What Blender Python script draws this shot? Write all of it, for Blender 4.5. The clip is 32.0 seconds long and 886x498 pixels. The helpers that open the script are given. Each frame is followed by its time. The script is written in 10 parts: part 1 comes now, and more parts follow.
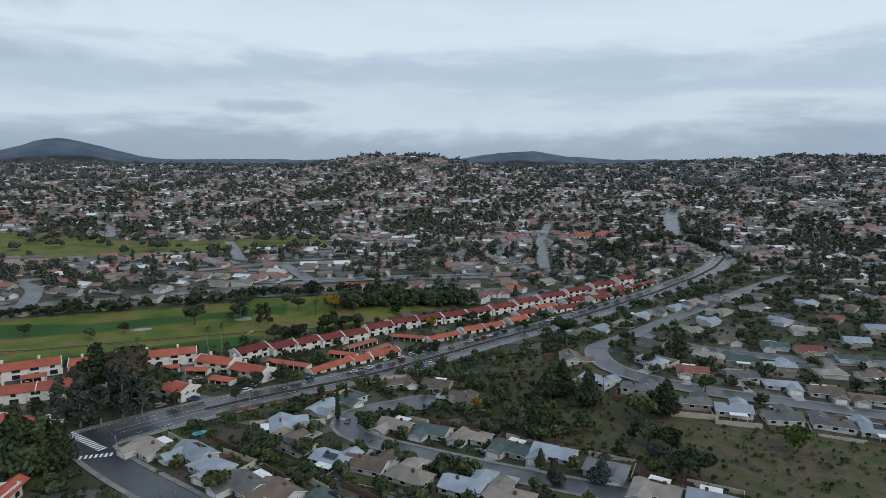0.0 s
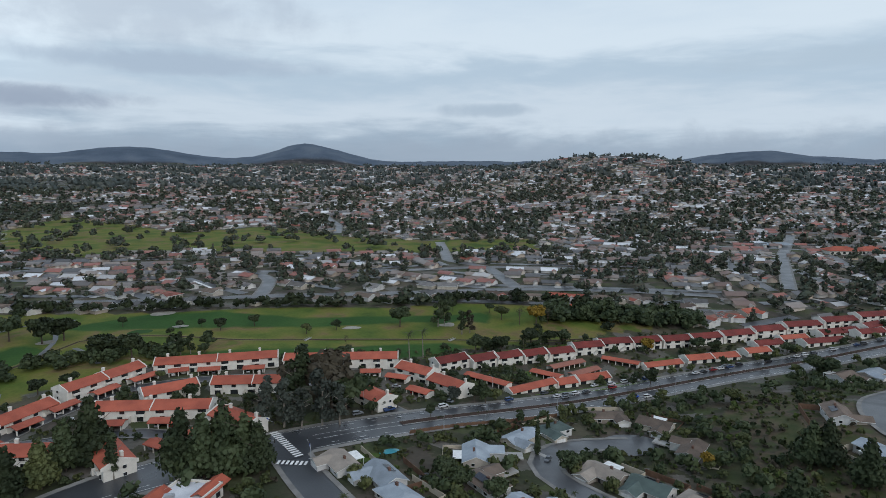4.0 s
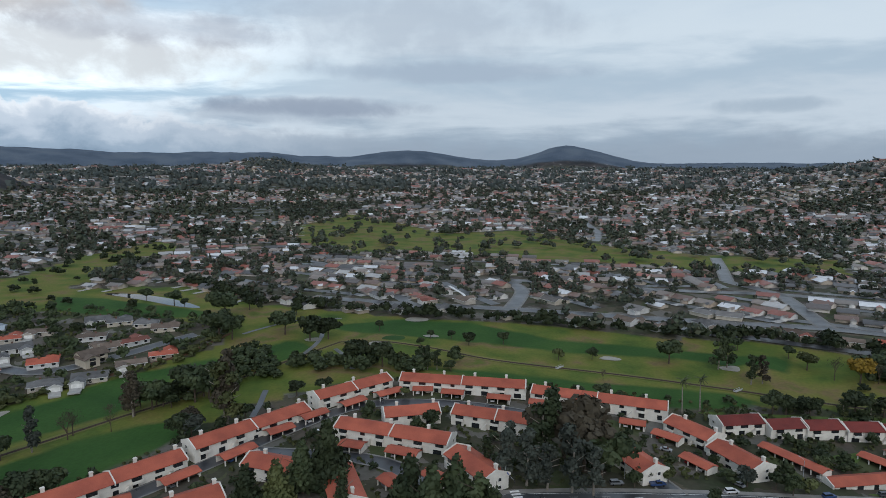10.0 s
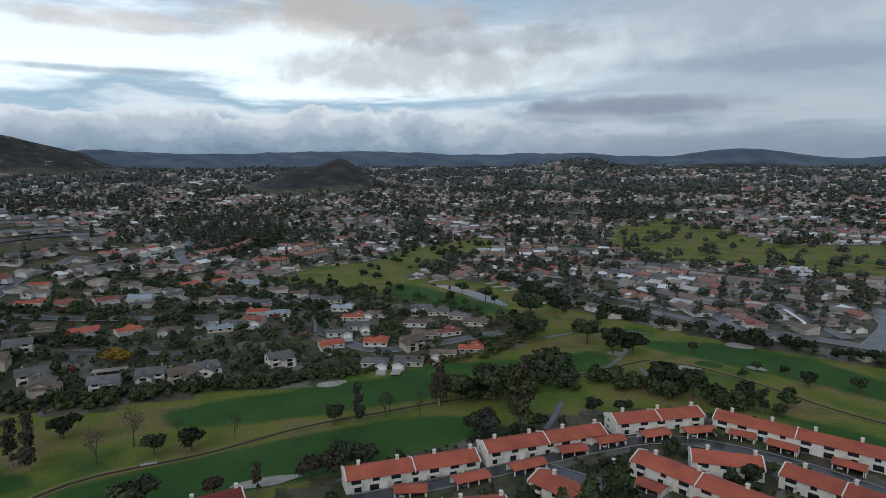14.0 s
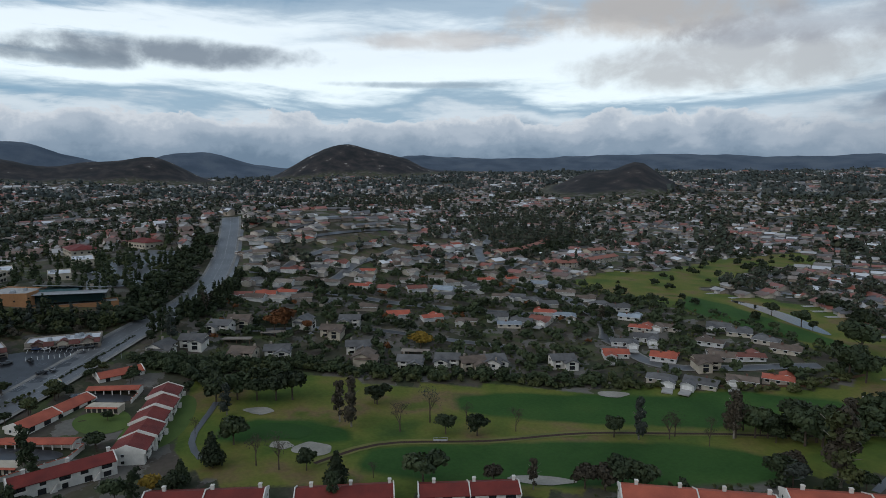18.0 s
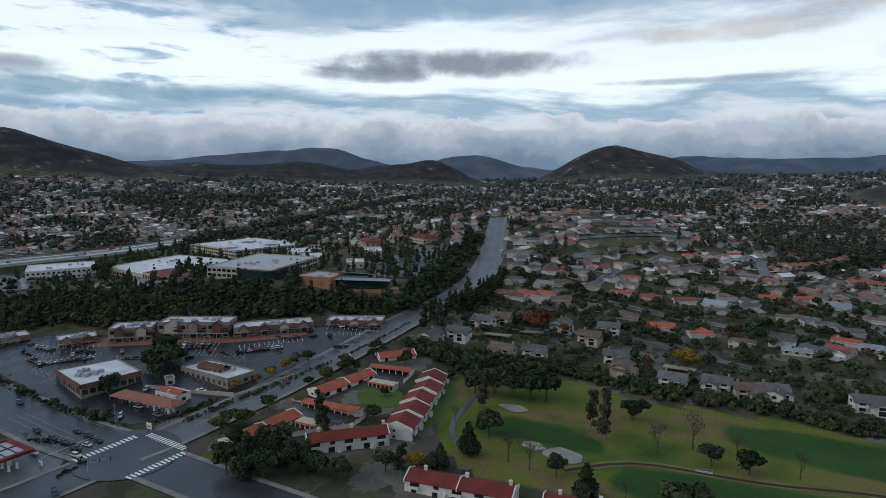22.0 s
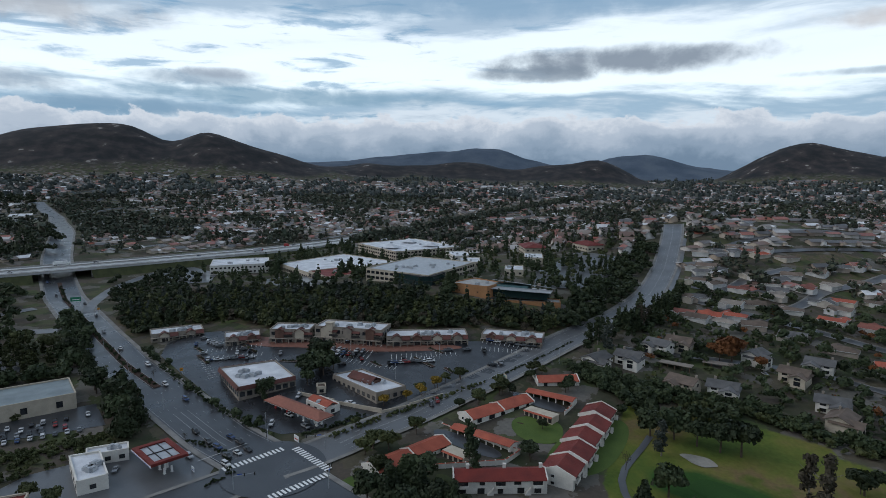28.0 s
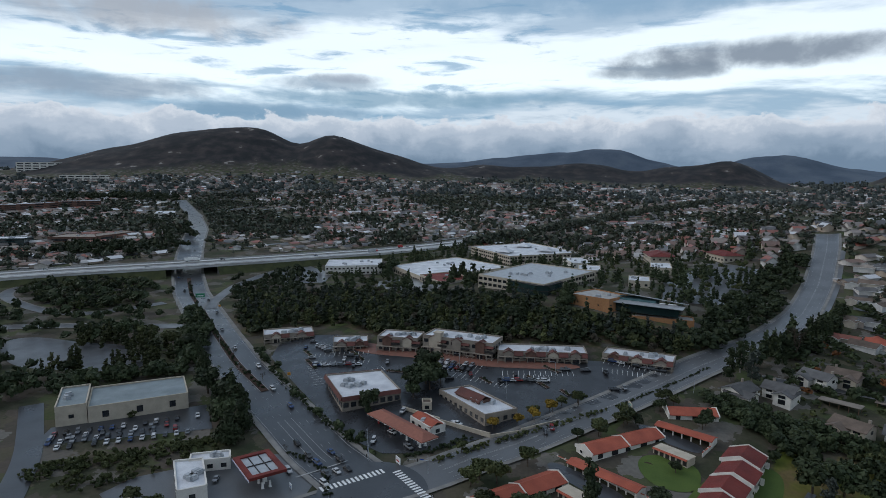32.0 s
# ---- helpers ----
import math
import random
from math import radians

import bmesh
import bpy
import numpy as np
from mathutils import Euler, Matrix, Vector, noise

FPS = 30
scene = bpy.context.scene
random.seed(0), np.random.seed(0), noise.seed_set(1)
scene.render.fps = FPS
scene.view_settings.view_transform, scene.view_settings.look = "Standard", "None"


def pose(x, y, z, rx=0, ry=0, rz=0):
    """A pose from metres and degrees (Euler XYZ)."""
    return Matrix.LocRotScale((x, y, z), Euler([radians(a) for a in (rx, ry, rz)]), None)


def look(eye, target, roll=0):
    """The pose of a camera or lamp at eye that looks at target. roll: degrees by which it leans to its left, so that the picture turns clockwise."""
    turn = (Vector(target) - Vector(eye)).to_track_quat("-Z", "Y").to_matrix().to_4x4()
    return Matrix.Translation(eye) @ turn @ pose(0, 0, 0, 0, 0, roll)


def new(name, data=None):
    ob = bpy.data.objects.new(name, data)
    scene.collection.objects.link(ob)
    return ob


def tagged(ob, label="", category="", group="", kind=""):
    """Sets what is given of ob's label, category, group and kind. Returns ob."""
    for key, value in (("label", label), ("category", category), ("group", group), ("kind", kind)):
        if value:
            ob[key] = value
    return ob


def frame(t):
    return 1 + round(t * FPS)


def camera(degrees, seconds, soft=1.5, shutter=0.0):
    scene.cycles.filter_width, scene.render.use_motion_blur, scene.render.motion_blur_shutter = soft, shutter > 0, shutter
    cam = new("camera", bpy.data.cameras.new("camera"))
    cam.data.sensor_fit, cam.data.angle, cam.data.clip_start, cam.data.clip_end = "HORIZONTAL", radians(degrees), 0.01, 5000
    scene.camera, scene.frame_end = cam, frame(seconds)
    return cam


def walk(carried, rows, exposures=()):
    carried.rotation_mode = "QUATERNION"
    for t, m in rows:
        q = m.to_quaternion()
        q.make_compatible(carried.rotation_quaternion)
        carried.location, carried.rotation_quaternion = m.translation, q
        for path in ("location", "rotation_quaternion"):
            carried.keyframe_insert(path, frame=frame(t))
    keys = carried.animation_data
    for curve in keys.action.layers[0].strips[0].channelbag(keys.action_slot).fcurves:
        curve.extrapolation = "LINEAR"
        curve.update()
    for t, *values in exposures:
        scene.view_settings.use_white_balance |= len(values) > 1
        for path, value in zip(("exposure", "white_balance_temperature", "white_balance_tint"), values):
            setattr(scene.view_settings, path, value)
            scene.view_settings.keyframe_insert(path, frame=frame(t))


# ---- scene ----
cam = camera(71.56, 32.0, soft=0.8)
PATH = [
    (0, (1.46, 1.23, 99.99), (52.172, 86.422, 86.964), 0.14),
    (0.5, (3.47, 4.90, 100.01), (50.745, 92.052, 86.995), 0.12),
    (1, (5.36, 8.57, 100.03), (48.602, 97.794, 87.039), 0.13),
    (1.5, (7.10, 12.17, 100.07), (46.452, 103.186, 87.100), 0.12),
    (2, (8.66, 15.75, 100.11), (43.788, 108.473, 87.166), 0.06),
    (2.5, (10.01, 19.42, 100.18), (41.018, 113.607, 87.258), 0.07),
    (3, (11.16, 23.17, 100.27), (38.167, 118.582, 87.347), 0.13),
    (3.5, (12.12, 27.01, 100.40), (35.258, 123.438, 87.521), 0.09),
    (5.5, (14.66, 42.68, 101.37), (24.473, 141.365, 88.486), 0.12),
    (6, (15.02, 46.62, 101.64), (21.399, 145.577, 88.741), 0.10),
    (6.5, (15.09, 50.50, 101.90), (17.993, 149.628, 89.033), 0.19),
    (7, (14.83, 54.31, 102.15), (14.360, 153.476, 89.261), 0.22),
    (7.5, (14.31, 58.04, 102.40), (10.389, 157.137, 89.548), 0.25),
    (8, (13.67, 61.65, 102.64), (6.311, 160.556, 89.823), 0.28),
    (8.5, (12.98, 65.23, 102.89), (2.159, 163.818, 90.086), 0.22),
    (9, (12.26, 68.91, 103.16), (-2.044, 167.052, 90.372), 0.21),
    (9.5, (11.54, 72.64, 103.43), (-5.960, 170.261, 90.655), 0.25),
    (10, (10.73, 76.35, 103.71), (-10.338, 173.281, 91.024), 0.24),
    (10.5, (9.97, 79.88, 103.98), (-16.378, 175.517, 91.317), 0.24),
    (11, (9.28, 83.03, 104.24), (-24.050, 176.450, 91.525), 0.34),
    (11.5, (8.50, 85.63, 104.49), (-31.991, 176.175, 91.750), 0.29),
    (12, (7.61, 87.80, 104.73), (-39.643, 175.003, 91.988), 0.29),
    (12.5, (6.73, 89.66, 104.95), (-46.672, 173.230, 92.173), 0.16),
    (13, (6.02, 91.32, 105.15), (-52.370, 171.490, 92.351), 0.09),
    (13.5, (5.47, 92.70, 105.33), (-56.244, 170.332, 92.502), 0.09),
    (15.5, (4.40, 95.10, 105.77), (-72.245, 158.041, 92.958), 0.09),
    (16, (4.29, 95.18, 105.84), (-76.276, 153.013, 92.987), 0.06),
    (16.5, (4.13, 95.19, 105.89), (-80.038, 147.663, 93.140), 0.06),
    (17, (4.02, 95.13, 105.96), (-83.318, 142.175, 93.361), 0.06),
    (17.5, (4.00, 95.02, 106.06), (-85.898, 137.004, 93.566), 0.09),
    (18, (4.09, 94.87, 106.16), (-87.746, 132.461, 93.782), 0.14),
    (18.5, (4.30, 94.73, 106.26), (-89.542, 127.025, 93.969), 0.17),
    (19, (4.51, 94.69, 106.36), (-91.011, 121.618, 94.114), 0.19),
    (19.5, (4.60, 94.74, 106.46), (-92.157, 116.815, 94.210), 0.19),
    (20, (4.47, 94.78, 106.56), (-93.252, 112.120, 94.344), 0.18),
    (20.5, (4.02, 94.79, 106.67), (-94.442, 107.300, 94.473), 0.19),
    (21, (3.21, 94.89, 106.79), (-95.784, 102.000, 94.571), 0.17),
    (21.5, (2.07, 95.14, 106.91), (-97.166, 96.327, 94.668), 0.17),
    (22, (0.65, 95.32, 107.04), (-98.546, 91.978, 94.819), 0.17),
    (22.5, (-1.06, 95.30, 107.17), (-100.102, 88.827, 94.951), 0.17),
    (23, (-3.05, 95.09, 107.33), (-101.861, 85.734, 95.098), 0.17),
    (23.5, (-5.36, 94.67, 107.49), (-103.871, 82.589, 95.278), 0.17),
    (24, (-7.86, 94.21, 107.66), (-106.025, 79.557, 95.419), 0.16),
    (24.5, (-10.51, 93.76, 107.82), (-108.293, 76.789, 95.572), 0.18),
    (26.5, (-23.18, 91.11, 108.34), (-120.274, 70.582, 96.070), 0.28),
    (27, (-26.33, 90.40, 108.44), (-123.003, 67.984, 96.143), 0.30),
    (27.5, (-29.49, 89.70, 108.53), (-125.430, 64.320, 96.236), 0.27),
    (28, (-32.61, 88.94, 108.63), (-127.633, 60.301, 96.364), 0.25),
    (28.5, (-35.69, 88.10, 108.73), (-129.664, 56.195, 96.468), 0.27),
    (29, (-38.76, 87.15, 108.82), (-131.965, 53.076, 96.521), 0.24),
    (29.5, (-41.79, 86.08, 108.89), (-134.378, 50.329, 96.615), 0.27),
    (30, (-44.79, 84.82, 108.93), (-136.290, 46.373, 96.664), 0.28),
    (30.5, (-47.74, 83.49, 108.96), (-137.948, 42.105, 96.708), 0.30),
    (31, (-50.66, 82.19, 108.99), (-139.468, 37.877, 96.785), 0.32),
    (31.5, (-53.47, 80.88, 109.02), (-141.583, 35.203, 96.809), 0.37),
    (32, (-56.24, 79.55, 109.06), (-144.322, 33.795, 96.894), 0.38),
]
walk(cam, [(t, look(eye, target, roll)) for t, eye, target, roll in PATH],
     [(0, 0.16, 6500, 10), (8, 0.13, 6500, 10), (13, -0.14, 6500, 10), (18, -0.36, 6480, 10), (24, -0.28, 6400, 11), (32, -0.25, 6370, 11)])

# ---------------------------------------------------------------- sky and light
SUN_EL, SUN_BEARING = radians(36), radians(196)      # veiled southern sun


def make_sky():
    world = bpy.data.worlds.new("overcast_sky")
    scene.world = world
    world.use_nodes = True
    nt = world.node_tree
    nt.nodes.clear()
    N, L = nt.nodes.new, nt.links.new

    def math_node(op, a, b=None, c=None, clamp=False):
        n = N("ShaderNodeMath")
        n.operation, n.use_clamp = op, clamp
        for i, v in enumerate((a, b, c)):
            if v is None:
                continue
            if isinstance(v, (int, float)):
                n.inputs[i].default_value = v
            else:
                L(v, n.inputs[i])
        return n.outputs[0]

    def ramp(v, stops, colour=False):
        n = N("ShaderNodeValToRGB")
        n.color_ramp.interpolation = "EASE"
        while len(n.color_ramp.elements) < len(stops):
            n.color_ramp.elements.new(0.5)
        for e, (p, c) in zip(n.color_ramp.elements, stops):
            e.position = p
            e.color = (*c, 1) if colour else (c, c, c, 1)
        L(v, n.inputs[0])
        return n.outputs[0]

    def mix(f, a, b):
        n = N("ShaderNodeMix")
        n.data_type = "RGBA"
        for sock, v in ((n.inputs[0], f), (n.inputs[6], a), (n.inputs[7], b)):
            if isinstance(v, tuple):
                sock.default_value = (*v, 1)
            elif isinstance(v, (int, float)):
                sock.default_value = v
            else:
                L(v, sock)
        return n.outputs[2]

    co = N("ShaderNodeTexCoord").outputs["Generated"]
    xyz = N("ShaderNodeSeparateXYZ")
    L(co, xyz.inputs[0])
    x, y, z = xyz.outputs
    el = math_node("MULTIPLY", math_node("ARCSINE", z), 180 / math.pi)                                       # degrees over the horizon
    az = math_node("MULTIPLY", math_node("ARCTAN2", math_node("MULTIPLY", x, -1.0), y), 180 / math.pi)        # degrees to the left of north

    def noise_tex(sx, sy, detail, rough, warp, ox=0.0, oy=0.0):
        v = N("ShaderNodeCombineXYZ")
        L(math_node("MULTIPLY_ADD", az, sx, ox), v.inputs[0])
        L(math_node("MULTIPLY_ADD", el, sy, oy), v.inputs[1])
        n = N("ShaderNodeTexNoise")
        n.inputs["Scale"].default_value, n.inputs["Detail"].default_value = 1.0, detail
        n.inputs["Roughness"].default_value, n.inputs["Distortion"].default_value = rough, warp
        L(v.outputs[0], n.inputs["Vector"])
        return n.outputs[0]

    def step(v, lo, hi):
        n = N("ShaderNodeMapRange")
        n.interpolation_type = "SMOOTHSTEP"
        n.inputs[1].default_value, n.inputs[2].default_value = lo, hi
        L(v, n.inputs[0])
        return n.outputs[0]

    streak = noise_tex(0.045, 0.22, 6, 0.55, 0.5)
    wisp = noise_tex(0.14, 0.75, 7, 0.6, 0.4, 7.0, 3.0)
    puff = noise_tex(0.22, 0.30, 7, 0.6, 0.2, 2.0, 9.0)
    lift = math_node("MULTIPLY_ADD", math_node("SUBTRACT", streak, 0.5), 9.0, math_node("MULTIPLY_ADD", math_node("SUBTRACT", wisp, 0.5), 3.2, el))
    band = math_node("MULTIPLY", lift, 1 / 40.0, clamp=True)
    deck = ramp(band, [(0.0, (0.21, 0.29, 0.38)), (0.05, (0.31, 0.40, 0.50)), (0.12, (0.53, 0.62, 0.71)), (0.20, (0.41, 0.52, 0.63)), (0.28, (0.59, 0.69, 0.78)), (0.42, (0.52, 0.63, 0.74)), (1.0, (0.43, 0.53, 0.67))], True)
    bright = ramp(band, [(0.0, (0.15, 0.24, 0.36)), (0.06, (0.30, 0.43, 0.57)), (0.11, (0.80, 0.92, 1.02)), (0.145, (0.42, 0.60, 0.76)), (0.19, (1.12, 1.28, 1.36)), (0.285, (1.06, 1.20, 1.30)), (0.345, (0.50, 0.66, 0.82)), (0.42, (0.30, 0.46, 0.64)), (0.6, (0.32, 0.42, 0.56)), (1.0, (0.38, 0.48, 0.60))], True)
    # clear air between the clouds
    sky = N("ShaderNodeTexSky")
    sky.sky_type, sky.sun_disc = "NISHITA", False
    sky.sun_elevation, sky.sun_rotation = SUN_EL, -SUN_BEARING
    tame = N("ShaderNodeVectorMath")
    tame.operation = "SCALE"
    tame.inputs["Scale"].default_value = 0.10
    L(sky.outputs[0], tame.inputs[0])
    blue = mix(0.8, tame.outputs[0], (0.20, 0.44, 0.68))
    west = math_node("MULTIPLY", step(az, 14, 46), math_node("SUBTRACT", 1.0, step(az, 150, 178)))
    body = mix(west, deck, mix(math_node("MULTIPLY", step(wisp, 0.52, 0.66), math_node("MULTIPLY", step(az, 82, 112), 0.7)), bright, blue))

    def lens(b0, e0, w, h, colour, much):
        nonlocal body
        u = math_node("DIVIDE", math_node("SUBTRACT", az, b0), w)
        v = math_node("DIVIDE", math_node("SUBTRACT", el, e0), h)
        d = math_node("ADD", math_node("POWER", math_node("ABSOLUTE", u), 2.0), math_node("POWER", math_node("ABSOLUTE", v), 2.0))
        d = math_node("ADD", d, math_node("MULTIPLY", math_node("SUBTRACT", puff, 0.5), 2.6))
        body = mix(math_node("MULTIPLY", math_node("SUBTRACT", 1.0, step(d, 0.0, 1.25)), much), body, colour)

    for cloud in ((91, 9.8, 12, 1.3, (0.24, 0.30, 0.38), 0.9), (98, 8.8, 6, 0.8, (0.26, 0.33, 0.41), 0.8), (27, 5.0, 11, 1.2, (0.30, 0.37, 0.47), 0.6), (16, 12.6, 18, 3.2, (0.36, 0.43, 0.53), 0.5), (120, 6.7, 16, 0.9, (0.27, 0.45, 0.60), 0.85),
                  (128, 7.9, 6, 0.7, (0.38, 0.50, 0.62), 0.8), (134, 5.3, 9, 0.8, (0.24, 0.40, 0.56), 0.8), (70, 7.8, 9, 0.35, (0.40, 0.52, 0.63), 0.75), (143, 12.5, 12, 1.8, (0.46, 0.48, 0.52), 0.7), (50, 13.2, 13, 2.2, (0.60, 0.55, 0.51), 0.75),
                  (147, 6.8, 10, 1.1, (0.33, 0.42, 0.53), 0.75), (126, 8.4, 4, 0.5, (0.40, 0.48, 0.58), 0.8), (100, 14.6, 22, 1.4, (0.27, 0.45, 0.64), 0.7), (68, 11.6, 10, 1.0, (0.62, 0.57, 0.55), 0.6), (-48, 8.6, 18, 1.0, (0.40, 0.50, 0.60), 0.6),
                  (42, 9.0, 15, 2.6, (0.46, 0.46, 0.48), 0.65), (24, 5.6, 12, 0.9, (0.27, 0.33, 0.43), 0.75), (36, 11.5, 12, 1.6, (0.40, 0.44, 0.52), 0.6), (11, 8.7, 14, 1.0, (0.34, 0.42, 0.53), 0.6), (-15, 5.3, 5, 0.7, (0.33, 0.42, 0.52), 0.7)):
        lens(*cloud)
    # heaped bank of cloud over the western hills, thin mist over the northern ones
    top = math_node("MULTIPLY_ADD", math_node("SUBTRACT", puff, 0.42), 5.6, math_node("MULTIPLY_ADD", west, 2.2, 2.2))
    deep = math_node("SUBTRACT", top, el)
    heap = ramp(math_node("MULTIPLY", deep, 0.25, clamp=True), [(0.0, (0.80, 0.86, 0.93)), (0.28, (0.52, 0.61, 0.72)), (0.65, (0.32, 0.42, 0.54)), (1.0, (0.20, 0.29, 0.40))], True)
    mist = mix(west, (0.30, 0.37, 0.46), heap)
    soft_edge = math_node("MULTIPLY_ADD", west, -2.6, 3.0)
    edge = math_node("DIVIDE", math_node("ADD", deep, math_node("MULTIPLY", soft_edge, 0.5)), soft_edge, clamp=True)
    body = mix(math_node("MULTIPLY", step(edge, 0.1, 1.0), math_node("MULTIPLY_ADD", west, 0.12, 0.8)), body, mist)
    bg = N("ShaderNodeBackground")
    L(body, bg.inputs[0])
    bg.inputs[1].default_value = 1.0
    L(bg.outputs[0], N("ShaderNodeOutputWorld").inputs[0])


make_sky()
sun = new("sun", bpy.data.lights.new("sun", "SUN"))
sun.data.energy, sun.data.angle, sun.data.color = 1.2, radians(50), (1.0, 0.97, 0.94)
sun.matrix_world = look((-math.sin(SUN_BEARING) * 100, math.cos(SUN_BEARING) * 100, 100 * math.tan(SUN_EL)), (0, 0, 0))

# ---------------------------------------------------------------- materials
MATS = {}


def material(name, a, b=None, scale=0.3, rough=(0.7, 0.95), bump=0.0, fine=3.0, vary=0.0, metal=0.0, palette=None, island=False, spec=None):
    """Two base colours mixed by a broad and a fine noise; vary: lightness from thing to thing; palette: a colour picked per thing."""
    m = bpy.data.materials.new(name)
    m.use_nodes = True
    nt = m.node_tree
    N, L = nt.nodes.new, nt.links.new
    bsdf = nt.nodes["Principled BSDF"]
    geo = N("ShaderNodeNewGeometry")

    def noise_tex(s, detail):
        n = N("ShaderNodeTexNoise")
        n.inputs["Scale"].default_value, n.inputs["Detail"].default_value = s, detail
        L(geo.outputs["Position"], n.inputs["Vector"])
        return n.outputs[0]

    def mixer(kind, f, p, q):
        n = N("ShaderNodeMix")
        n.data_type, n.blend_type = "RGBA", kind
        for sock, v in ((n.inputs[0], f), (n.inputs[6], p), (n.inputs[7], q)):
            if isinstance(v, tuple):
                sock.default_value = (*v[:3], 1)
            elif isinstance(v, (int, float)):
                sock.default_value = v
            else:
                L(v, sock)
        return n.outputs[2]

    rnd = geo.outputs["Random Per Island"] if island else N("ShaderNodeObjectInfo").outputs["Random"]
    coarse, grain = noise_tex(scale, 4), noise_tex(scale * fine * 3, 3)
    spread = N("ShaderNodeMapRange")
    spread.inputs[1].default_value, spread.inputs[2].default_value = 0.32, 0.68
    L(coarse, spread.inputs[0])
    first = a
    if palette:
        pick = N("ShaderNodeValToRGB")
        pick.color_ramp.interpolation = "CONSTANT"
        while len(pick.color_ramp.elements) < len(palette):
            pick.color_ramp.elements.new(0.5)
        for i, (e, c) in enumerate(zip(pick.color_ramp.elements, palette)):
            e.position, e.color = i / len(palette), (*c, 1)
        L(rnd, pick.inputs[0])
        first = pick.outputs[0]
        second = mixer("MULTIPLY", 1.0, first, (0.72, 0.72, 0.74))
    else:
        second = b or tuple(v * 0.72 for v in a)
    col = mixer("MIX", spread.outputs[0], first, second)
    tone = N("ShaderNodeMapRange")
    tone.inputs[3].default_value, tone.inputs[4].default_value = 0.78, 1.2
    L(grain, tone.inputs[0])
    col = mixer("MULTIPLY", 1.0, col, tone.outputs[0])
    if vary:
        v = N("ShaderNodeMapRange")
        v.inputs[3].default_value, v.inputs[4].default_value = 1 - vary, 1 + vary
        L(rnd, v.inputs[0])
        col = mixer("MULTIPLY", 1.0, col, v.outputs[0])
    L(col, bsdf.inputs["Base Color"])
    r = N("ShaderNodeMapRange")
    r.inputs[3].default_value, r.inputs[4].default_value = rough
    L(coarse, r.inputs[0])
    L(r.outputs[0], bsdf.inputs["Roughness"])
    bsdf.inputs["Metallic"].default_value = metal
    bsdf.inputs["Specular IOR Level"].default_value = (0.18 if rough[0] >= 0.5 else 0.5) if spec is None else spec
    if bump:
        bn = N("ShaderNodeBump")
        bn.inputs["Strength"].default_value, bn.inputs["Distance"].default_value = min(1.0, bump), 0.15
        L(grain, bn.inputs["Height"])
        L(bn.outputs[0], bsdf.inputs["Normal"])
    MATS[name] = m
    return m


M = material
M("asphalt_wet", (0.050, 0.053, 0.058), (0.032, 0.034, 0.038), 0.06, (0.16, 0.46), 0.15, 12, spec=0.5)
M("asphalt_side", (0.082, 0.085, 0.090), (0.056, 0.058, 0.062), 0.08, (0.22, 0.52), 0.15, 12, spec=0.45)
M("asphalt_damp", (0.105, 0.107, 0.110), (0.075, 0.077, 0.080), 0.05, (0.2, 0.5), 0.15, 12, spec=0.55)
M("concrete", (0.38, 0.365, 0.34), (0.27, 0.26, 0.245), 0.25, (0.45, 0.8), 0.1, 6)
M("pavement_grey", (0.24, 0.23, 0.215), (0.16, 0.155, 0.145), 0.2, (0.5, 0.8), 0.1, 6)
M("freeway_concrete", (0.46, 0.46, 0.45), (0.34, 0.34, 0.34), 0.05, (0.3, 0.6), 0.1, 12)
M("paint_white", (0.80, 0.80, 0.78), (0.62, 0.62, 0.60), 0.6, (0.4, 0.7))
M("paint_worn", (0.42, 0.42, 0.41), (0.22, 0.22, 0.22), 0.8, (0.4, 0.7))
M("stucco_white", (0.70, 0.67, 0.61), (0.58, 0.55, 0.50), 0.35, (0.75, 0.95), 0.1, 6)
M("stucco_cream", (0.50, 0.44, 0.35), (0.40, 0.35, 0.28), 0.3, (0.75, 0.95), 0.1, 6)
M("stucco_taupe", (0.30, 0.26, 0.215), (0.22, 0.19, 0.16), 0.3, (0.75, 0.95), 0.2, 8)
M("stucco_house", None, None, 0.3, (0.75, 0.95), 0.1, 6, palette=[(0.468, 0.425, 0.365), (0.561, 0.552, 0.527), (0.357, 0.306, 0.255), (0.527, 0.476, 0.391), (0.612, 0.612, 0.595), (0.629, 0.620, 0.595), (0.612, 0.595, 0.552)])
M("terracotta_tile", (0.40, 0.104, 0.062), (0.28, 0.074, 0.048), 0.16, (0.55, 0.8), 0.5, 10, vary=0.10)
M("oxblood_tile", (0.185, 0.034, 0.026), (0.120, 0.026, 0.022), 0.16, (0.5, 0.75), 0.5, 10, vary=0.10)
M("maroon_tile", (0.135, 0.052, 0.043), (0.092, 0.040, 0.034), 0.16, (0.5, 0.75), 0.5, 10, vary=0.12)
M("shingle_grey", (0.185, 0.19, 0.195), (0.125, 0.13, 0.135), 0.25, (0.55, 0.85), 0.4, 9, vary=0.25)
M("shingle_blue", (0.29, 0.33, 0.37), (0.21, 0.24, 0.27), 0.22, (0.45, 0.8), 0.4, 9, vary=0.18)
M("shingle_brown", (0.165, 0.125, 0.10), (0.11, 0.085, 0.068), 0.25, (0.6, 0.9), 0.4, 9, vary=0.22)
M("shingle_tan", (0.29, 0.25, 0.21), (0.21, 0.18, 0.155), 0.25, (0.6, 0.9), 0.4, 9, vary=0.18)
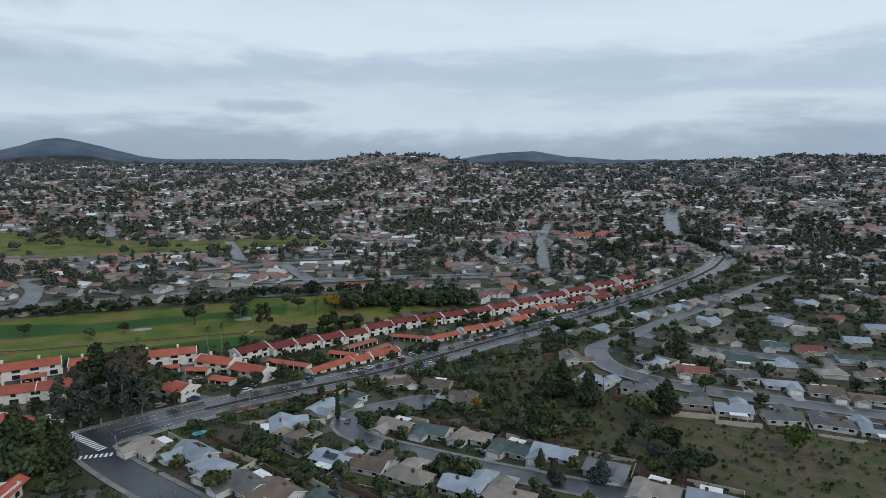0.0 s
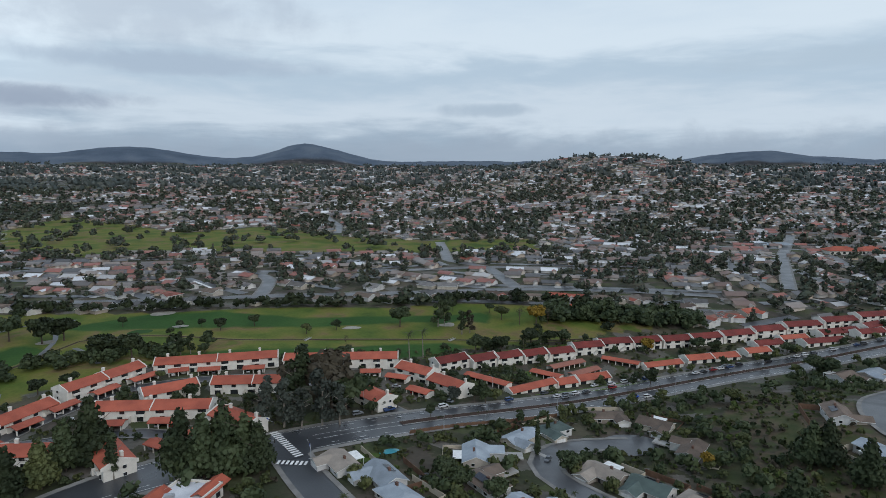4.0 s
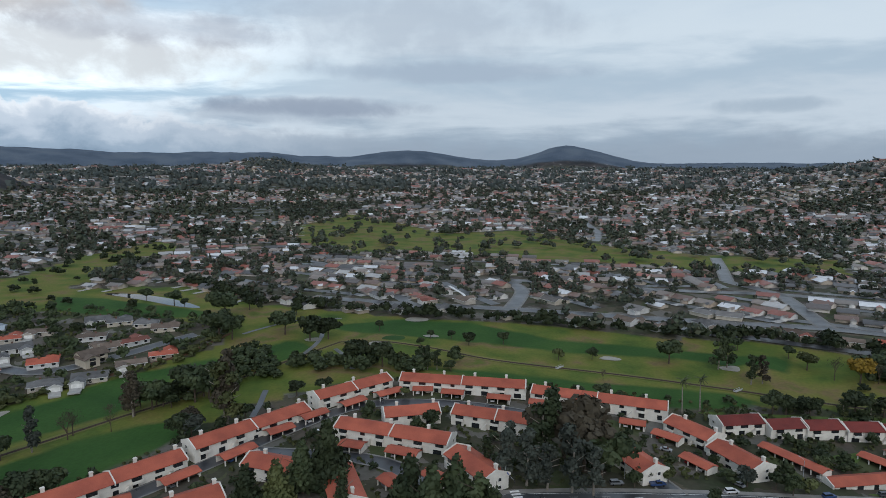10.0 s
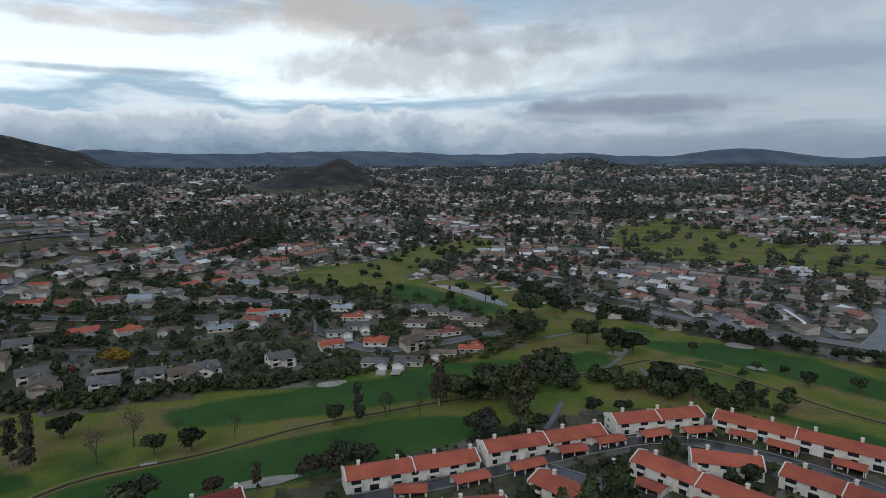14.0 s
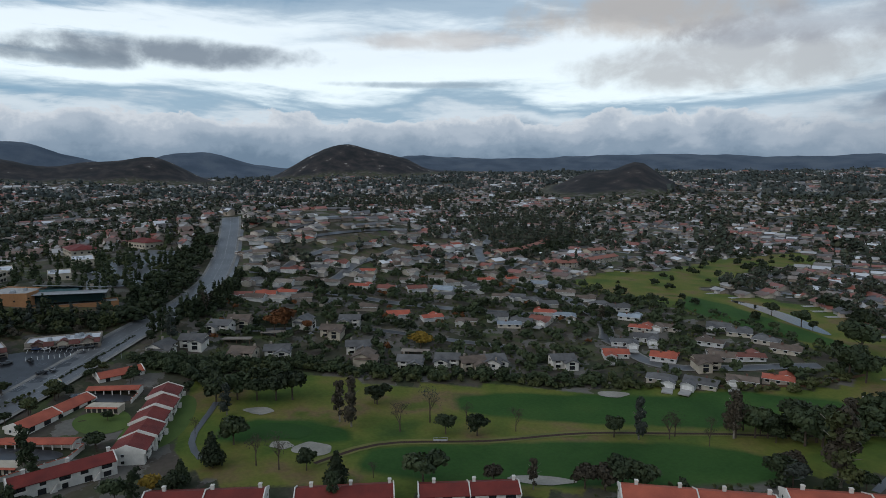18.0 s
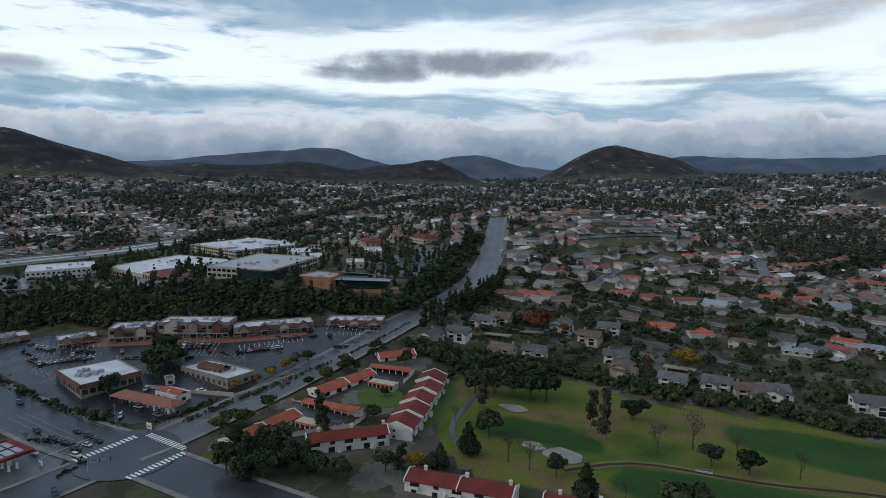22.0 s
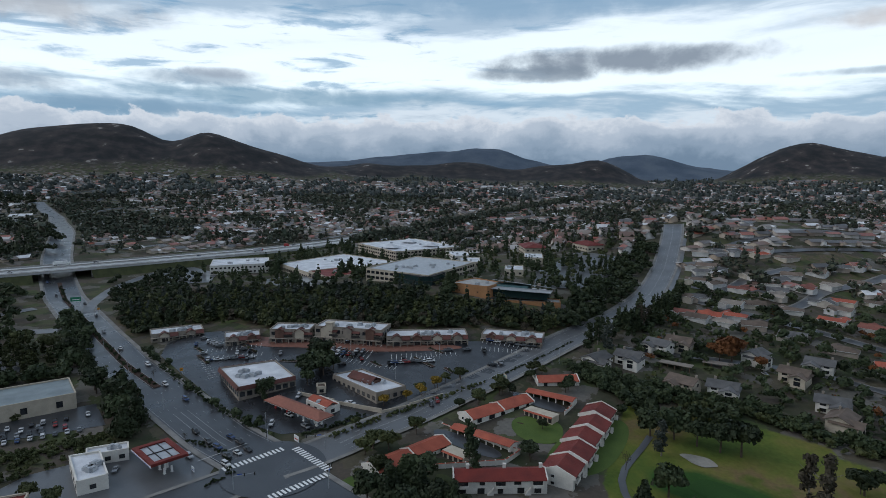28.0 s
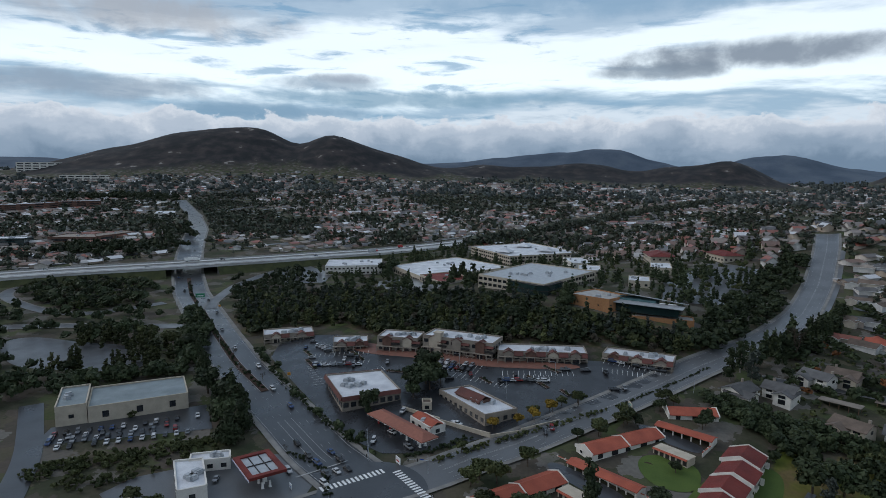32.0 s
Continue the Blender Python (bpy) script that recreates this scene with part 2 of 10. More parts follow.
M("shingle_green", (0.085, 0.115, 0.105), (0.06, 0.08, 0.075), 0.25, (0.6, 0.9), 0.4, 9, vary=0.15)
M("roof_mixed", None, None, 0.25, (0.55, 0.85), 0.4, 9, vary=0.15, palette=[(0.085, 0.085, 0.085), (0.115, 0.082, 0.064), (0.155, 0.130, 0.110), (0.062, 0.060, 0.060), (0.20, 0.19, 0.18), (0.095, 0.070, 0.056), (0.27, 0.085, 0.058), (0.12, 0.11, 0.10), (0.22, 0.10, 0.075)])
M("far_roof", None, None, 0.02, (0.38, 0.65), 0, 9, palette=[(0.125, 0.118, 0.115), (0.20, 0.125, 0.095), (0.26, 0.21, 0.175), (0.085, 0.080, 0.078), (0.46, 0.44, 0.42), (0.17, 0.105, 0.080), (0.32, 0.105, 0.07), (0.21, 0.18, 0.155), (0.70, 0.70, 0.70), (0.28, 0.10, 0.07), (0.12, 0.10, 0.09)], island=True, spec=0.45)
M("far_wall", None, None, 0.02, (0.7, 0.95), 0, 9, palette=[(0.52, 0.45, 0.37), (0.64, 0.60, 0.55), (0.40, 0.33, 0.27), (0.55, 0.45, 0.35), (0.72, 0.70, 0.66), (0.64, 0.57, 0.50)], island=True)
M("far_red_roof", (0.30, 0.12, 0.085), (0.23, 0.10, 0.075), 0.05, (0.6, 0.85), 0, 5)
M("roof_membrane", (0.66, 0.67, 0.69), (0.44, 0.45, 0.48), 0.12, (0.3, 0.65), 0.05, 8)
M("metal_grey", (0.42, 0.44, 0.46), (0.33, 0.35, 0.37), 0.3, (0.4, 0.6), metal=0.25)
M("dark_trim", (0.045, 0.042, 0.040), (0.03, 0.028, 0.027), 0.5, (0.5, 0.8))
M("glass_dark", (0.020, 0.024, 0.028), (0.014, 0.017, 0.02), 0.3, (0.05, 0.12), spec=0.8)
M("glass_green", (0.02, 0.045, 0.045), (0.015, 0.03, 0.032), 0.3, (0.04, 0.1), spec=0.8)
M("brick_brown", (0.165, 0.095, 0.072), (0.115, 0.068, 0.054), 0.5, (0.75, 0.95), 0.3)
M("adobe_orange", (0.40, 0.205, 0.10), (0.32, 0.165, 0.08), 0.12, (0.75, 0.95), 0.1)
M("paving_red", (0.20, 0.085, 0.06), (0.15, 0.07, 0.05), 0.4, (0.4, 0.7), 0.2)
M("bark", (0.105, 0.08, 0.06), (0.065, 0.05, 0.04), 1.2, (0.85, 1.0), 0.4)
M("bark_pale", (0.26, 0.235, 0.20), (0.15, 0.13, 0.11), 1.0, (0.8, 1.0), 0.3)
M("leaf_dark", (0.046, 0.060, 0.027), (0.021, 0.031, 0.015), 0.10, (0.5, 0.8), vary=0.35)
M("leaf_olive", (0.078, 0.086, 0.032), (0.034, 0.044, 0.018), 0.10, (0.5, 0.8), vary=0.35)
M("leaf_grey", (0.062, 0.072, 0.058), (0.04, 0.048, 0.04), 0.4, (0.6, 0.9), vary=0.25)
M("leaf_bright", (0.085, 0.115, 0.030), (0.055, 0.08, 0.022), 0.4, (0.5, 0.85), vary=0.2)
M("leaf_rust", (0.17, 0.070, 0.025), (0.11, 0.045, 0.02), 0.4, (0.6, 0.9), vary=0.2)
M("leaf_yellow", (0.26, 0.17, 0.025), (0.17, 0.11, 0.02), 0.4, (0.6, 0.9), vary=0.2)
M("leaf_brown", (0.066, 0.056, 0.038), (0.044, 0.038, 0.028), 0.4, (0.7, 0.95), vary=0.25)
# distant foliage: greens lifted and greyed, with some haze put into the palette
M("far_leaf", None, None, 0.01, (0.55, 0.8), palette=[(0.053, 0.070, 0.046), (0.067, 0.080, 0.052), (0.046, 0.060, 0.043), (0.082, 0.089, 0.053), (0.062, 0.074, 0.052), (0.084, 0.071, 0.053), (0.059, 0.074, 0.046)], island=True, spec=0.3)
# bluer, paler leaf for the farthest woods, haze put into its colours
M("hazed_wood_leaf", None, None, 0.01, (0.6, 0.85), palette=[(0.069, 0.087, 0.081), (0.084, 0.099, 0.089), (0.062, 0.077, 0.074), (0.095, 0.105, 0.091)], island=True, spec=0.3)
M("green_fine", (0.026, 0.072, 0.014), (0.020, 0.055, 0.012), 0.03, (0.75, 0.95), 0.1, 14)
M("dry_grass", (0.165, 0.155, 0.050), (0.105, 0.115, 0.036), 0.05, (0.8, 0.98), 0.2, 14)
M("lawn", (0.085, 0.125, 0.030), (0.06, 0.095, 0.024), 0.08, (0.8, 0.95), 0.3, 10)
M("bunker_sand", (0.33, 0.31, 0.27), (0.22, 0.21, 0.18), 0.1, (0.8, 0.98), 0.1)
M("mulch", (0.060, 0.036, 0.028), (0.04, 0.026, 0.02), 0.6, (0.85, 1.0), 0.4)
M("heath_bank", (0.070, 0.075, 0.032), (0.040, 0.046, 0.022), 0.15, (0.85, 1.0), 0.3)
M("water", (0.012, 0.016, 0.018), (0.010, 0.013, 0.014), 0.1, (0.02, 0.05), 0.02, 4, spec=0.6)
M("shingle_slate", (0.135, 0.132, 0.13), (0.09, 0.088, 0.088), 0.25, (0.6, 0.9), 0.4, 9, vary=0.22)
M("pool_water", (0.09, 0.36, 0.42), (0.07, 0.30, 0.36), 0.3, (0.03, 0.08))
M("car_paint", None, None, 0.1, (0.18, 0.3), palette=[(0.62, 0.62, 0.62), (0.02, 0.02, 0.022), (0.28, 0.29, 0.30), (0.62, 0.62, 0.61), (0.07, 0.075, 0.08), (0.16, 0.17, 0.18), (0.24, 0.02, 0.02), (0.03, 0.06, 0.15), (0.5, 0.5, 0.5), (0.03, 0.03, 0.032)])
M("asphalt_lot", (0.034, 0.036, 0.040), (0.017, 0.018, 0.021), 0.10, (0.08, 0.5), 0.15, 12, spec=0.5)
M("sheet_roof", (0.21, 0.25, 0.26), (0.14, 0.17, 0.18), 0.12, (0.35, 0.6), 0.05, 6, metal=0.2)
M("rubber", (0.015, 0.015, 0.015), None, 1.0, (0.7, 0.9))
M("chrome", (0.5, 0.5, 0.5), None, 1.0, (0.15, 0.3), metal=1.0)
M("red_paint", (0.42, 0.03, 0.03), (0.33, 0.025, 0.025), 0.4, (0.35, 0.6))
M("blue_paint", (0.03, 0.09, 0.42), (0.025, 0.07, 0.33), 0.4, (0.35, 0.6))
M("green_sign", (0.01, 0.20, 0.10), None, 0.4, (0.4, 0.6))
M("amber_paint", (0.60, 0.26, 0.02), None, 0.4, (0.4, 0.6))
M("teal_paint", (0.05, 0.30, 0.30), None, 0.4, (0.4, 0.6))
M("wood_fence", (0.17, 0.10, 0.065), (0.12, 0.07, 0.048), 0.5, (0.8, 0.95), 0.2)
M("solar_panel", (0.012, 0.016, 0.03), (0.01, 0.012, 0.022), 0.5, (0.08, 0.16), spec=0.7)


def ground_material():
    """Grass, scrub, yards, hill heath and a haze-blue far ridge, mixed by the masks that the ground carries."""
    m = bpy.data.materials.new("ground_cover")
    m.use_nodes = True
    nt = m.node_tree
    N, L = nt.nodes.new, nt.links.new
    bsdf = nt.nodes["Principled BSDF"]
    bsdf.inputs["Specular IOR Level"].default_value = 0.2
    geo = N("ShaderNodeNewGeometry")

    def tex(s, d=5, off=0.0):
        n = N("ShaderNodeTexNoise")
        n.inputs["Scale"].default_value, n.inputs["Detail"].default_value = s, d
        mp = N("ShaderNodeMapping")
        mp.inputs["Location"].default_value = (off, off, 0)
        L(geo.outputs["Position"], mp.inputs[0])
        L(mp.outputs[0], n.inputs["Vector"])
        return n.outputs[0]

    def ramp(v, stops):
        n = N("ShaderNodeValToRGB")
        while len(n.color_ramp.elements) < len(stops):
            n.color_ramp.elements.new(0.5)
        for e, (p, c) in zip(n.color_ramp.elements, stops):
            e.position, e.color = p, (*c, 1)
        L(v, n.inputs[0])
        return n.outputs[0]

    def mix(f, a, b):
        n = N("ShaderNodeMix")
        n.data_type = "RGBA"
        L(f, n.inputs[0]), L(a, n.inputs[6]), L(b, n.inputs[7])
        return n.outputs[2]

    def mask(name, wob):
        a = N("ShaderNodeAttribute")
        a.attribute_name = name
        n = N("ShaderNodeMath")
        n.operation, n.use_clamp = "MULTIPLY_ADD", True
        n.inputs[1].default_value = 3.0
        w = N("ShaderNodeMath")
        w.operation = "MULTIPLY_ADD"
        L(wob, w.inputs[0])
        w.inputs[1].default_value, w.inputs[2].default_value = 1.6, -1.8
        L(a.outputs["Fac"], n.inputs[0]), L(w.outputs[0], n.inputs[2])
        return n.outputs[0]

    broad, mid, fine = tex(0.030, 7), tex(0.05, 6, 31), tex(0.6, 4, 7)
    # yards differ from plot to plot: lawn, mulch, bare earth, paving, shrubs
    cell = N("ShaderNodeTexVoronoi")
    cell.inputs["Scale"].default_value = 0.085
    ragged = N("ShaderNodeTexNoise")
    ragged.inputs["Scale"].default_value, ragged.inputs["Detail"].default_value = 0.22, 6
    L(geo.outputs["Position"], ragged.inputs["Vector"])
    bent = N("ShaderNodeVectorMath")
    bent.operation = "MULTIPLY_ADD"
    bent.inputs[1].default_value = (16, 16, 0)
    L(ragged.outputs["Color"], bent.inputs[0]), L(geo.outputs["Position"], bent.inputs[2])
    L(bent.outputs[0], cell.inputs["Vector"])
    split = N("ShaderNodeSeparateColor")
    L(cell.outputs["Color"], split.inputs[0])
    plots = ramp(split.outputs[0], [(0.0, (0.030, 0.042, 0.018)), (0.20, (0.060, 0.085, 0.026)), (0.36, (0.078, 0.066, 0.055)), (0.52, (0.150, 0.142, 0.128)), (0.62, (0.034, 0.044, 0.020)), (0.78, (0.095, 0.085, 0.055)), (0.9, (0.20, 0.19, 0.175))])
    plots.node.color_ramp.interpolation = "CONSTANT"
    yards = ramp(mid, [(0.30, (0.030, 0.036, 0.019)), (0.45, (0.050, 0.046, 0.031)), (0.58, (0.084, 0.066, 0.052)), (0.72, (0.038, 0.050, 0.023))])
    golf = ramp(broad, [(0.28, (0.038, 0.072, 0.014)), (0.40, (0.074, 0.106, 0.018)), (0.50, (0.112, 0.126, 0.024)), (0.57, (0.138, 0.128, 0.034)), (0.62, (0.150, 0.108, 0.050)), (0.67, (0.092, 0.108, 0.022)), (0.76, (0.046, 0.078, 0.015))])
    mown = ramp(tex(0.03, 4, 13), [(0.30, (0.020, 0.058, 0.011)), (0.50, (0.028, 0.074, 0.014)), (0.66, (0.040, 0.086, 0.017))])
    scrub = ramp(tex(0.09, 7, 31), [(0.32, (0.044, 0.058, 0.022)), (0.44, (0.074, 0.074, 0.034)), (0.53, (0.105, 0.080, 0.054)), (0.58, (0.070, 0.060, 0.042)), (0.68, (0.062, 0.082, 0.027))])
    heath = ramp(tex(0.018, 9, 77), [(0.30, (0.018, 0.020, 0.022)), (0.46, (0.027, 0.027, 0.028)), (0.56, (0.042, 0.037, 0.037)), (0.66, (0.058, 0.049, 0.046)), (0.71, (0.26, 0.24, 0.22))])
    # distance haze over the far rim, put into its base colour as blue
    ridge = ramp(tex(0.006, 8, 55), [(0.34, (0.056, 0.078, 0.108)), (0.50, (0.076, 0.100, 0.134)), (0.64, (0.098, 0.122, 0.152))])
    half = N("ShaderNodeMapRange")
    half.inputs[3].default_value, half.inputs[4].default_value = 0.15, 0.85
    L(mid, half.inputs[0])
    col = mix(mask("golf", fine), mix(half.outputs[0], plots, yards), golf)
    col = mix(mask("mown", mid), col, mown)
    col = mix(mask("scrub", fine), col, scrub)
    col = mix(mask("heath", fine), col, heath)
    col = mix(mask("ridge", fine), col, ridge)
    tone = N("ShaderNodeMapRange")
    tone.inputs[3].default_value, tone.inputs[4].default_value = 0.7, 1.3
    L(fine, tone.inputs[0])
    mul = N("ShaderNodeMix")
    mul.data_type, mul.blend_type = "RGBA", "MULTIPLY"
    mul.inputs[0].default_value = 1.0
    L(col, mul.inputs[6]), L(tone.outputs[0], mul.inputs[7])
    L(mul.outputs[2], bsdf.inputs["Base Color"])
    bsdf.inputs["Roughness"].default_value = 0.95
    bn = N("ShaderNodeBump")
    bn.inputs["Strength"].default_value, bn.inputs["Distance"].default_value = 0.4, 0.3
    L(fine, bn.inputs["Height"]), L(bn.outputs[0], bsdf.inputs["Normal"])
    MATS["ground_cover"] = m


ground_material()

# ---------------------------------------------------------------- terrain
HOME = (-20.0, 60.0)
# low swells and hollows: centre, height, spread
SWELLS = [
    (160, 290, -12, 65), (255, 335, -8, 60), (345, 350, -7, 70), (145, 190, -6, 50), (225, 225, 11, 45), (-250, 250, -13, 110),
    (80, 410, -6, 80), (-260, -40, -7, 130), (-480, -60, 22, 105), (-800, 150, 45, 150),
    (-820, 330, 26, 130), (-640, -720, 24, 230), (330, 130, -6, 80),
]
# far hills: bearing to the left of north, distance, height, spread across, spread along
HILLS = [
    (0.4, 4441, 114, 210, 300), (-2.7, 4442, 13, 200, 300), (3.0, 4440, 6, 200, 300), (-38.7, 4417, 67, 260, 300),
    (-24.3, 2455, 51, 300, 380), (-29.5, 2659, 47, 250, 300), (15.1, 4478, 56, 260, 300), (29.7, 4371, 22, 250, 300),
    (27.9, 3715, 50, 180, 220), (49.1, 2250, 81, 55, 190), (51.0, 2249, 13, 75, 200), (53.2, 2238, 58, 80, 200),
    (45.9, 2253, 19, 60, 170), (14.5, 4524, 28, 240, 300), (70.0, 4486, 50, 300, 300), (75.9, 3784, 87, 120, 260),
    (78.6, 3783, 140, 150, 260), (72.3, 3787, 131, 170, 260), (91.6, 3324, 72, 150, 200), (96.2, 3322, 35, 150, 200),
    (101.8, 3319, 34, 180, 220), (92.2, 3361, 46, 110, 200), (96.2, 3309, 36, 140, 200), (105.4, 3354, 78, 200, 220),
    (113.2, 3300, 69, 160, 220), (102.5, 4606, 71, 260, 250), (89.0, 4613, 114, 260, 250), (136.0, 3311, 174, 200, 280),
    (132.2, 3313, 122, 130, 260), (140.0, 3308, 85, 150, 280), (143.5, 3306, 57, 150, 280), (147.1, 3303, 62, 150, 280),
    (127.5, 3167, 145, 95, 220), (124.3, 3169, 122, 110, 220), (120.2, 3171, 74, 130, 220), (102.1, 4631, 68, 260, 250),
    (109.6, 4627, 65, 260, 250), (-56.9, 3585, 17, 400, 400), (-64.9, 3394, 48, 400, 400),
]


def smooth(v):
    v = np.clip(v, 0.0, 1.0)
    return v * v * (3 - 2 * v)


def height(x, y):
    """The ground's height; takes numbers or arrays."""
    x, y = np.asarray(x, float), np.asarray(y, float)
    dx, dy = x - HOME[0], y - HOME[1]
    r = np.hypot(dx, dy)
    th = np.degrees(np.arctan2(-dx, dy))
    z = np.zeros_like(x)
    for cx, cy, a, s in SWELLS:
        z = z + a * np.exp(-((x - cx) ** 2 + (y - cy) ** 2) / (2 * s * s))
    valley = np.exp(-(((th - 88) / 22) ** 2))
    z = z + (105 - 62 * valley) * smooth((r - 900) / 2900)
    wave = 0.6 + 0.25 * np.sin(np.radians(th * 7 + 40)) + 0.15 * np.sin(np.radians(th * 17))
    z = z + (60 + 30 * smooth((th - 10) / 25) + 50 * np.exp(-(((th - 45) / 25) ** 2))) * (0.75 + 0.25 * wave) * smooth((r - 3900) / 750)
    for b, d, a, s, q in HILLS:
        b = math.radians(b)
        ux, uy = -math.sin(b), math.cos(b)
        along, across = dx * ux + dy * uy - d, dx * uy - dy * ux
        z = z + a * np.exp(-((across / s) ** 2 + (along / q) ** 2) / 2)
    rough = smooth((r - 1500) / 2000)
    z = z + rough * (7 * np.sin(x / 97 + 2 * np.sin(y / 210)) * np.sin(y / 83 + 1.7 * np.sin(x / 260)) + 4 * np.sin(x / 37) * np.sin(y / 41 + x / 77))
    return z


def ground_at(x, y):
    return float(height(x, y))

# ---------------------------------------------------------------- zones of the plan
GOLF = [(241, 417), (183, 468), (135, 489), (50, 487), (-24, 492), (-97, 489), (-150, 495), (-200, 502), (-240, 510), (-323, 558), (-421, 522),
        (-536, 517), (-487, 426), (-388, 448), (-289, 462), (-215, 440), (-203, 406), (-224, 360), (-256, 325), (-260, 297), (-293, 249), (-312, 190),
        (-338, 146), (-337, 93), (-315, 90), (-271, 83), (-247, 86), (-225, 101), (-180, 190), (-166, 273), (-135, 330), (-85, 374), (57, 375),
        (108, 388), (164, 395), (236, 405)]
GOLF_UP = [(-536, 517), (-510, 560), (-564, 689), (-575, 854), (-492, 783), (-460, 636), (-421, 522)]
GOLF_FAR = [(-487, 1102), (-479, 1351), (-311, 1196), (-200, 1057), (-79, 1144), (54, 966), (161, 889), (326, 881), (285, 768), (140, 765),
            (-65, 811), (-155, 843), (-245, 795), (-370, 884)]
SLOPE = [(180, 262), (215, 285), (250, 275), (236, 235), (215, 200), (245, 160), (290, 120), (250, 60), (160, 60), (150, 150), (160, 200), (170, 230)]
OFFICE_SLOPE = [(-345, -212), (-376, -196), (-382, -160), (-374, -135), (-381, -90), (-386, -45), (-401, -5), (-409, 12), (-408, 48), (-440, 62), (-462, 50), (-455, -40), (-460, -150), (-480, -230), (-420, -290), (-370, -250)]
TOWN = [(-175, 225), (-150, 285), (-110, 345), (-75, 378), (60, 380), (110, 390), (420, 400), (420, 350), (130, 325), (0, 275), (-70, 232)]
WEST_BLOCK = [(-180, -20), (-240, 110), (-330, 100), (-390, 60), (-470, 90), (-720, 150), (-700, -50), (-860, -260), (-700, -420), (-400, -560), (-150, -250)]
NEAR_EAST = [(-30, 100), (-60, 240), (20, 270), (170, 305), (330, 320), (560, 390), (500, 150), (300, 0), (60, 40)]
MIDDLE = [(-345, 100), (-345, 150), (-318, 195), (-298, 255), (-268, 300), (-262, 330), (-228, 365), (-205, 440), (-290, 468), (-390, 452), (-490, 432),
          (-560, 330), (-560, 120), (-470, 95)]

# closely mown fairways
MOWN = [
    [(-288, 220), (-279, 254), (-257, 294), (-232, 332), (-212, 352), (-196, 358), (-189, 338), (-200, 312), (-227, 272), (-250, 237), (-268, 215)],
    [(-239, 162), (-236, 184), (-227, 218), (-216, 248), (-197, 280), (-176, 304), (-158, 310), (-146, 308), (-153, 285), (-170, 242), (-184, 213), (-210, 166), (-221, 151)],
    [(-279, 100), (-283, 119), (-275, 142), (-263, 157), (-251, 154), (-251, 140), (-260, 125), (-261, 110), (-265, 100)],
    [(-154, 456), (-107, 485), (-58, 486), (-2, 464), (56, 465), (104, 461), (135, 461), (126, 433), (114, 446), (55, 448), (17, 442), (-36, 442), (-96, 446), (-135, 449)],
    [(-86, 389), (-30, 391), (16, 392), (61, 398), (91, 398), (102, 389), (80, 377), (47, 369), (2, 377), (-40, 382)],
    [(-239, 332), (-225, 358), (-193, 386), (-170, 383), (-196, 364), (-221, 341)],
    [(-405, 492), (-362, 495), (-276, 482), (-232, 469), (-279, 455), (-339, 452), (-368, 454)],
    [(-174, 401), (-163, 424), (-144, 414), (-147, 384), (-156, 374)],
]
# grass slopes between the terraces of houses
TERRACES = [[(-604, 228), (-649, 307), (-640, 351), (-605, 303), (-574, 232)], [(-645, 187), (-679, 272), (-677, 316), (-635, 234)], [(-574, 288), (-585, 329), (-539, 296), (-538, 272)], [(-439, 264), (-449, 292), (-426, 285), (-419, 260)], [(-666, 350), (-718, 404), (-696, 406), (-644, 352)]]


def inside(poly, x, y):
    x, y = np.asarray(x, float), np.asarray(y, float)
    hit = np.zeros(x.shape, bool)
    for (ax, ay), (bx, by) in zip(poly, poly[1:] + poly[:1]):
        if ay == by:
            continue
        hit ^= ((ay > y) != (by > y)) & (x < (bx - ax) * (y - ay) / (by - ay) + ax)
    return hit


def from_line(line, x, y):
    """The distance from a polyline."""
    x, y = np.asarray(x, float), np.asarray(y, float)
    best = np.full(x.shape, 1e9)
    for (ax, ay), (bx, by) in zip(line, line[1:]):
        t = np.clip(((x - ax) * (bx - ax) + (y - ay) * (by - ay)) / ((bx - ax) ** 2 + (by - ay) ** 2), 0, 1)
        best = np.minimum(best, np.hypot(x - ax - t * (bx - ax), y - ay - t * (by - ay)))
    return best


def heading(line, x, y):
    best = min(zip(line, line[1:]), key=lambda s: float(from_line(list(s), x, y)))
    return math.degrees(math.atan2(best[1][1] - best[0][1], best[1][0] - best[0][0]))


# ---------------------------------------------------------------- mesh helpers
def part(name, bm, mat, parent=None, label=""):
    """Links a bmesh, or a mesh, as one object under a thing or a part."""
    if isinstance(bm, bmesh.types.BMesh):
        me = bpy.data.meshes.new(name)
        bm.to_mesh(me)
        bm.free()
    else:
        me = bm
    if mat and not me.materials:
        me.materials.append(MATS[mat] if isinstance(mat, str) else mat)
    ob = new(name, me)
    ob.parent = parent
    return tagged(ob, label)


def thing(name, m, label, category, group="", kind=""):
    ob = new(name)
    ob.matrix_basis = m
    ob.empty_display_size = 0.5
    return tagged(ob, label, category, group, kind)


def box(bm, x0, x1, y0, y1, z0, z1):
    v = [bm.verts.new((x, y, z)) for z in (z0, z1) for x, y in ((x0, y0), (x1, y0), (x1, y1), (x0, y1))]
    for f in ((3, 2, 1, 0), (4, 5, 6, 7), (0, 1, 5, 4), (1, 2, 6, 5), (2, 3, 7, 6), (3, 0, 4, 7)):
        bm.faces.new([v[i] for i in f])
    return bm


def boxes(*all_boxes):
    bm = bmesh.new()
    for b in all_boxes:
        box(bm, *b)
    return bm


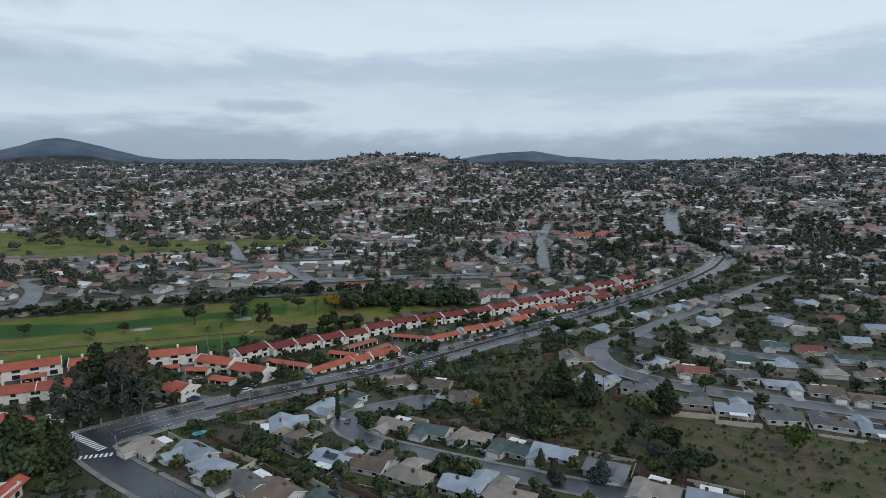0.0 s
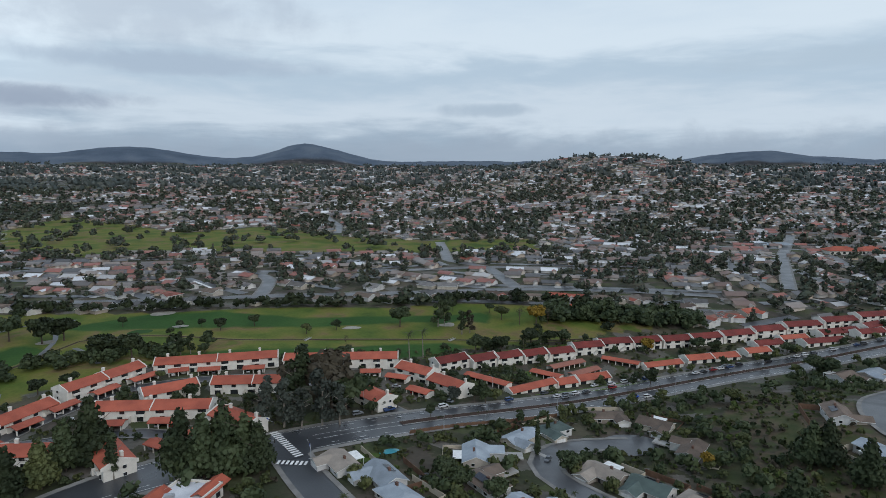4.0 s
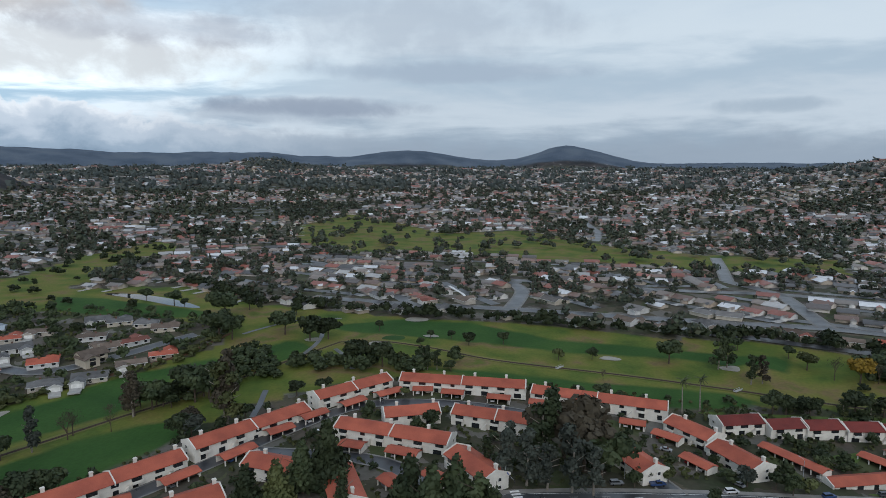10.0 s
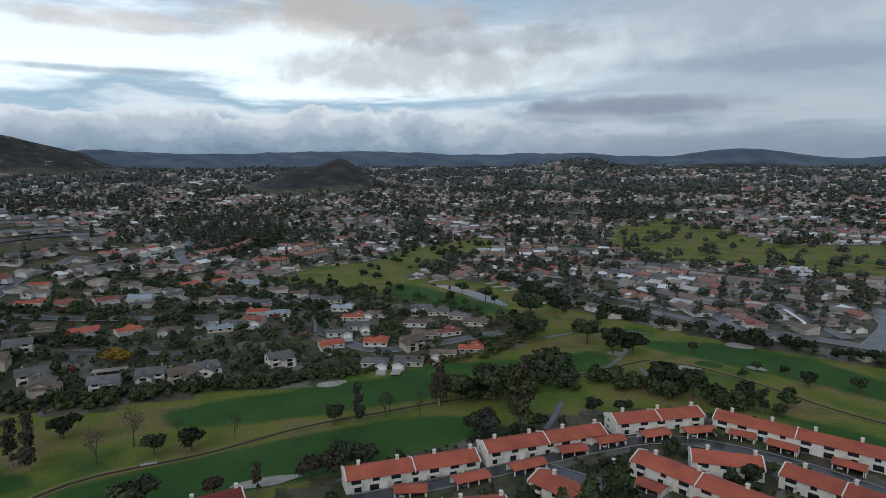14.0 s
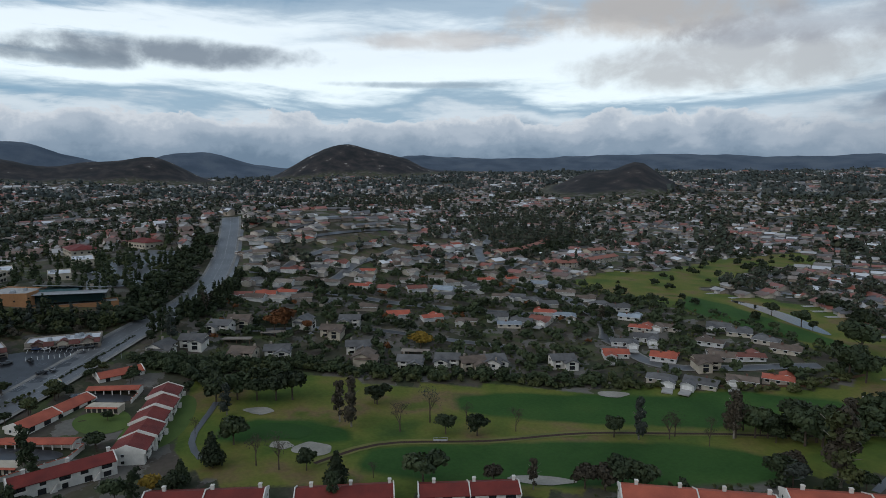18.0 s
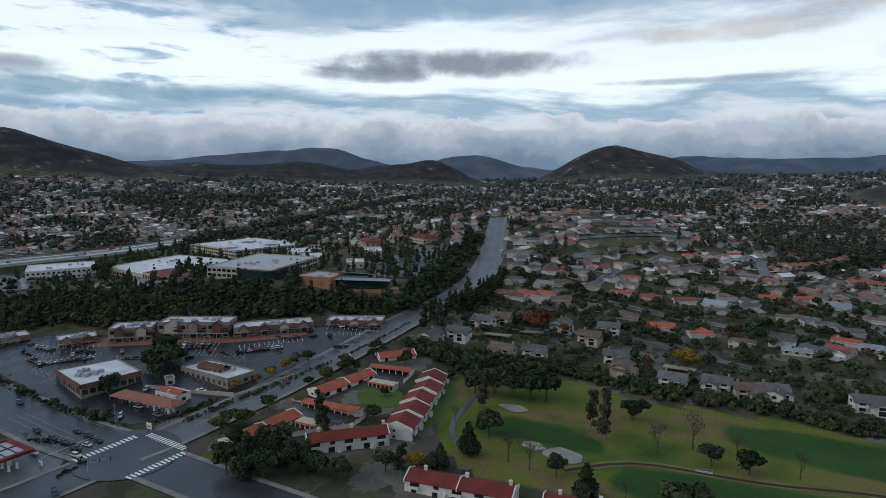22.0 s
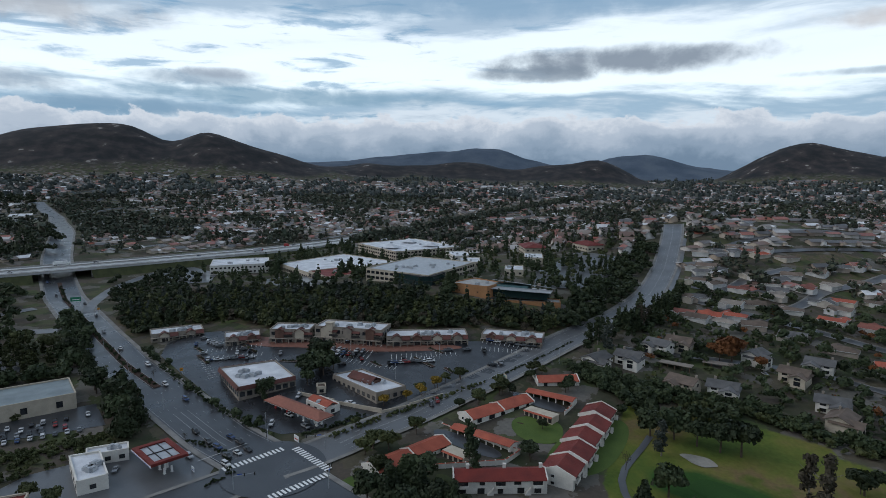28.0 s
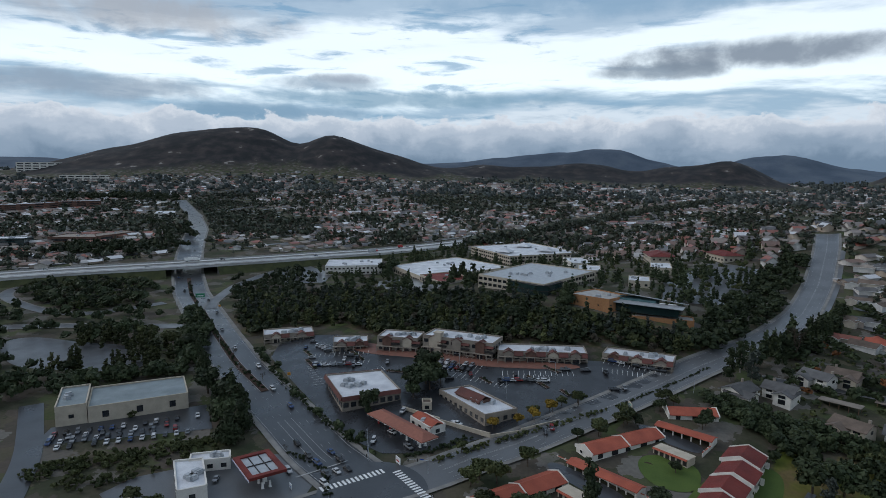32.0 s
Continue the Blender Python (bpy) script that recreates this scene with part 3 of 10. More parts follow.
def prism(bm, pts, z0, z1):
    """An upright prism over a counter-clockwise outline."""
    lo, hi = [bm.verts.new((x, y, z0)) for x, y in pts], [bm.verts.new((x, y, z1)) for x, y in pts]
    bm.faces.new(lo[::-1]), bm.faces.new(hi)
    for i in range(len(pts)):
        j = (i + 1) % len(pts)
        bm.faces.new((lo[i], lo[j], hi[j], hi[i]))
    return bm


def extrude_x(bm, profile, x0, x1):
    """A solid along x with a profile of (y, z), counter-clockwise seen from +x."""
    a, b = [bm.verts.new((x0, y, z)) for y, z in profile], [bm.verts.new((x1, y, z)) for y, z in profile]
    bm.faces.new(a[::-1]), bm.faces.new(b)
    for i in range(len(profile)):
        j = (i + 1) % len(profile)
        bm.faces.new((a[i], a[j], b[j], b[i]))
    return bm


def gable(bm, x0, x1, y0, y1, eave, ridge, thick=0.22, mid=None):
    """A roof slab with its ridge along x."""
    c = (y0 + y1) / 2 if mid is None else mid
    return extrude_x(bm, [(y0, eave), (y0, eave - thick), (c, ridge - thick), (y1, eave - thick), (y1, eave), (c, ridge)], x0, x1)


def hip(bm, x0, x1, y0, y1, eave, ridge, run, thick=0.22):
    c = (y0 + y1) / 2
    e = [bm.verts.new(p) for p in ((x0, y0, eave), (x1, y0, eave), (x1, y1, eave), (x0, y1, eave))]
    d = [bm.verts.new(p) for p in ((x0, y0, eave - thick), (x1, y0, eave - thick), (x1, y1, eave - thick), (x0, y1, eave - thick))]
    r = [bm.verts.new((x0 + run, c, ridge)), bm.verts.new((x1 - run, c, ridge))]
    for f in ((e[0], e[1], r[1], r[0]), (e[1], e[2], r[1]), (e[2], e[3], r[0], r[1]), (e[3], e[0], r[0]), tuple(d[::-1])):
        bm.faces.new(f)
    for i in range(4):
        j = (i + 1) % 4
        bm.faces.new((d[i], d[j], e[j], e[i]))
    return bm


def gable_walls(bm, x0, x1, y0, y1, z0, eave, ridge):
    c = (y0 + y1) / 2
    return extrude_x(bm, [(y0, z0), (y1, z0), (y1, eave), (c, ridge), (y0, eave)], x0, x1)


def raw_mesh(name, verts, faces_flat, sizes):
    me = bpy.data.meshes.new(name)
    verts, faces_flat, sizes = np.asarray(verts, np.float32), np.asarray(faces_flat, np.int32), np.asarray(sizes, np.int32)
    me.vertices.add(len(verts)), me.loops.add(len(faces_flat)), me.polygons.add(len(sizes))
    me.vertices.foreach_set("co", verts.ravel())
    me.loops.foreach_set("vertex_index", faces_flat)
    me.polygons.foreach_set("loop_start", np.concatenate(([0], np.cumsum(sizes)[:-1])).astype(np.int32))
    me.update(calc_edges=True)
    return me


def spread_mesh(name, template, rows):
    """One joined mesh of many copies of a template (verts, faces) at rows of x, y, z, scale x, y, z and turn."""
    tv, tf = np.asarray(template[0], float), template[1]
    rows = np.asarray(rows, float)
    c, s = np.cos(rows[:, 6])[:, None], np.sin(rows[:, 6])[:, None]
    sx, sy, sz = tv[None, :, 0] * rows[:, 3:4], tv[None, :, 1] * rows[:, 4:5], tv[None, :, 2] * rows[:, 5:6]
    v = np.stack([sx * c - sy * s + rows[:, 0:1], sx * s + sy * c + rows[:, 1:2], sz + rows[:, 2:3]], -1).reshape(-1, 3)
    flat, sizes = np.concatenate([np.array(f) for f in tf]), np.array([len(f) for f in tf])
    idx = (flat[None] + (np.arange(len(rows)) * len(tv))[:, None]).ravel()
    return raw_mesh(name, v, idx, np.tile(sizes, len(rows)))


def strip(line, half, lift, step=8.0, left=None):
    """A band along a polyline, laid on the ground; half: half its width; left: offsets (from, to) across instead."""
    pts = []
    for (ax, ay), (bx, by) in zip(line, line[1:]):
        n = max(1, int(math.hypot(bx - ax, by - ay) / step))
        pts += [(ax + (bx - ax) * i / n, ay + (by - ay) * i / n) for i in range(n)]
    pts.append(line[-1])
    p = np.array(pts, float)
    if len(p) > 4:
        for _ in range(3):
            p[1:-1] = (p[:-2] + 2 * p[1:-1] + p[2:]) / 4
    d = np.gradient(p, axis=0)
    d /= np.linalg.norm(d, axis=1)[:, None] + 1e-9
    nrm = np.stack([-d[:, 1], d[:, 0]], 1)
    a, b = left or (-half, half)
    k = max(2, int(abs(b - a) / 6) + 1)
    offs = np.linspace(a, b, k)
    xy = p[:, None, :] + nrm[:, None, :] * offs[None, :, None]
    z = height(p[:, 0], p[:, 1])[:, None] * 0.5 + height(xy[..., 0], xy[..., 1]) * 0.5 + lift
    z = np.maximum(z, height(xy[..., 0], xy[..., 1]) + lift * 0.6)
    v = np.concatenate([xy, z[..., None]], -1).reshape(-1, 3)
    i, j = np.meshgrid(np.arange(len(p) - 1), np.arange(k - 1), indexing="ij")
    q = (i * k + j).ravel()
    f = np.stack([q, q + k, q + k + 1, q + 1], 1)
    return v, f


def join_strips(name, some):
    vs, fs, n = [], [], 0
    for v, f in some:
        vs.append(v), fs.append(f + n)
        n += len(v)
    f = np.concatenate(fs)
    f = f[:, ::-1]
    return raw_mesh(name, np.concatenate(vs), f.ravel(), np.full(len(f), 4))


def patch_mesh(name, outline, lift, cell=9.0, rounds=3):
    """A flat cover with a rounded outline, laid on the ground."""
    p = np.array(outline, float)
    for _ in range(rounds):
        p = np.stack([0.75 * p + 0.25 * np.roll(p, -1, 0), 0.25 * p + 0.75 * np.roll(p, -1, 0)], 1).reshape(-1, 2)
    bm = bmesh.new()
    f = bm.faces.new([bm.verts.new((x, y, 0)) for x, y in p])
    if f.calc_area() and sum(a[0] * b[1] - b[0] * a[1] for a, b in zip(p, np.roll(p, -1, 0))) < 0:
        f.normal_flip()
    lo, hi = p.min(0), p.max(0)
    for axis in (0, 1):
        for v in np.arange(lo[axis] + cell, hi[axis], cell):
            co, no = [0, 0, 0], [0, 0, 0]
            co[axis], no[axis] = v, 1
            bmesh.ops.bisect_plane(bm, geom=bm.verts[:] + bm.edges[:] + bm.faces[:], plane_co=co, plane_no=no)
    for v in bm.verts:
        v.co.z = ground_at(v.co.x, v.co.y) + lift
    me = bpy.data.meshes.new(name)
    bm.to_mesh(me), bm.free()
    return me


def ellipse(cx, cy, a, b, turn=0.0, n=12, wob=0.12, seed=0):
    r = random.Random(seed)
    t = math.radians(turn)
    out = []
    for i in range(n):
        u = 2 * math.pi * i / n
        k = 1 + r.uniform(-wob, wob)
        x, y = a * k * math.cos(u), b * k * math.sin(u)
        out.append((cx + x * math.cos(t) - y * math.sin(t), cy + x * math.sin(t) + y * math.cos(t)))
    return out


# ---------------------------------------------------------------- the ground, one sheet to the horizon
def make_ground():
    rings = np.concatenate([[0.5], np.cumsum(np.full(40, 8.0)) + 10, 330 + np.cumsum(np.linspace(7, 14, 60))])
    rings = np.concatenate([rings, rings[-1] + np.cumsum(np.linspace(14, 48, 126))])
    rings = np.append(rings[rings < 4880], 4900)
    th = np.linspace(0, 2 * math.pi, 481)[:-1]
    r, t = np.meshgrid(rings, th, indexing="ij")
    x, y = HOME[0] + r * np.cos(t), HOME[1] + r * np.sin(t)
    v = np.stack([x, y, height(x, y)], -1).reshape(-1, 3)
    i, j = np.meshgrid(np.arange(len(rings) - 1), np.arange(480), indexing="ij")
    a, b = (i * 480 + j).ravel(), (i * 480 + (j + 1) % 480).ravel()
    f = np.stack([a, a + 480, b + 480, b], 1)
    me = raw_mesh("ground", v, f.ravel(), np.full(len(f), 4))
    gx, gy = v[:, 0], v[:, 1]
    rr = np.hypot(gx - HOME[0], gy - HOME[1])
    golf = inside(GOLF, gx, gy) | inside(GOLF_UP, gx, gy) | inside(GOLF_FAR, gx, gy)
    scrub = inside(SLOPE, gx, gy) | inside(OFFICE_SLOPE, gx, gy)
    for poly in TERRACES:
        scrub |= inside(poly, gx, gy)
    mown = np.zeros(len(v))
    for poly in MOWN:
        near = from_line(poly + poly[:1], gx, gy)
        mown = np.maximum(mown, np.clip(0.55 + np.where(inside(poly, gx, gy), near, -near) / 12, 0, 1))
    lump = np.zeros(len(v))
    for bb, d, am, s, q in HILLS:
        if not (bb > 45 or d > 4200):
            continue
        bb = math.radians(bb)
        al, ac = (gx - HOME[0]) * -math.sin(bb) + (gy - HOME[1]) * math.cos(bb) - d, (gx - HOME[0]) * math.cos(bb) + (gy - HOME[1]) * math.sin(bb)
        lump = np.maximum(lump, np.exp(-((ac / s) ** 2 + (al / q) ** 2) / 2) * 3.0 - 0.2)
    # rim of the sheet that takes the haze-blue colour
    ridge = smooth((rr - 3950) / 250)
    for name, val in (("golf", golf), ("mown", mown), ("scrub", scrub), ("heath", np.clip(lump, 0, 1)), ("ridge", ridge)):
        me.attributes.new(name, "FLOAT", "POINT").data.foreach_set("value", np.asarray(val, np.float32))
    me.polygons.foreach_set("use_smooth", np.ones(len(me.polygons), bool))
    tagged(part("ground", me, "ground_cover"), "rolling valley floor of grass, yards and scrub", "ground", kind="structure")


make_ground()

# ---------------------------------------------------------------- roads
PARKWAY = [(-232, -40), (-190, 40), (-150, 115), (-105, 195), (-60, 238), (-5, 258), (44, 273), (119, 300), (159, 312), (201, 321), (252, 331), (352, 342),
           (420, 349), (492, 366), (557, 392), (637, 435), (696, 487), (784, 628), (1009, 813), (1104, 887)]
SIDE_STREET = [(0, 250), (8, 226), (19, 202), (36, 160), (60, 100)]
LOOP_STREET = [(138, 253), (112, 255), (93, 243), (88, 226), (99, 208), (112, 190), (123, 170), (140, 140), (160, 105)]
EAST_STREET = [(580, 325), (511, 312), (437, 298), (371, 289), (314, 276), (285, 266), (255, 252), (232, 232), (220, 212), (223, 194), (234, 178), (250, 162), (271, 148), (294, 122), (330, 85), (400, 20)]
EAST_BRANCH = [(314, 276), (304, 252), (303, 234), (309, 215), (342, 183), (390, 140), (450, 80)]
BOULEVARD = [(-1259, -1381), (-1012, -1037), (-700, -668), (-555, -515), (-480, -430), (-422, -357), (-385, -302), (-341, -238), (-304, -181), (-278, -133),
             (-262, -103), (-246, -74), (-232, -40)]
HILL_ROAD = [(-232, -40), (-245, -30), (-270, -18), (-294, -3), (-318, 9), (-340, 22), (-375, 40), (-404, 54), (-465, 86), (-537, 108), (-614, 122), (-705, 133), (-770, 138)]
CROSS_STREET = [(-232, -40), (-190, -62), (-140, -90), (-60, -140)]
FREEWAY = [(-150, -740), (-250, -640), (-330, -570), (-402, -508), (-467, -449), (-561, -400), (-722, -350), (-950, -320), (-1250, -290), (-1700, -220), (-2300, -80)]
GATE_DRIVE = [(47, 283), (40, 296), (28, 312), (12, 322), (5, 338), (-40, 344), (-85, 336), (-108, 300), (-124, 268), (-150, 225)]
INNER_DRIVE = [(-30, 262), (-42, 274), (-56, 283), (-82, 285), (-96, 282), (-112, 284)]
COURT_ROAD = [(-230, 425), (-242, 405), (-246, 388), (-258, 374), (-268, 352), (-280, 347), (-296, 348), (-315, 353), (-331, 352)]
NORTH_STREETS = [[(-61, 658), (-42, 632), (-32, 606), (-33, 570), (-36, 534)], [(152, 694), (165, 780), (176, 864)], [(178, 526), (180, 580), (182, 640), (152, 694)], [(405, 479), (470, 560), (545, 654), (630, 745), (716, 839)],
                 [(-200, 540), (-120, 530), (-36, 534), (80, 532), (178, 526), (260, 500), (330, 470)], [(-61, 658), (20, 645), (100, 636), (182, 640), (280, 610), (370, 560)], [(40, 1010), (48, 1133), (28, 1300)]]
MID_STREET = [(-331, 352), (-350, 368), (-378, 379), (-407, 383), (-438, 390), (-470, 375), (-519, 370), (-559, 397), (-584, 423)]
UPPER_STREET = [(-530, 140), (-514, 168), (-491, 208), (-456, 249), (-423, 302), (-395, 345)]
HILL_LANE = [(-530, 205), (-546, 220), (-572, 233), (-589, 249), (-599, 270), (-633, 302)]
HILL_COURT = [(-556, 160), (-566, 171), (-590, 181), (-600, 189), (-612, 205), (-628, 227)]
CONDO_DRIVE = [(-408, 85), (-413, 121), (-414, 161), (-412, 196), (-395, 221), (-372, 250), (-345, 285)]
RIDGE_ROAD = [(-590, 385), (-642, 403), (-727, 462), (-860, 530), (-1015, 602)]
NEAR_ROADS = [(PARKWAY, 16), (SIDE_STREET, 11), (LOOP_STREET, 10), (EAST_STREET, 10), (EAST_BRANCH, 9), (BOULEVARD, 19), (HILL_ROAD, 16),
              (CROSS_STREET, 16), (FREEWAY, 40), (COURT_ROAD, 9), (MID_STREET, 9), (UPPER_STREET, 9), (GATE_DRIVE, 7), (HILL_LANE, 9), (HILL_COURT, 9), (CONDO_DRIVE, 8), (RIDGE_ROAD, 10)]
ENTRY_RAMP = [(-390, -298), (-399, -309), (-430, -328), (-463, -347), (-523, -364), (-600, -374), (-680, -362)]
LOOP_RAMP = [(-395, -487), (-367, -499), (-347, -496), (-331, -470), (-325, -434), (-321, -390), (-336, -360), (-360, -352), (-386, -345)]
FRONTAGE = [(-250, -420), (-268, -395), (-285, -376), (-309, -345), (-322, -316), (-340, -286), (-354, -264)]
YARD = [(-262, -345), (-240, -292), (-250, -262), (-271, -224), (-286, -232), (-300, -272), (-288, -300), (-282, -340)]
NEAR_ROADS += [(FRONTAGE, 9)] + [(l, 9) for l in NORTH_STREETS] + [(ENTRY_RAMP, 10), (LOOP_RAMP, 13)]


def road(name, line, half, label, mat="asphalt_side", lift=0.16, walk=0.0):
    ob = part(name, join_strips(name, [strip(line, half, lift)]), mat)
    tagged(ob, label, "road", kind="structure")
    if walk:
        kerbs = [strip(line, 0, lift + 0.12, left=(half - 0.3, half + walk)), strip(line, 0, lift + 0.12, left=(-half - walk, -half + 0.3))]
        part("kerb", join_strips("kerb", kerbs), "pavement_grey", ob, "concrete kerb and pavement")
    return ob


def dashes(line, offset, on, off, width, lift, a=0.0, b=1e9):
    """Separate painted strokes along a line."""
    p = np.array(line, float)
    seg = np.hypot(*np.diff(p, axis=0).T)
    cum = np.concatenate(([0], np.cumsum(seg)))
    out, s = [], max(0.0, a)
    while s + on < min(cum[-1], b):
        q = [(np.interp(u, cum, p[:, 0]), np.interp(u, cum, p[:, 1])) for u in (s, s + on / 2, s + on)]
        out.append(strip(q, 0, lift, step=30, left=(offset - width / 2, offset + width / 2)))
        s += on + off
    return out


def crosswalk(name, start, end, depth, count, label):
    """White bars from start to end, each as long as depth across the way."""
    (ax, ay), (bx, by) = start, end
    d = Vector((bx - ax, by - ay))
    u = d.normalized()
    n = Vector((-u.y, u.x))
    cx, cy = (ax + bx) / 2, (ay + by) / 2
    ob = thing(name, pose(cx, cy, 0), label, "crosswalk", kind="structure")
    for i in range(count):
        c = Vector((ax, ay)) + d * ((i + 0.5) / count)
        bm = bmesh.new()
        w = d.length / count * 0.28
        vs = [c - u * w - n * depth / 2, c + u * w - n * depth / 2, c + u * w + n * depth / 2, c - u * w + n * depth / 2]
        bm.faces.new([bm.verts.new((v.x - cx, v.y - cy, ground_at(v.x, v.y) + 0.50)) for v in vs])
        part("bar", bm, "paint_white", ob)
    return ob


pk = road("parkway", PARKWAY, 10.5, "wet dark asphalt parkway with four lanes and a planted median", "asphalt_wet", 0.22, 2.2)
marks = []
for o in (6.9, 3.6, -3.6, -6.9):
    marks += dashes(PARKWAY, o, 3, 8, 0.22, 0.36, 330, 1500) if abs(o) > 5 else dashes(PARKWAY, o * 0.55, 9, 0.01, 0.18, 0.36, 380, 1300)
for o in (9.4, -9.4):
    marks += dashes(PARKWAY, o, 9, 0.01, 0.2, 0.36, 330, 1300)
tagged(part("lane_marking", join_strips("lane_marking", marks), "paint_white", pk, "worn white lane lines"), kind="stuff")
median = part("median", join_strips("median", [strip([p for p in PARKWAY if 44 <= p[0] <= 700], 1.7, 0.5)]), "mulch", pk, "median strip of brown bark mulch")
rim = [strip([p for p in PARKWAY if 44 <= p[0] <= 700], 0, 0.46, left=(s * 1.7 - 0.25, s * 1.7 + 0.25)) for s in (-1, 1)]
part("median_kerb", join_strips("median_kerb", rim), "concrete", pk)
road("side_street", SIDE_STREET, 6.0, "grey residential street sloping from the parkway", "asphalt_wet", 0.2, 1.6)
road("loop_street", LOOP_STREET, 5.0, "grey asphalt street ending in a round turning place", "asphalt_side", 0.2, 1.6)
tagged(part("turning_circle", patch_mesh("turning_circle", ellipse(136, 252, 13, 11, 20, 16, 0.0), 0.24), "asphalt_side"), "round asphalt turning place between ranch houses", "road", kind="structure")
for n, l in (("east_street", EAST_STREET), ("east_branch", EAST_BRANCH)):
    road(n, l, 4.8, "pale grey residential street with concrete kerbs", "asphalt_side", 0.2, 1.5)
bl = road("boulevard", BOULEVARD, 13.0, "wide wet boulevard running under the freeway", "asphalt_wet", 0.2, 2.2)
marks = []
for o in (9.3, 5.8, 2.4, -2.4, -5.8, -9.3):
    marks += dashes(BOULEVARD, o, 2.5, 10, 0.16, 0.34, 900)
full = sum(math.dist(a, b) for a, b in zip(BOULEVARD, BOULEVARD[1:]))
for o in (-2.4, 0.8, -5.8):
    marks += dashes(BOULEVARD, o, 9, 0.01, 0.24, 0.36, full - 75, full - 28)
marks.append(strip([(-245.5, -61), (-233, -67), (-226, -70.5)], 0.3, 0.5, step=30))
for o in (11.9, -11.9):
    marks += dashes(BOULEVARD, o, 9, 0.01, 0.2, 0.34, 900)
tagged(part("lane_marking", join_strips("lane_marking", marks), "paint_worn", bl, "white lane lines and arrows"), kind="stuff")
med = [(-385, -302), (-341, -238), (-304, -181), (-283, -140)]
part("median", join_strips("median", [strip(med, 2.0, 0.45)]), "mulch", bl, "narrow planted median")
part("median_kerb", join_strips("median_kerb", [strip(med, 0, 0.43, left=(k * 2.0 - 0.2, k * 2.0 + 0.2)) for k in (-1, 1)]), "concrete", bl)
part("median", join_strips("median", [strip([(-462, -407), (-440, -380), (-415, -348), (-398, -322)], 1.6, 0.45)]), "mulch", bl, "narrow planted median")
hr = road("hill_road", HILL_ROAD, 9.5, "wet avenue climbing to a crest between trees", "asphalt_damp", 0.24, 1.8)
marks = []
for o in (6.4, 3.2, -3.2, -6.4):
    marks += dashes(HILL_ROAD, o, 3, 8, 0.2, 0.38, 30)
for o in (0.25, -0.25, 8.6, -8.6):
    marks += dashes(HILL_ROAD, o, 9, 0.01, 0.18, 0.38, 30)
tagged(part("lane_marking", join_strips("lane_marking", marks), "paint_worn", hr, "white lane lines"), kind="stuff")
part("wide_crest", join_strips("wide_crest", [strip([(-465, 86), (-537, 110), (-614, 124), (-705, 135)], 12.5, 0.12)]), "asphalt_damp", hr, "broad pale stretch of wet asphalt")
road("cross_street", CROSS_STREET, 10.0, "wet street leaving the junction", "asphalt_wet", 0.2, 1.8)
tagged(part("junction", patch_mesh("junction", ellipse(-231, -39, 23, 21, 30, 12, 0.03), 0.42), "asphalt_wet"), "large wet asphalt road junction", "road", kind="structure")
tagged(part("gate_junction", patch_mesh("gate_junction", ellipse(-3, 256, 14, 13, 30, 10, 0.05), 0.42), "asphalt_wet"), "wet asphalt junction beside the red-roofed homes", "road", kind="structure")
for n, l in (("gate_drive", GATE_DRIVE), ("inner_drive", INNER_DRIVE)):
    road(n, l, 3.8, "wet dark driveway between townhouses and carports", "asphalt_wet", 0.2, 0.6)
for n, l in (("court_road", COURT_ROAD), ("mid_street", MID_STREET), ("upper_street", UPPER_STREET), ("hill_lane", HILL_LANE), ("hill_court", HILL_COURT), ("condo_drive", CONDO_DRIVE), ("ridge_road", RIDGE_ROAD)):
    road(n, l, 3.0 if l is CONDO_DRIVE else 4.0, "grey street between hillside houses", "asphalt_side", 0.2, 0.6 if l is CONDO_DRIVE else 1.2)
road("drain_channel", [(-100, 612), (-86, 587), (-73, 565), (-78, 557), (-86, 558)], 1.3, "white concrete drain channel between gardens", "paint_white", 0.5)
for l in NORTH_STREETS:
    road("north_street", l, 5.2, "pale wet suburban street between houses", "asphalt_side", 0.3, 1.4)
crosswalk("crosswalk", (-7, 270), (4, 246), 3.2, 14, "white zebra crossing over the wet parkway")
crosswalk("crosswalk", (-4, 243), (7, 240), 3.0, 7, "white zebra crossing over a side street")
crosswalk("crosswalk", (-223, -57), (-246, -44), 3.4, 15, "white zebra crossing over the boulevard")
crosswalk("crosswalk", (-248, -40), (-236, -18), 3.4, 14, "white zebra crossing over the avenue")
crosswalk("crosswalk", (-233, -17), (-211, -29), 3.4, 14, "white zebra crossing over the parkway's end")


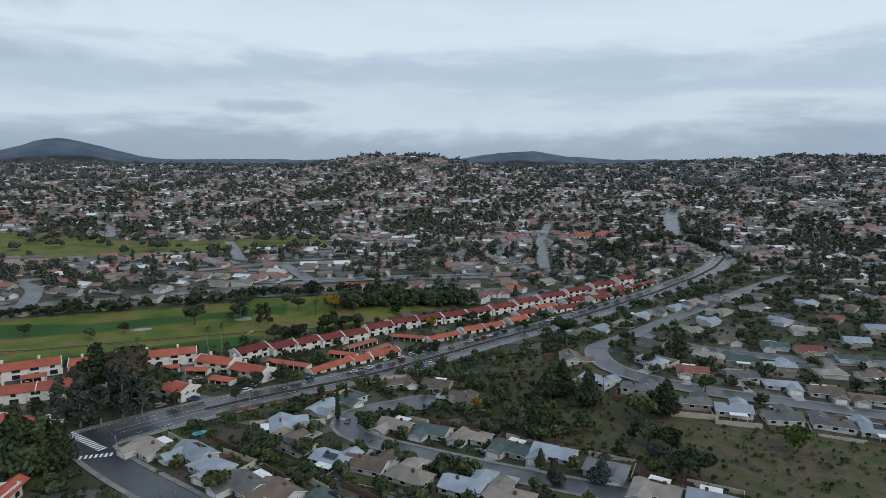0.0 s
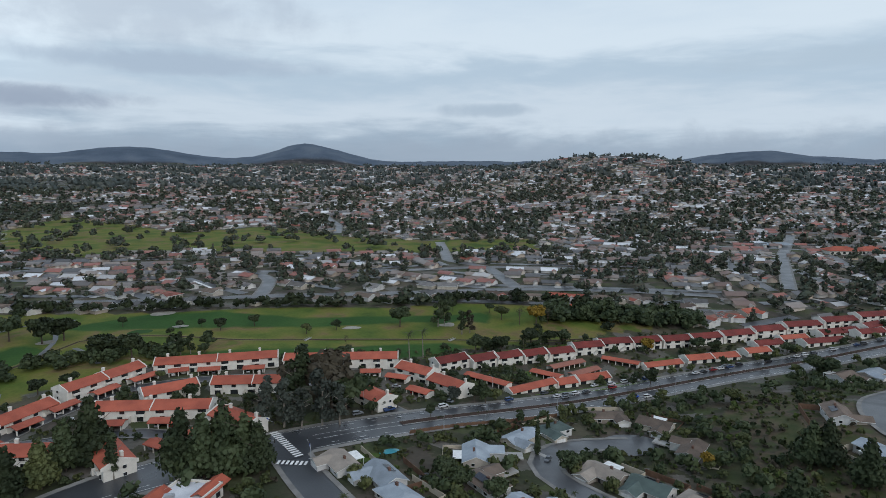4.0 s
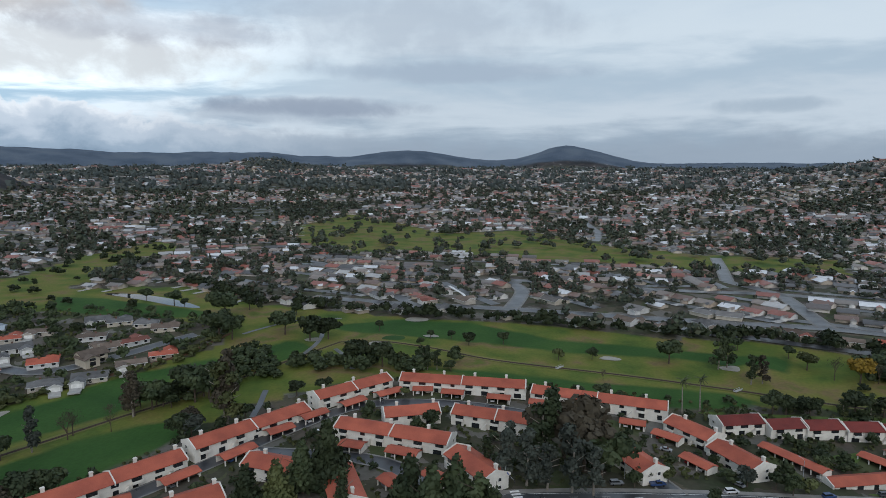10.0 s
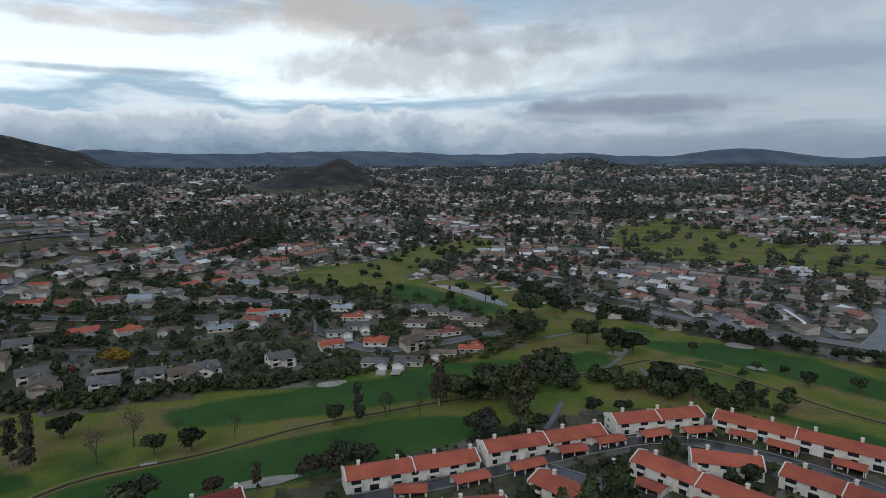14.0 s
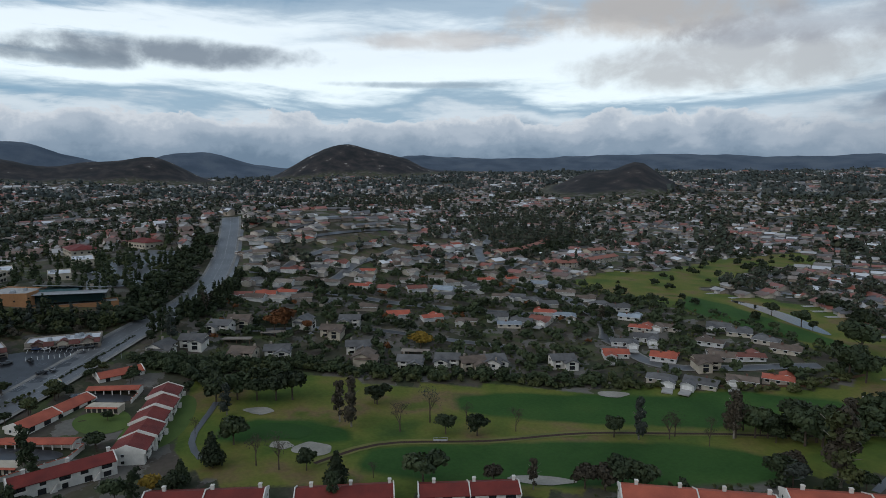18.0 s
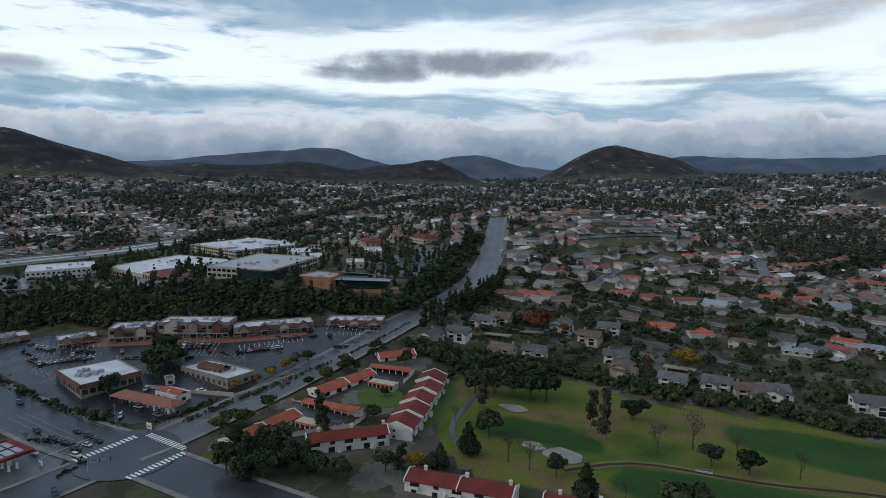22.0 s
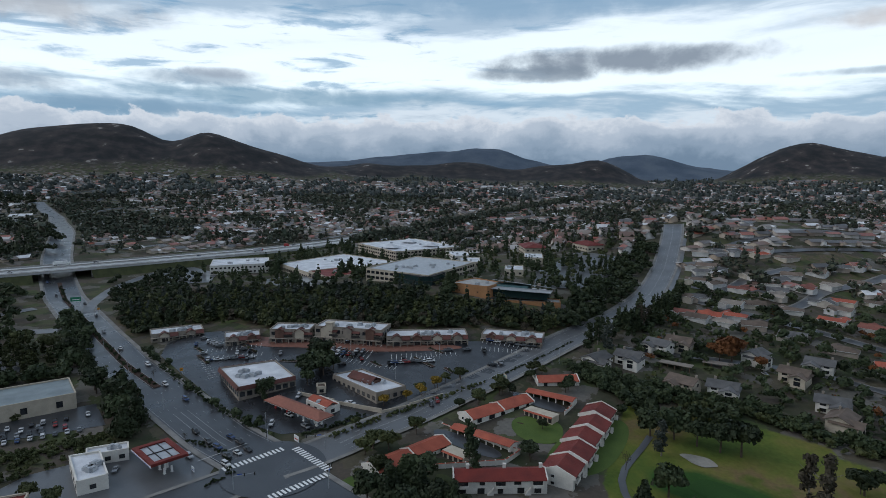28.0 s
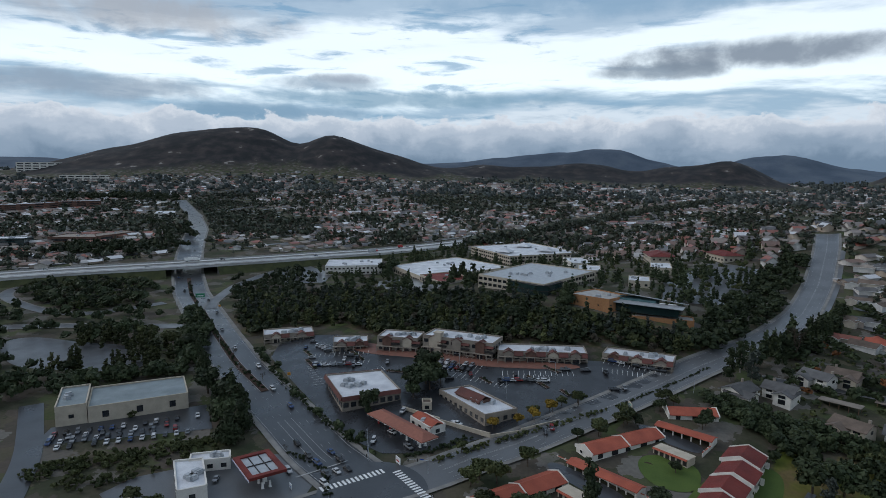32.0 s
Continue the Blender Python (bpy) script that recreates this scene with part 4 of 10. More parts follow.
def make_freeway():
    p = np.array(FREEWAY, float)
    pts = []
    for a, b in zip(p, p[1:]):
        n = max(1, int(np.hypot(*(b - a)) / 14))
        pts += [a + (b - a) * i / n for i in range(n)]
    p = np.array(pts)
    for _ in range(6):
        p[1:-1] = (p[:-2] + 2 * p[1:-1] + p[2:]) / 4
    d = np.gradient(p, axis=0)
    d /= np.linalg.norm(d, axis=1)[:, None]
    n = np.stack([-d[:, 1], d[:, 0]], 1)
    z = height(p[:, 0], p[:, 1]) + 1.5 + 6.0 * np.exp(-((from_line(BOULEVARD, p[:, 0], p[:, 1]) / 230) ** 2))
    for _ in range(14):
        z[1:-1] = (z[:-2] + 2 * z[1:-1] + z[2:]) / 4
    fw = thing("freeway", pose(0, 0, 0), "elevated concrete freeway with a dark central barrier", "freeway", kind="structure")

    def ribbon(name, a, b, dz, mat, deep=0.0, rows=None, label="", foot=0.0):
        vs, fs = [], []
        for i in (rows if rows is not None else range(len(p))):
            for o in (a, b):
                vs.append((*(p[i] + n[i] * o), z[i] + dz))
            if deep:
                for o in (b + foot, a - foot):
                    q = p[i] + n[i] * o
                    vs.append((*q, (z[i] + dz - deep) if deep < 50 else min(z[i] - 1, ground_at(*q) - 1)))
        k = 4 if deep else 2
        cnt = len(vs) // k
        for i in range(cnt - 1):
            for j in range(k if deep else 1):
                j2 = (j + 1) % k
                fs.append((i * k + j, i * k + j2, (i + 1) * k + j2, (i + 1) * k + j))
        me = bpy.data.meshes.new(name)
        me.from_pydata(vs, [], fs)
        return part(name, me, mat, fw, label)

    near = from_line(BOULEVARD, p[:, 0], p[:, 1])
    gap = np.where(near < 31)[0]
    lo, hi = gap.min(), gap.max()
    ribbon("deck", -28, 21, 0, "freeway_concrete", 1.6, label="pale wet concrete deck")
    ribbon("embankment", -27.6, 21, -1.5, "heath_bank", 99, range(0, lo + 1), "planted earth bank", 9.0)
    ribbon("embankment", -27.6, 21, -1.5, "heath_bank", 99, range(hi, len(p)), "planted earth bank", 9.0)
    for k, away in ((lo, -1), (hi, 1)):
        ribbon("abutment", -27.8, 21.2, -1.3, "concrete", 99, sorted((k, k + away)))
    for o, w, h in ((-27.6, 0.35, 0.9), (20.6, 0.35, 0.9), (0, 0.5, 1.1)):
        ribbon("barrier", o - w, o + w, h, "concrete", h + 0.2)
    for o in (-5, 5, -17.5, -24.5, 17.5):
        ribbon("shoulder", o - 1.6, o + 1.6, 0.06, "asphalt_side")
    c = (lo + hi) // 2
    for o in (-14, 0, 14):
        q = p[c] + n[c] * o
        g = ground_at(*q)
        part("pier", boxes((q[0] - 0.9, q[0] + 0.9, q[1] - 0.9, q[1] + 0.9, g - 0.5, z[c] - 1.5)), "concrete", fw)
    return p, n, z


FW = make_freeway()

# ---------------------------------------------------------------- golf course covers
def cover(name, outline, mat, lift, label, category):
    tagged(part(name, patch_mesh(name, outline, lift), mat), label, category, kind="structure")


for x, y, a, b, t in ((-268, 128, 15, 8, 66), (-170, 400, 9, 6, 20), (98, 447, 9, 5, 10), (-100, 440, 8, 5, 10)):
    cover("putting_green", ellipse(x, y, a, b, t, 12, 0.10, 3), "green_fine", 0.13, "smooth dark putting green beside the bunkers", "putting green")
BUNKERS = [(-292, 121, 7.4, 4.6, 71), (-246, 138, 8.8, 6.5, 68), (-253, 126, 5.0, 4.0, 66), (-255, 300, 8.3, 4.1, 56), (-186, 402, 4.1, 3.3, 53), (-170, 384, 6.7, 5.3, 53), (-188, 215, 12.0, 4.5, 60), (-105, 426, 7.0, 4.8, 8), (32, 437, 6.7, 3.4, 14), (98, 437, 5.6, 4.5, 7), (-97, 487, 8.9, 5.7, 10), (-149, 427, 5.4, 4.3, 5), (-78, 449, 4.8, 3.3, 10)]
for i, (x, y, a, b, t) in enumerate(BUNKERS):
    cover("bunker", ellipse(x, y, a, b, t, 10, 0.22, i + 50), "bunker_sand", 0.22, "pale sand bunker in the golf course", "bunker")
cover("pond", [(-385, 512), (-352, 518), (-318, 512), (-284, 498), (-262, 484), (-290, 486), (-330, 500)], "water", 0.14, "still pond reflecting the grey sky", "water")
for l in ([(-249, 94), (-264, 88), (-275, 89), (-284, 95), (-294, 100), (-307, 102)], [(-138, 346), (-132, 329), (-128, 315)], [(-200, 431), (-191, 453), (-175, 473), (-150, 478)],
          [(-144, 384), (-142, 404), (-143, 425), (-151, 450), (-175, 476)], [(-105, 380), (-112, 396), (-128, 412)]):
    road("cart_path", l, 1.4, "grey asphalt golf cart path", "asphalt_side", 0.2)
for l in ([(-232, 136), (-241, 156), (-246, 164), (-239, 186), (-228, 219), (-227, 240), (-219, 266), (-205, 288), (-192, 311)] + [(-176, 330), (-150, 380), (-130, 425)], [(-130, 425)] + [(-107, 433), (-68, 424), (-38, 412), (0, 410), (20, 411), (51, 410), (92, 405), (145, 394), (187, 393)]):
    bed = road("creek", l, 1.0, "dark narrow creek winding through the fairways", "mulch", 0.2)
    part("bank", join_strips("bank", [strip(l, 0, 0.17, left=(0.9, 3.0)), strip(l, 0, 0.17, left=(-2.4, -0.9))]), "dry_grass", bed, "pale dry grass bank")
for x, y, t in ((-238, 193, 70), (4, 411, 60), (94, 404, 50)):
    th = thing("foot_bridge", pose(x, y, ground_at(x, y), 0, 0, t), "small grey foot bridge over the creek", "bridge")
    part("deck", boxes((-3.2, 3.2, -0.8, 0.8, 0.2, 0.4)), "concrete", th)
    for k in (-0.8, 0.8):
        part("rail", boxes((-3.2, 3.2, k - 0.05, k + 0.05, 1.05, 1.15), (-3.1, -2.95, k - 0.05, k + 0.05, 0.4, 1.05), (2.95, 3.1, k - 0.05, k + 0.05, 0.4, 1.05)), "metal_grey", th)

# ---------------------------------------------------------------- townhouses with tiled roofs
def facing(x, y, yaw):
    """The turn, of the two along the same line, whose local -y side looks to the middle of the valley floor."""
    a = math.radians(yaw)
    fx, fy = math.sin(a), -math.cos(a)
    return yaw if fx * (HOME[0] - x) + fy * (40 - y) > 0 else yaw + 180


def window(parent, x, y, z, w, h, turn=0.0, frame="paint_white", glass="glass_dark"):
    """A framed pane on a wall that looks along -y, or turned about z."""
    key = (round(w, 1), round(h, 1), frame, glass)
    if key not in WINDOWS:
        f = boxes((-w / 2 - 0.08, w / 2 + 0.08, -0.06, 0.04, -h / 2 - 0.08, -h / 2), (-w / 2 - 0.08, w / 2 + 0.08, -0.06, 0.04, h / 2, h / 2 + 0.08),
                  (-w / 2 - 0.08, -w / 2, -0.06, 0.04, -h / 2, h / 2), (w / 2, w / 2 + 0.08, -0.06, 0.04, -h / 2, h / 2))
        box(f, -w / 2, w / 2, -0.03, 0.03, -h / 2, h / 2)
        me = bpy.data.meshes.new("window")
        f.to_mesh(me), f.free()
        me.materials.append(MATS[frame]), me.materials.append(MATS[glass])
        for p in list(me.polygons)[-6:]:
            p.material_index = 1
        WINDOWS[key] = me
    ob = part("window", WINDOWS[key], None, parent)
    ob.matrix_basis = pose(x, y, z, 0, 0, turn)
    return ob


WINDOWS = {}


def townhouse(x, y, length, yaw, storeys=2, depth=10.5, roof="terracotta_tile", label="", chimneys=True, seed=0):
    r = random.Random(seed)
    turn = facing(x, y, yaw)
    z = min(ground_at(x + dx, y + dy) for dx in (-6, 0, 6) for dy in (-6, 0, 6))
    hl, hd = length / 2, depth / 2
    eave = 5.4 if storeys == 2 else 2.9
    ridge = eave + hd * 0.40
    th = thing("townhouse" if storeys == 2 else "garden_home", pose(x, y, z, 0, 0, turn), label, "townhouse", "red-roofed homes")
    part("wall", gable_walls(bmesh.new(), -hl, hl, -hd, hd, -2, eave, ridge - 0.15), "stucco_white", th, "white stucco walls")
    top = part("roof", gable(bmesh.new(), -hl + 0.1, hl - 0.1, -hd - 0.7, hd + 0.7, eave - 0.15, ridge + 0.12), roof, th)
    # white parapets that rise over the roof between the units
    ends = [-hl] + ([0.0] if length > 34 else []) + [hl]
    for e in ends:
        bm = gable_walls(bmesh.new(), e - 0.2, e + 0.2, -hd - 0.75, hd + 0.75, eave - 0.9, eave + 0.25, ridge + 0.5)
        part("parapet", bm, "stucco_white", th)
    n = max(2, round(length / 7.5))
    for i in range(n):
        ux = -hl + (i + 0.5) * length / n
        for s in range(storeys):
            wz = 1.55 + s * 2.7
            if s == 1 and i % 2 == 0:
                # balcony with a solid white front and a dark recess
                part("balcony", boxes((ux - 1.9, ux + 1.9, -hd - 1.3, -hd, 2.65, 2.85), (ux - 1.9, ux + 1.9, -hd - 1.3, -hd - 1.18, 2.85, 3.75),
                                      (ux - 1.9, ux - 1.78, -hd - 1.2, -hd, 2.85, 3.75), (ux + 1.78, ux + 1.9, -hd - 1.2, -hd, 2.85, 3.75)), "stucco_white", th)
                window(th, ux, -hd, wz, 3.4, 2.0, 0.0, "dark_trim")
            else:
                window(th, ux + r.uniform(-0.8, 0.8), -hd, wz if s else 1.25, r.choice((1.8, 2.4, 3.2)), 1.35 if s else 2.0, 0.0, "dark_trim")
        if storeys == 2 and i % 2 == 1:
            side = [(ux + 1.9, 0.0), (ux + 4.14, 0.0)]
            for k in range(7, -1, -1):
                side += [(ux + 2.18 + k * 0.28, 0.34 * (k + 1)), (ux + 1.9 + k * 0.28, 0.34 * (k + 1))]
            st = extrude_x(bmesh.new(), side, -1.3, -0.1)
            for q in st.verts:
                q.co = Vector((q.co.y, -hd + q.co.x, q.co.z))
            part("stair", st, "stucco_white", th)
        if chimneys and i % 2 == 0:
            part("chimney", boxes((ux + 2 - 0.55, ux + 2 + 0.55, hd * 0.25 - 0.5, hd * 0.25 + 0.5, eave, ridge + 1.5), (ux + 2 - 0.68, ux + 2 + 0.68, hd * 0.25 - 0.62, hd * 0.25 + 0.62, ridge + 1.1, ridge + 1.35)), "stucco_white", top)
    for e, tn in ((-hl, -90), (hl, 90)) if x < 250 else ():
        for s in range(storeys):
            window(th, e + (0.21 if e > 0 else -0.21), 1.4, 1.55 + s * 2.7, 1.2, 1.1, tn)
    return th


def carport(x, y, length, yaw, roof="terracotta_tile", seed=0):
    turn = facing(x, y, yaw)
    z = ground_at(x, y)
    hl = length / 2
    th = thing("carport", pose(x, y, z, 0, 0, turn), "open carport with an orange tiled roof on white posts", "carport", "carports by the drive")
    part("roof", gable(bmesh.new(), -hl, hl, -3.4, 3.4, 2.55, 3.6), roof, th)
    part("back_wall", boxes((-hl + 0.2, hl - 0.2, 2.7, 2.9, 0, 2.5)), "stucco_white", th)
    part("end_wall", boxes((hl - 0.5, hl - 0.2, -2.8, 2.7, 0, 2.6)), "stucco_white", th)
    n = max(2, round(length / 3.6))
    for i in range(n):
        px = -hl + 0.5 + i * (length - 1.4) / max(1, n - 1)
        part("post", boxes((px - 0.2, px + 0.2, -3.0, -2.6, 0, 2.6)), "stucco_white", th)
    return th


TOWNHOUSES = [(-147, 251, 51, 59), (-119, 298, 53, 60), (-92, 344, 41, 53), (-41, 361, 61, 2), (23, 359, 61, -8), (61, 337, 22, -48), (74, 317, 22, -56), (-56, 320, 24, 25),
              (-19, 323, 38, -7), (-57, 299, 48, -7), (-21, 277, 24, -46), (34, 299, 23, -57), (-91, 267, 23, -7), (-108, 240, 20, 50), (-62, 256, 26, -58)]
for i, (x, y, l, t) in enumerate(TOWNHOUSES):
    townhouse(x, y, l, t, label="long white two-storey townhouse row with orange tile roof", seed=i)
CARPORTS = [(-125, 259, 14, 64), (-114, 279, 15, 65), (-107, 300, 12, 57), (-99, 316, 13, 59), (-87, 332, 13, 58), (-74, 346, 14, 50), (-59, 353, 10, 12), (-44, 352, 11, 1),
            (-22, 351, 11, 0), (-2, 350, 12, -4), (17, 345, 12, -9), (37, 340, 11, -9), (50, 331, 12, -33), (58, 310, 13, -49), (-71, 290, 10, -5), (-50, 287, 13, -10), (-33, 270, 12, -34),
            (-47, 264, 11, -38), (-137, 240, 12, 45)]
for i, (x, y, l, t) in enumerate(CARPORTS):
    carport(x, y, l, t, seed=i)
DARK_ROWS = [(82, 355, 20, 20), (101, 358, 17, 19), (117, 362, 17, 16), (134, 365, 16, 12), (151, 367, 17, 8), (172, 374, 20, 4), (192, 378, 22, 0), (213, 378, 20, 2), (234, 378, 20, 0), (256, 379, 22, 4),
             (280, 381, 24, 4), (306, 384, 24, 2), (334, 386, 28, 0), (364, 387, 28, 0), (394, 388, 28, 0), (425, 390, 26, 4)]
for i, (x, y, l, t) in enumerate(DARK_ROWS):
    townhouse(x, y, l, t, 2, 10, "oxblood_tile", "white townhouse with a dark red tile roof", False, 40 + i)
ORANGE_ROWS = [(118, 322, 30, 20), (139, 329, 13, 10), (157, 334, 20, 8), (207, 347, 26, 7), (243, 353, 36, 2),
               (277, 357, 18, 4), (316, 372, 21, 2), (329, 361, 32, 2), (378, 364, 44, 2), (425, 370, 40, 8)]
for i, (x, y, l, t) in enumerate(ORANGE_ROWS):
    townhouse(x, y, l, t, 1, 8.5 if i % 3 else 7, "terracotta_tile" if i < 7 else "oxblood_tile", "low white home with an orange tile roof", False, 70 + i)
for i, (x, y) in enumerate([(293, 367), (321, 370), (351, 373), (381, 376), (404, 374), (415, 359), (317, 349), (349, 351), (374, 351), (397, 350), (294, 347), (270, 354)]):
    if all(math.hypot(x - q[0], y - q[1]) > 12 for q in DARK_ROWS + ORANGE_ROWS) and float(from_line(PARKWAY, x, y)) > 17:
        townhouse(x, y, 22 + 6 * (i % 3), 6 + 8 * (i % 2), 1, 9.5, "oxblood_tile", "low white home with a dark red tile roof", False, 140 + i)
PARK_ROWS = [(97, 330, 27, -51), (133, 339, 18, -49), (150, 352, 25, 20), (156, 341, 22, 24), (185, 354, 22, -43)]
for i, (x, y, l, t) in enumerate(PARK_ROWS):
    carport(x, y, l, t, "terracotta_tile" if i in (0, 1, 4) else "far_red_roof", 40 + i)
# western court of dark red and orange roofs
for i in range(5):
    townhouse(-313 + i * 13.6, 79 - i * 2.6 + (i % 2) * 0.9, 13.4, -12, 2, 13, "oxblood_tile", "stepped white townhouse with a dark red tile roof", False, 90 + i)
for i, (x, y, l, t, s, rf) in enumerate([(-308, 33, 39, 144, 1, "terracotta_tile"), (-349, 56, 22, 112, 1, "terracotta_tile"), (-254, 8, 38, 150, 1, "terracotta_tile"), (-245, 47, 34, 109, 2, "oxblood_tile"),
                                         (-208, 95, 40, 72, 2, "oxblood_tile"), (-196, 140, 34, 74, 2, "oxblood_tile"), (-184, 182, 36, 72, 2, "oxblood_tile")]):
    townhouse(x, y, l, t, s, 9.5, rf, "white garden home with a red tile roof" if s == 1 else "white two-storey townhouse with a dark red roof", s == 2, 110 + i)
for x, y, l, t in ((-328, 56, 25, 73), (-279, 33, 31, 69)):
    carport(x, y, l, t)

# ---------------------------------------------------------------- trees
def leaf_cloud(lobes, count, size, seed, drop=0.35, core=0.78):
    """A crown of many small tilted leaf sprays round a set of lobes (x, y, z, radius, flatness)."""
    r = np.random.RandomState(seed)
    w = np.array([l[3] ** 2 for l in lobes])
    pick = r.choice(len(lobes), count, p=w / w.sum())
    d = r.normal(size=(count, 3))
    d /= np.linalg.norm(d, axis=1)[:, None]
    d[:, 2] = np.where(d[:, 2] < -drop, -d[:, 2], d[:, 2])
    rad = r.uniform(0.72, 1.08, count)
    lb = np.array(lobes)[pick]
    c = lb[:, :3] + d * (lb[:, 3] * rad)[:, None] * np.stack([np.ones(count), np.ones(count), lb[:, 4]], 1)
    nrm = d + r.normal(scale=0.55, size=(count, 3))
    nrm /= np.linalg.norm(nrm, axis=1)[:, None]
    t = np.cross(nrm, r.normal(size=(count, 3)))
    t /= np.linalg.norm(t, axis=1)[:, None]
    b = np.cross(nrm, t)
    s = size * r.uniform(0.6, 1.35, count)[:, None]
    quad = np.stack([c + t * s, c + b * s * 0.75 + nrm * s * 0.25, c - t * s, c - b * s * 0.75 - nrm * s * 0.2], 1)
    v = [quad.reshape(-1, 3)]
    f = [np.arange(count * 4)]
    sizes = [np.full(count, 4)]
    n = count * 4
    # dark inner mass, so that the crown does not read as hollow
    for lx, ly, lz, lr, fl in lobes if core else ():
        bm = bmesh.new()
        bmesh.ops.create_icosphere(bm, subdivisions=1, radius=lr * core)
        vs = np.array([q.co[:] for q in bm.verts]) * (1, 1, fl) * r.uniform(0.8, 1.15, (len(bm.verts), 1)) + (lx, ly, lz)
        fs = np.array([[q.index for q in p.verts] for p in bm.faces])
        bm.free()
        v.append(vs), f.append(fs.ravel() + n), sizes.append(np.full(len(fs), 3))
        n += len(vs)
    return raw_mesh("crown", np.concatenate(v), np.concatenate(f), np.concatenate(sizes))


def stem(bm, a, b, r0, r1, n=6):
    a, b = Vector(a), Vector(b)
    q = (b - a).to_track_quat("Z", "Y")
    lo = [bm.verts.new(a + q @ Vector((r0 * math.cos(k * 2 * math.pi / n), r0 * math.sin(k * 2 * math.pi / n), 0))) for k in range(n)]
    hi = [bm.verts.new(b + q @ Vector((r1 * math.cos(k * 2 * math.pi / n), r1 * math.sin(k * 2 * math.pi / n), 0))) for k in range(n)]
    for k in range(n):
        j = (k + 1) % n
        bm.faces.new((lo[k], lo[j], hi[j], hi[k]))


def trunk_mesh(height_m, radius, limbs, seed):
    r = random.Random(seed)
    bm = bmesh.new()
    lean = Vector((r.uniform(-0.04, 0.04), r.uniform(-0.04, 0.04), 1)) * height_m
    stem(bm, (0, 0, -0.6), lean * 0.5, radius, radius * 0.75)
    stem(bm, lean * 0.5, lean, radius * 0.75, radius * 0.35)
    for i in range(limbs):
        k = r.uniform(0.45, 0.95)
        a = r.uniform(0, 6.283)
        stem(bm, lean * k, lean * k + Vector((math.cos(a) * height_m * 0.32, math.sin(a) * height_m * 0.32, height_m * r.uniform(0.12, 0.3))), radius * 0.4, radius * 0.12, 5)
    me = bpy.data.meshes.new("trunk")
    bm.to_mesh(me), bm.free()
    return me


def bare_mesh(h, seed):
    r = random.Random(seed)
    bm = bmesh.new()

    def grow(p, d, length, rad, depth):
        q = p + d * length
        stem(bm, p, q, rad, rad * 0.65, 5 if depth > 1 else 3)
        if depth == 0:
            return
        for _ in range(3 if depth > 1 else 4):
            e = (d + Vector((r.uniform(-1, 1), r.uniform(-1, 1), r.uniform(-0.2, 0.7))) * 0.75).normalized()
            grow(p + d * length * r.uniform(0.6, 1.0), e, length * r.uniform(0.55, 0.75), rad * 0.55, depth - 1)
    grow(Vector((0, 0, -0.4)), Vector((0, 0, 1)), h * 0.38, h * 0.022, 4)
    me = bpy.data.meshes.new("trunk")
    bm.to_mesh(me), bm.free()
    return me


TREE_KINDS = {}


def tree_kind(kind, variants, maker):
    TREE_KINDS[kind] = [maker(s) for s in range(variants)]


def lobes_round(h, w, n, seed, flat=0.8, low=0.35):
    r = random.Random(seed)
    out = [(0, 0, h * 0.66, w * 0.36, flat)]
    for i in range(n):
        a = 6.283 * i / n + r.uniform(-0.4, 0.4)
        d = w * r.uniform(0.22, 0.34)
        out.append((math.cos(a) * d, math.sin(a) * d, h * r.uniform(low + 0.1, 0.85), w * r.uniform(0.16, 0.26), flat))
    return out


tree_kind("oak", 4, lambda s: (trunk_mesh(5.0, 0.3, 4, s), leaf_cloud(lobes_round(8.0, 9.0, 8, s, 0.75), 640, 0.55, s), "bark"))
tree_kind("tall", 4, lambda s: (trunk_mesh(11.0, 0.38, 5, 20 + s), leaf_cloud([(random.Random(s * 9 + k).uniform(-1.8, 1.8), random.Random(s * 7 + k).uniform(-1.8, 1.8), 3.4 + k * 1.12, random.Random(s + k).uniform(1.0, 2.3), 1.0) for k in range(11)], 820, 0.46, 30 + s, 0.35, 0.62), "bark_pale"))
tree_kind("pine", 3, lambda s: (trunk_mesh(12.0, 0.3, 2, 40 + s), leaf_cloud([(random.Random(s * 31 + k).uniform(-1.1, 1.1) * (1 - k / 11), random.Random(s * 57 + k).uniform(-1.1, 1.1) * (1 - k / 11), 2.0 + k * 1.12, 4.2 * (1 - k / 10.6) * random.Random(s * 13 + k).uniform(0.8, 1.12) + 0.35, 0.6) for k in range(10)], 1300, 0.5, 50 + s, 0.2), "bark"))
tree_kind("cypress", 2, lambda s: (trunk_mesh(8.0, 0.2, 0, 60 + s), leaf_cloud([(0, 0, 1.2 + k * 1.05, 0.85 * (1 - (k / 9.5) ** 2) + 0.12, 1.1) for k in range(9)], 420, 0.32, 70 + s, 0.9), "bark"))
tree_kind("small", 4, lambda s: (trunk_mesh(2.6, 0.14, 3, 80 + s), leaf_cloud(lobes_round(4.2, 4.2, 6, 90 + s, 0.8), 420, 0.34, 90 + s), "bark"))
tree_kind("shrub", 4, lambda s: (trunk_mesh(0.7, 0.12, 3, 110 + s), leaf_cloud(lobes_round(1.9, 3.2, 6, 110 + s, 0.75, 0.1), 260, 0.32, 120 + s), "bark"))
tree_kind("thin", 3, lambda s: (bare_mesh(8.5, 130 + s), leaf_cloud(lobes_round(8.0, 5.4, 8, 130 + s, 0.9), 260, 0.13, 140 + s, 0.35, 0), "bark"))


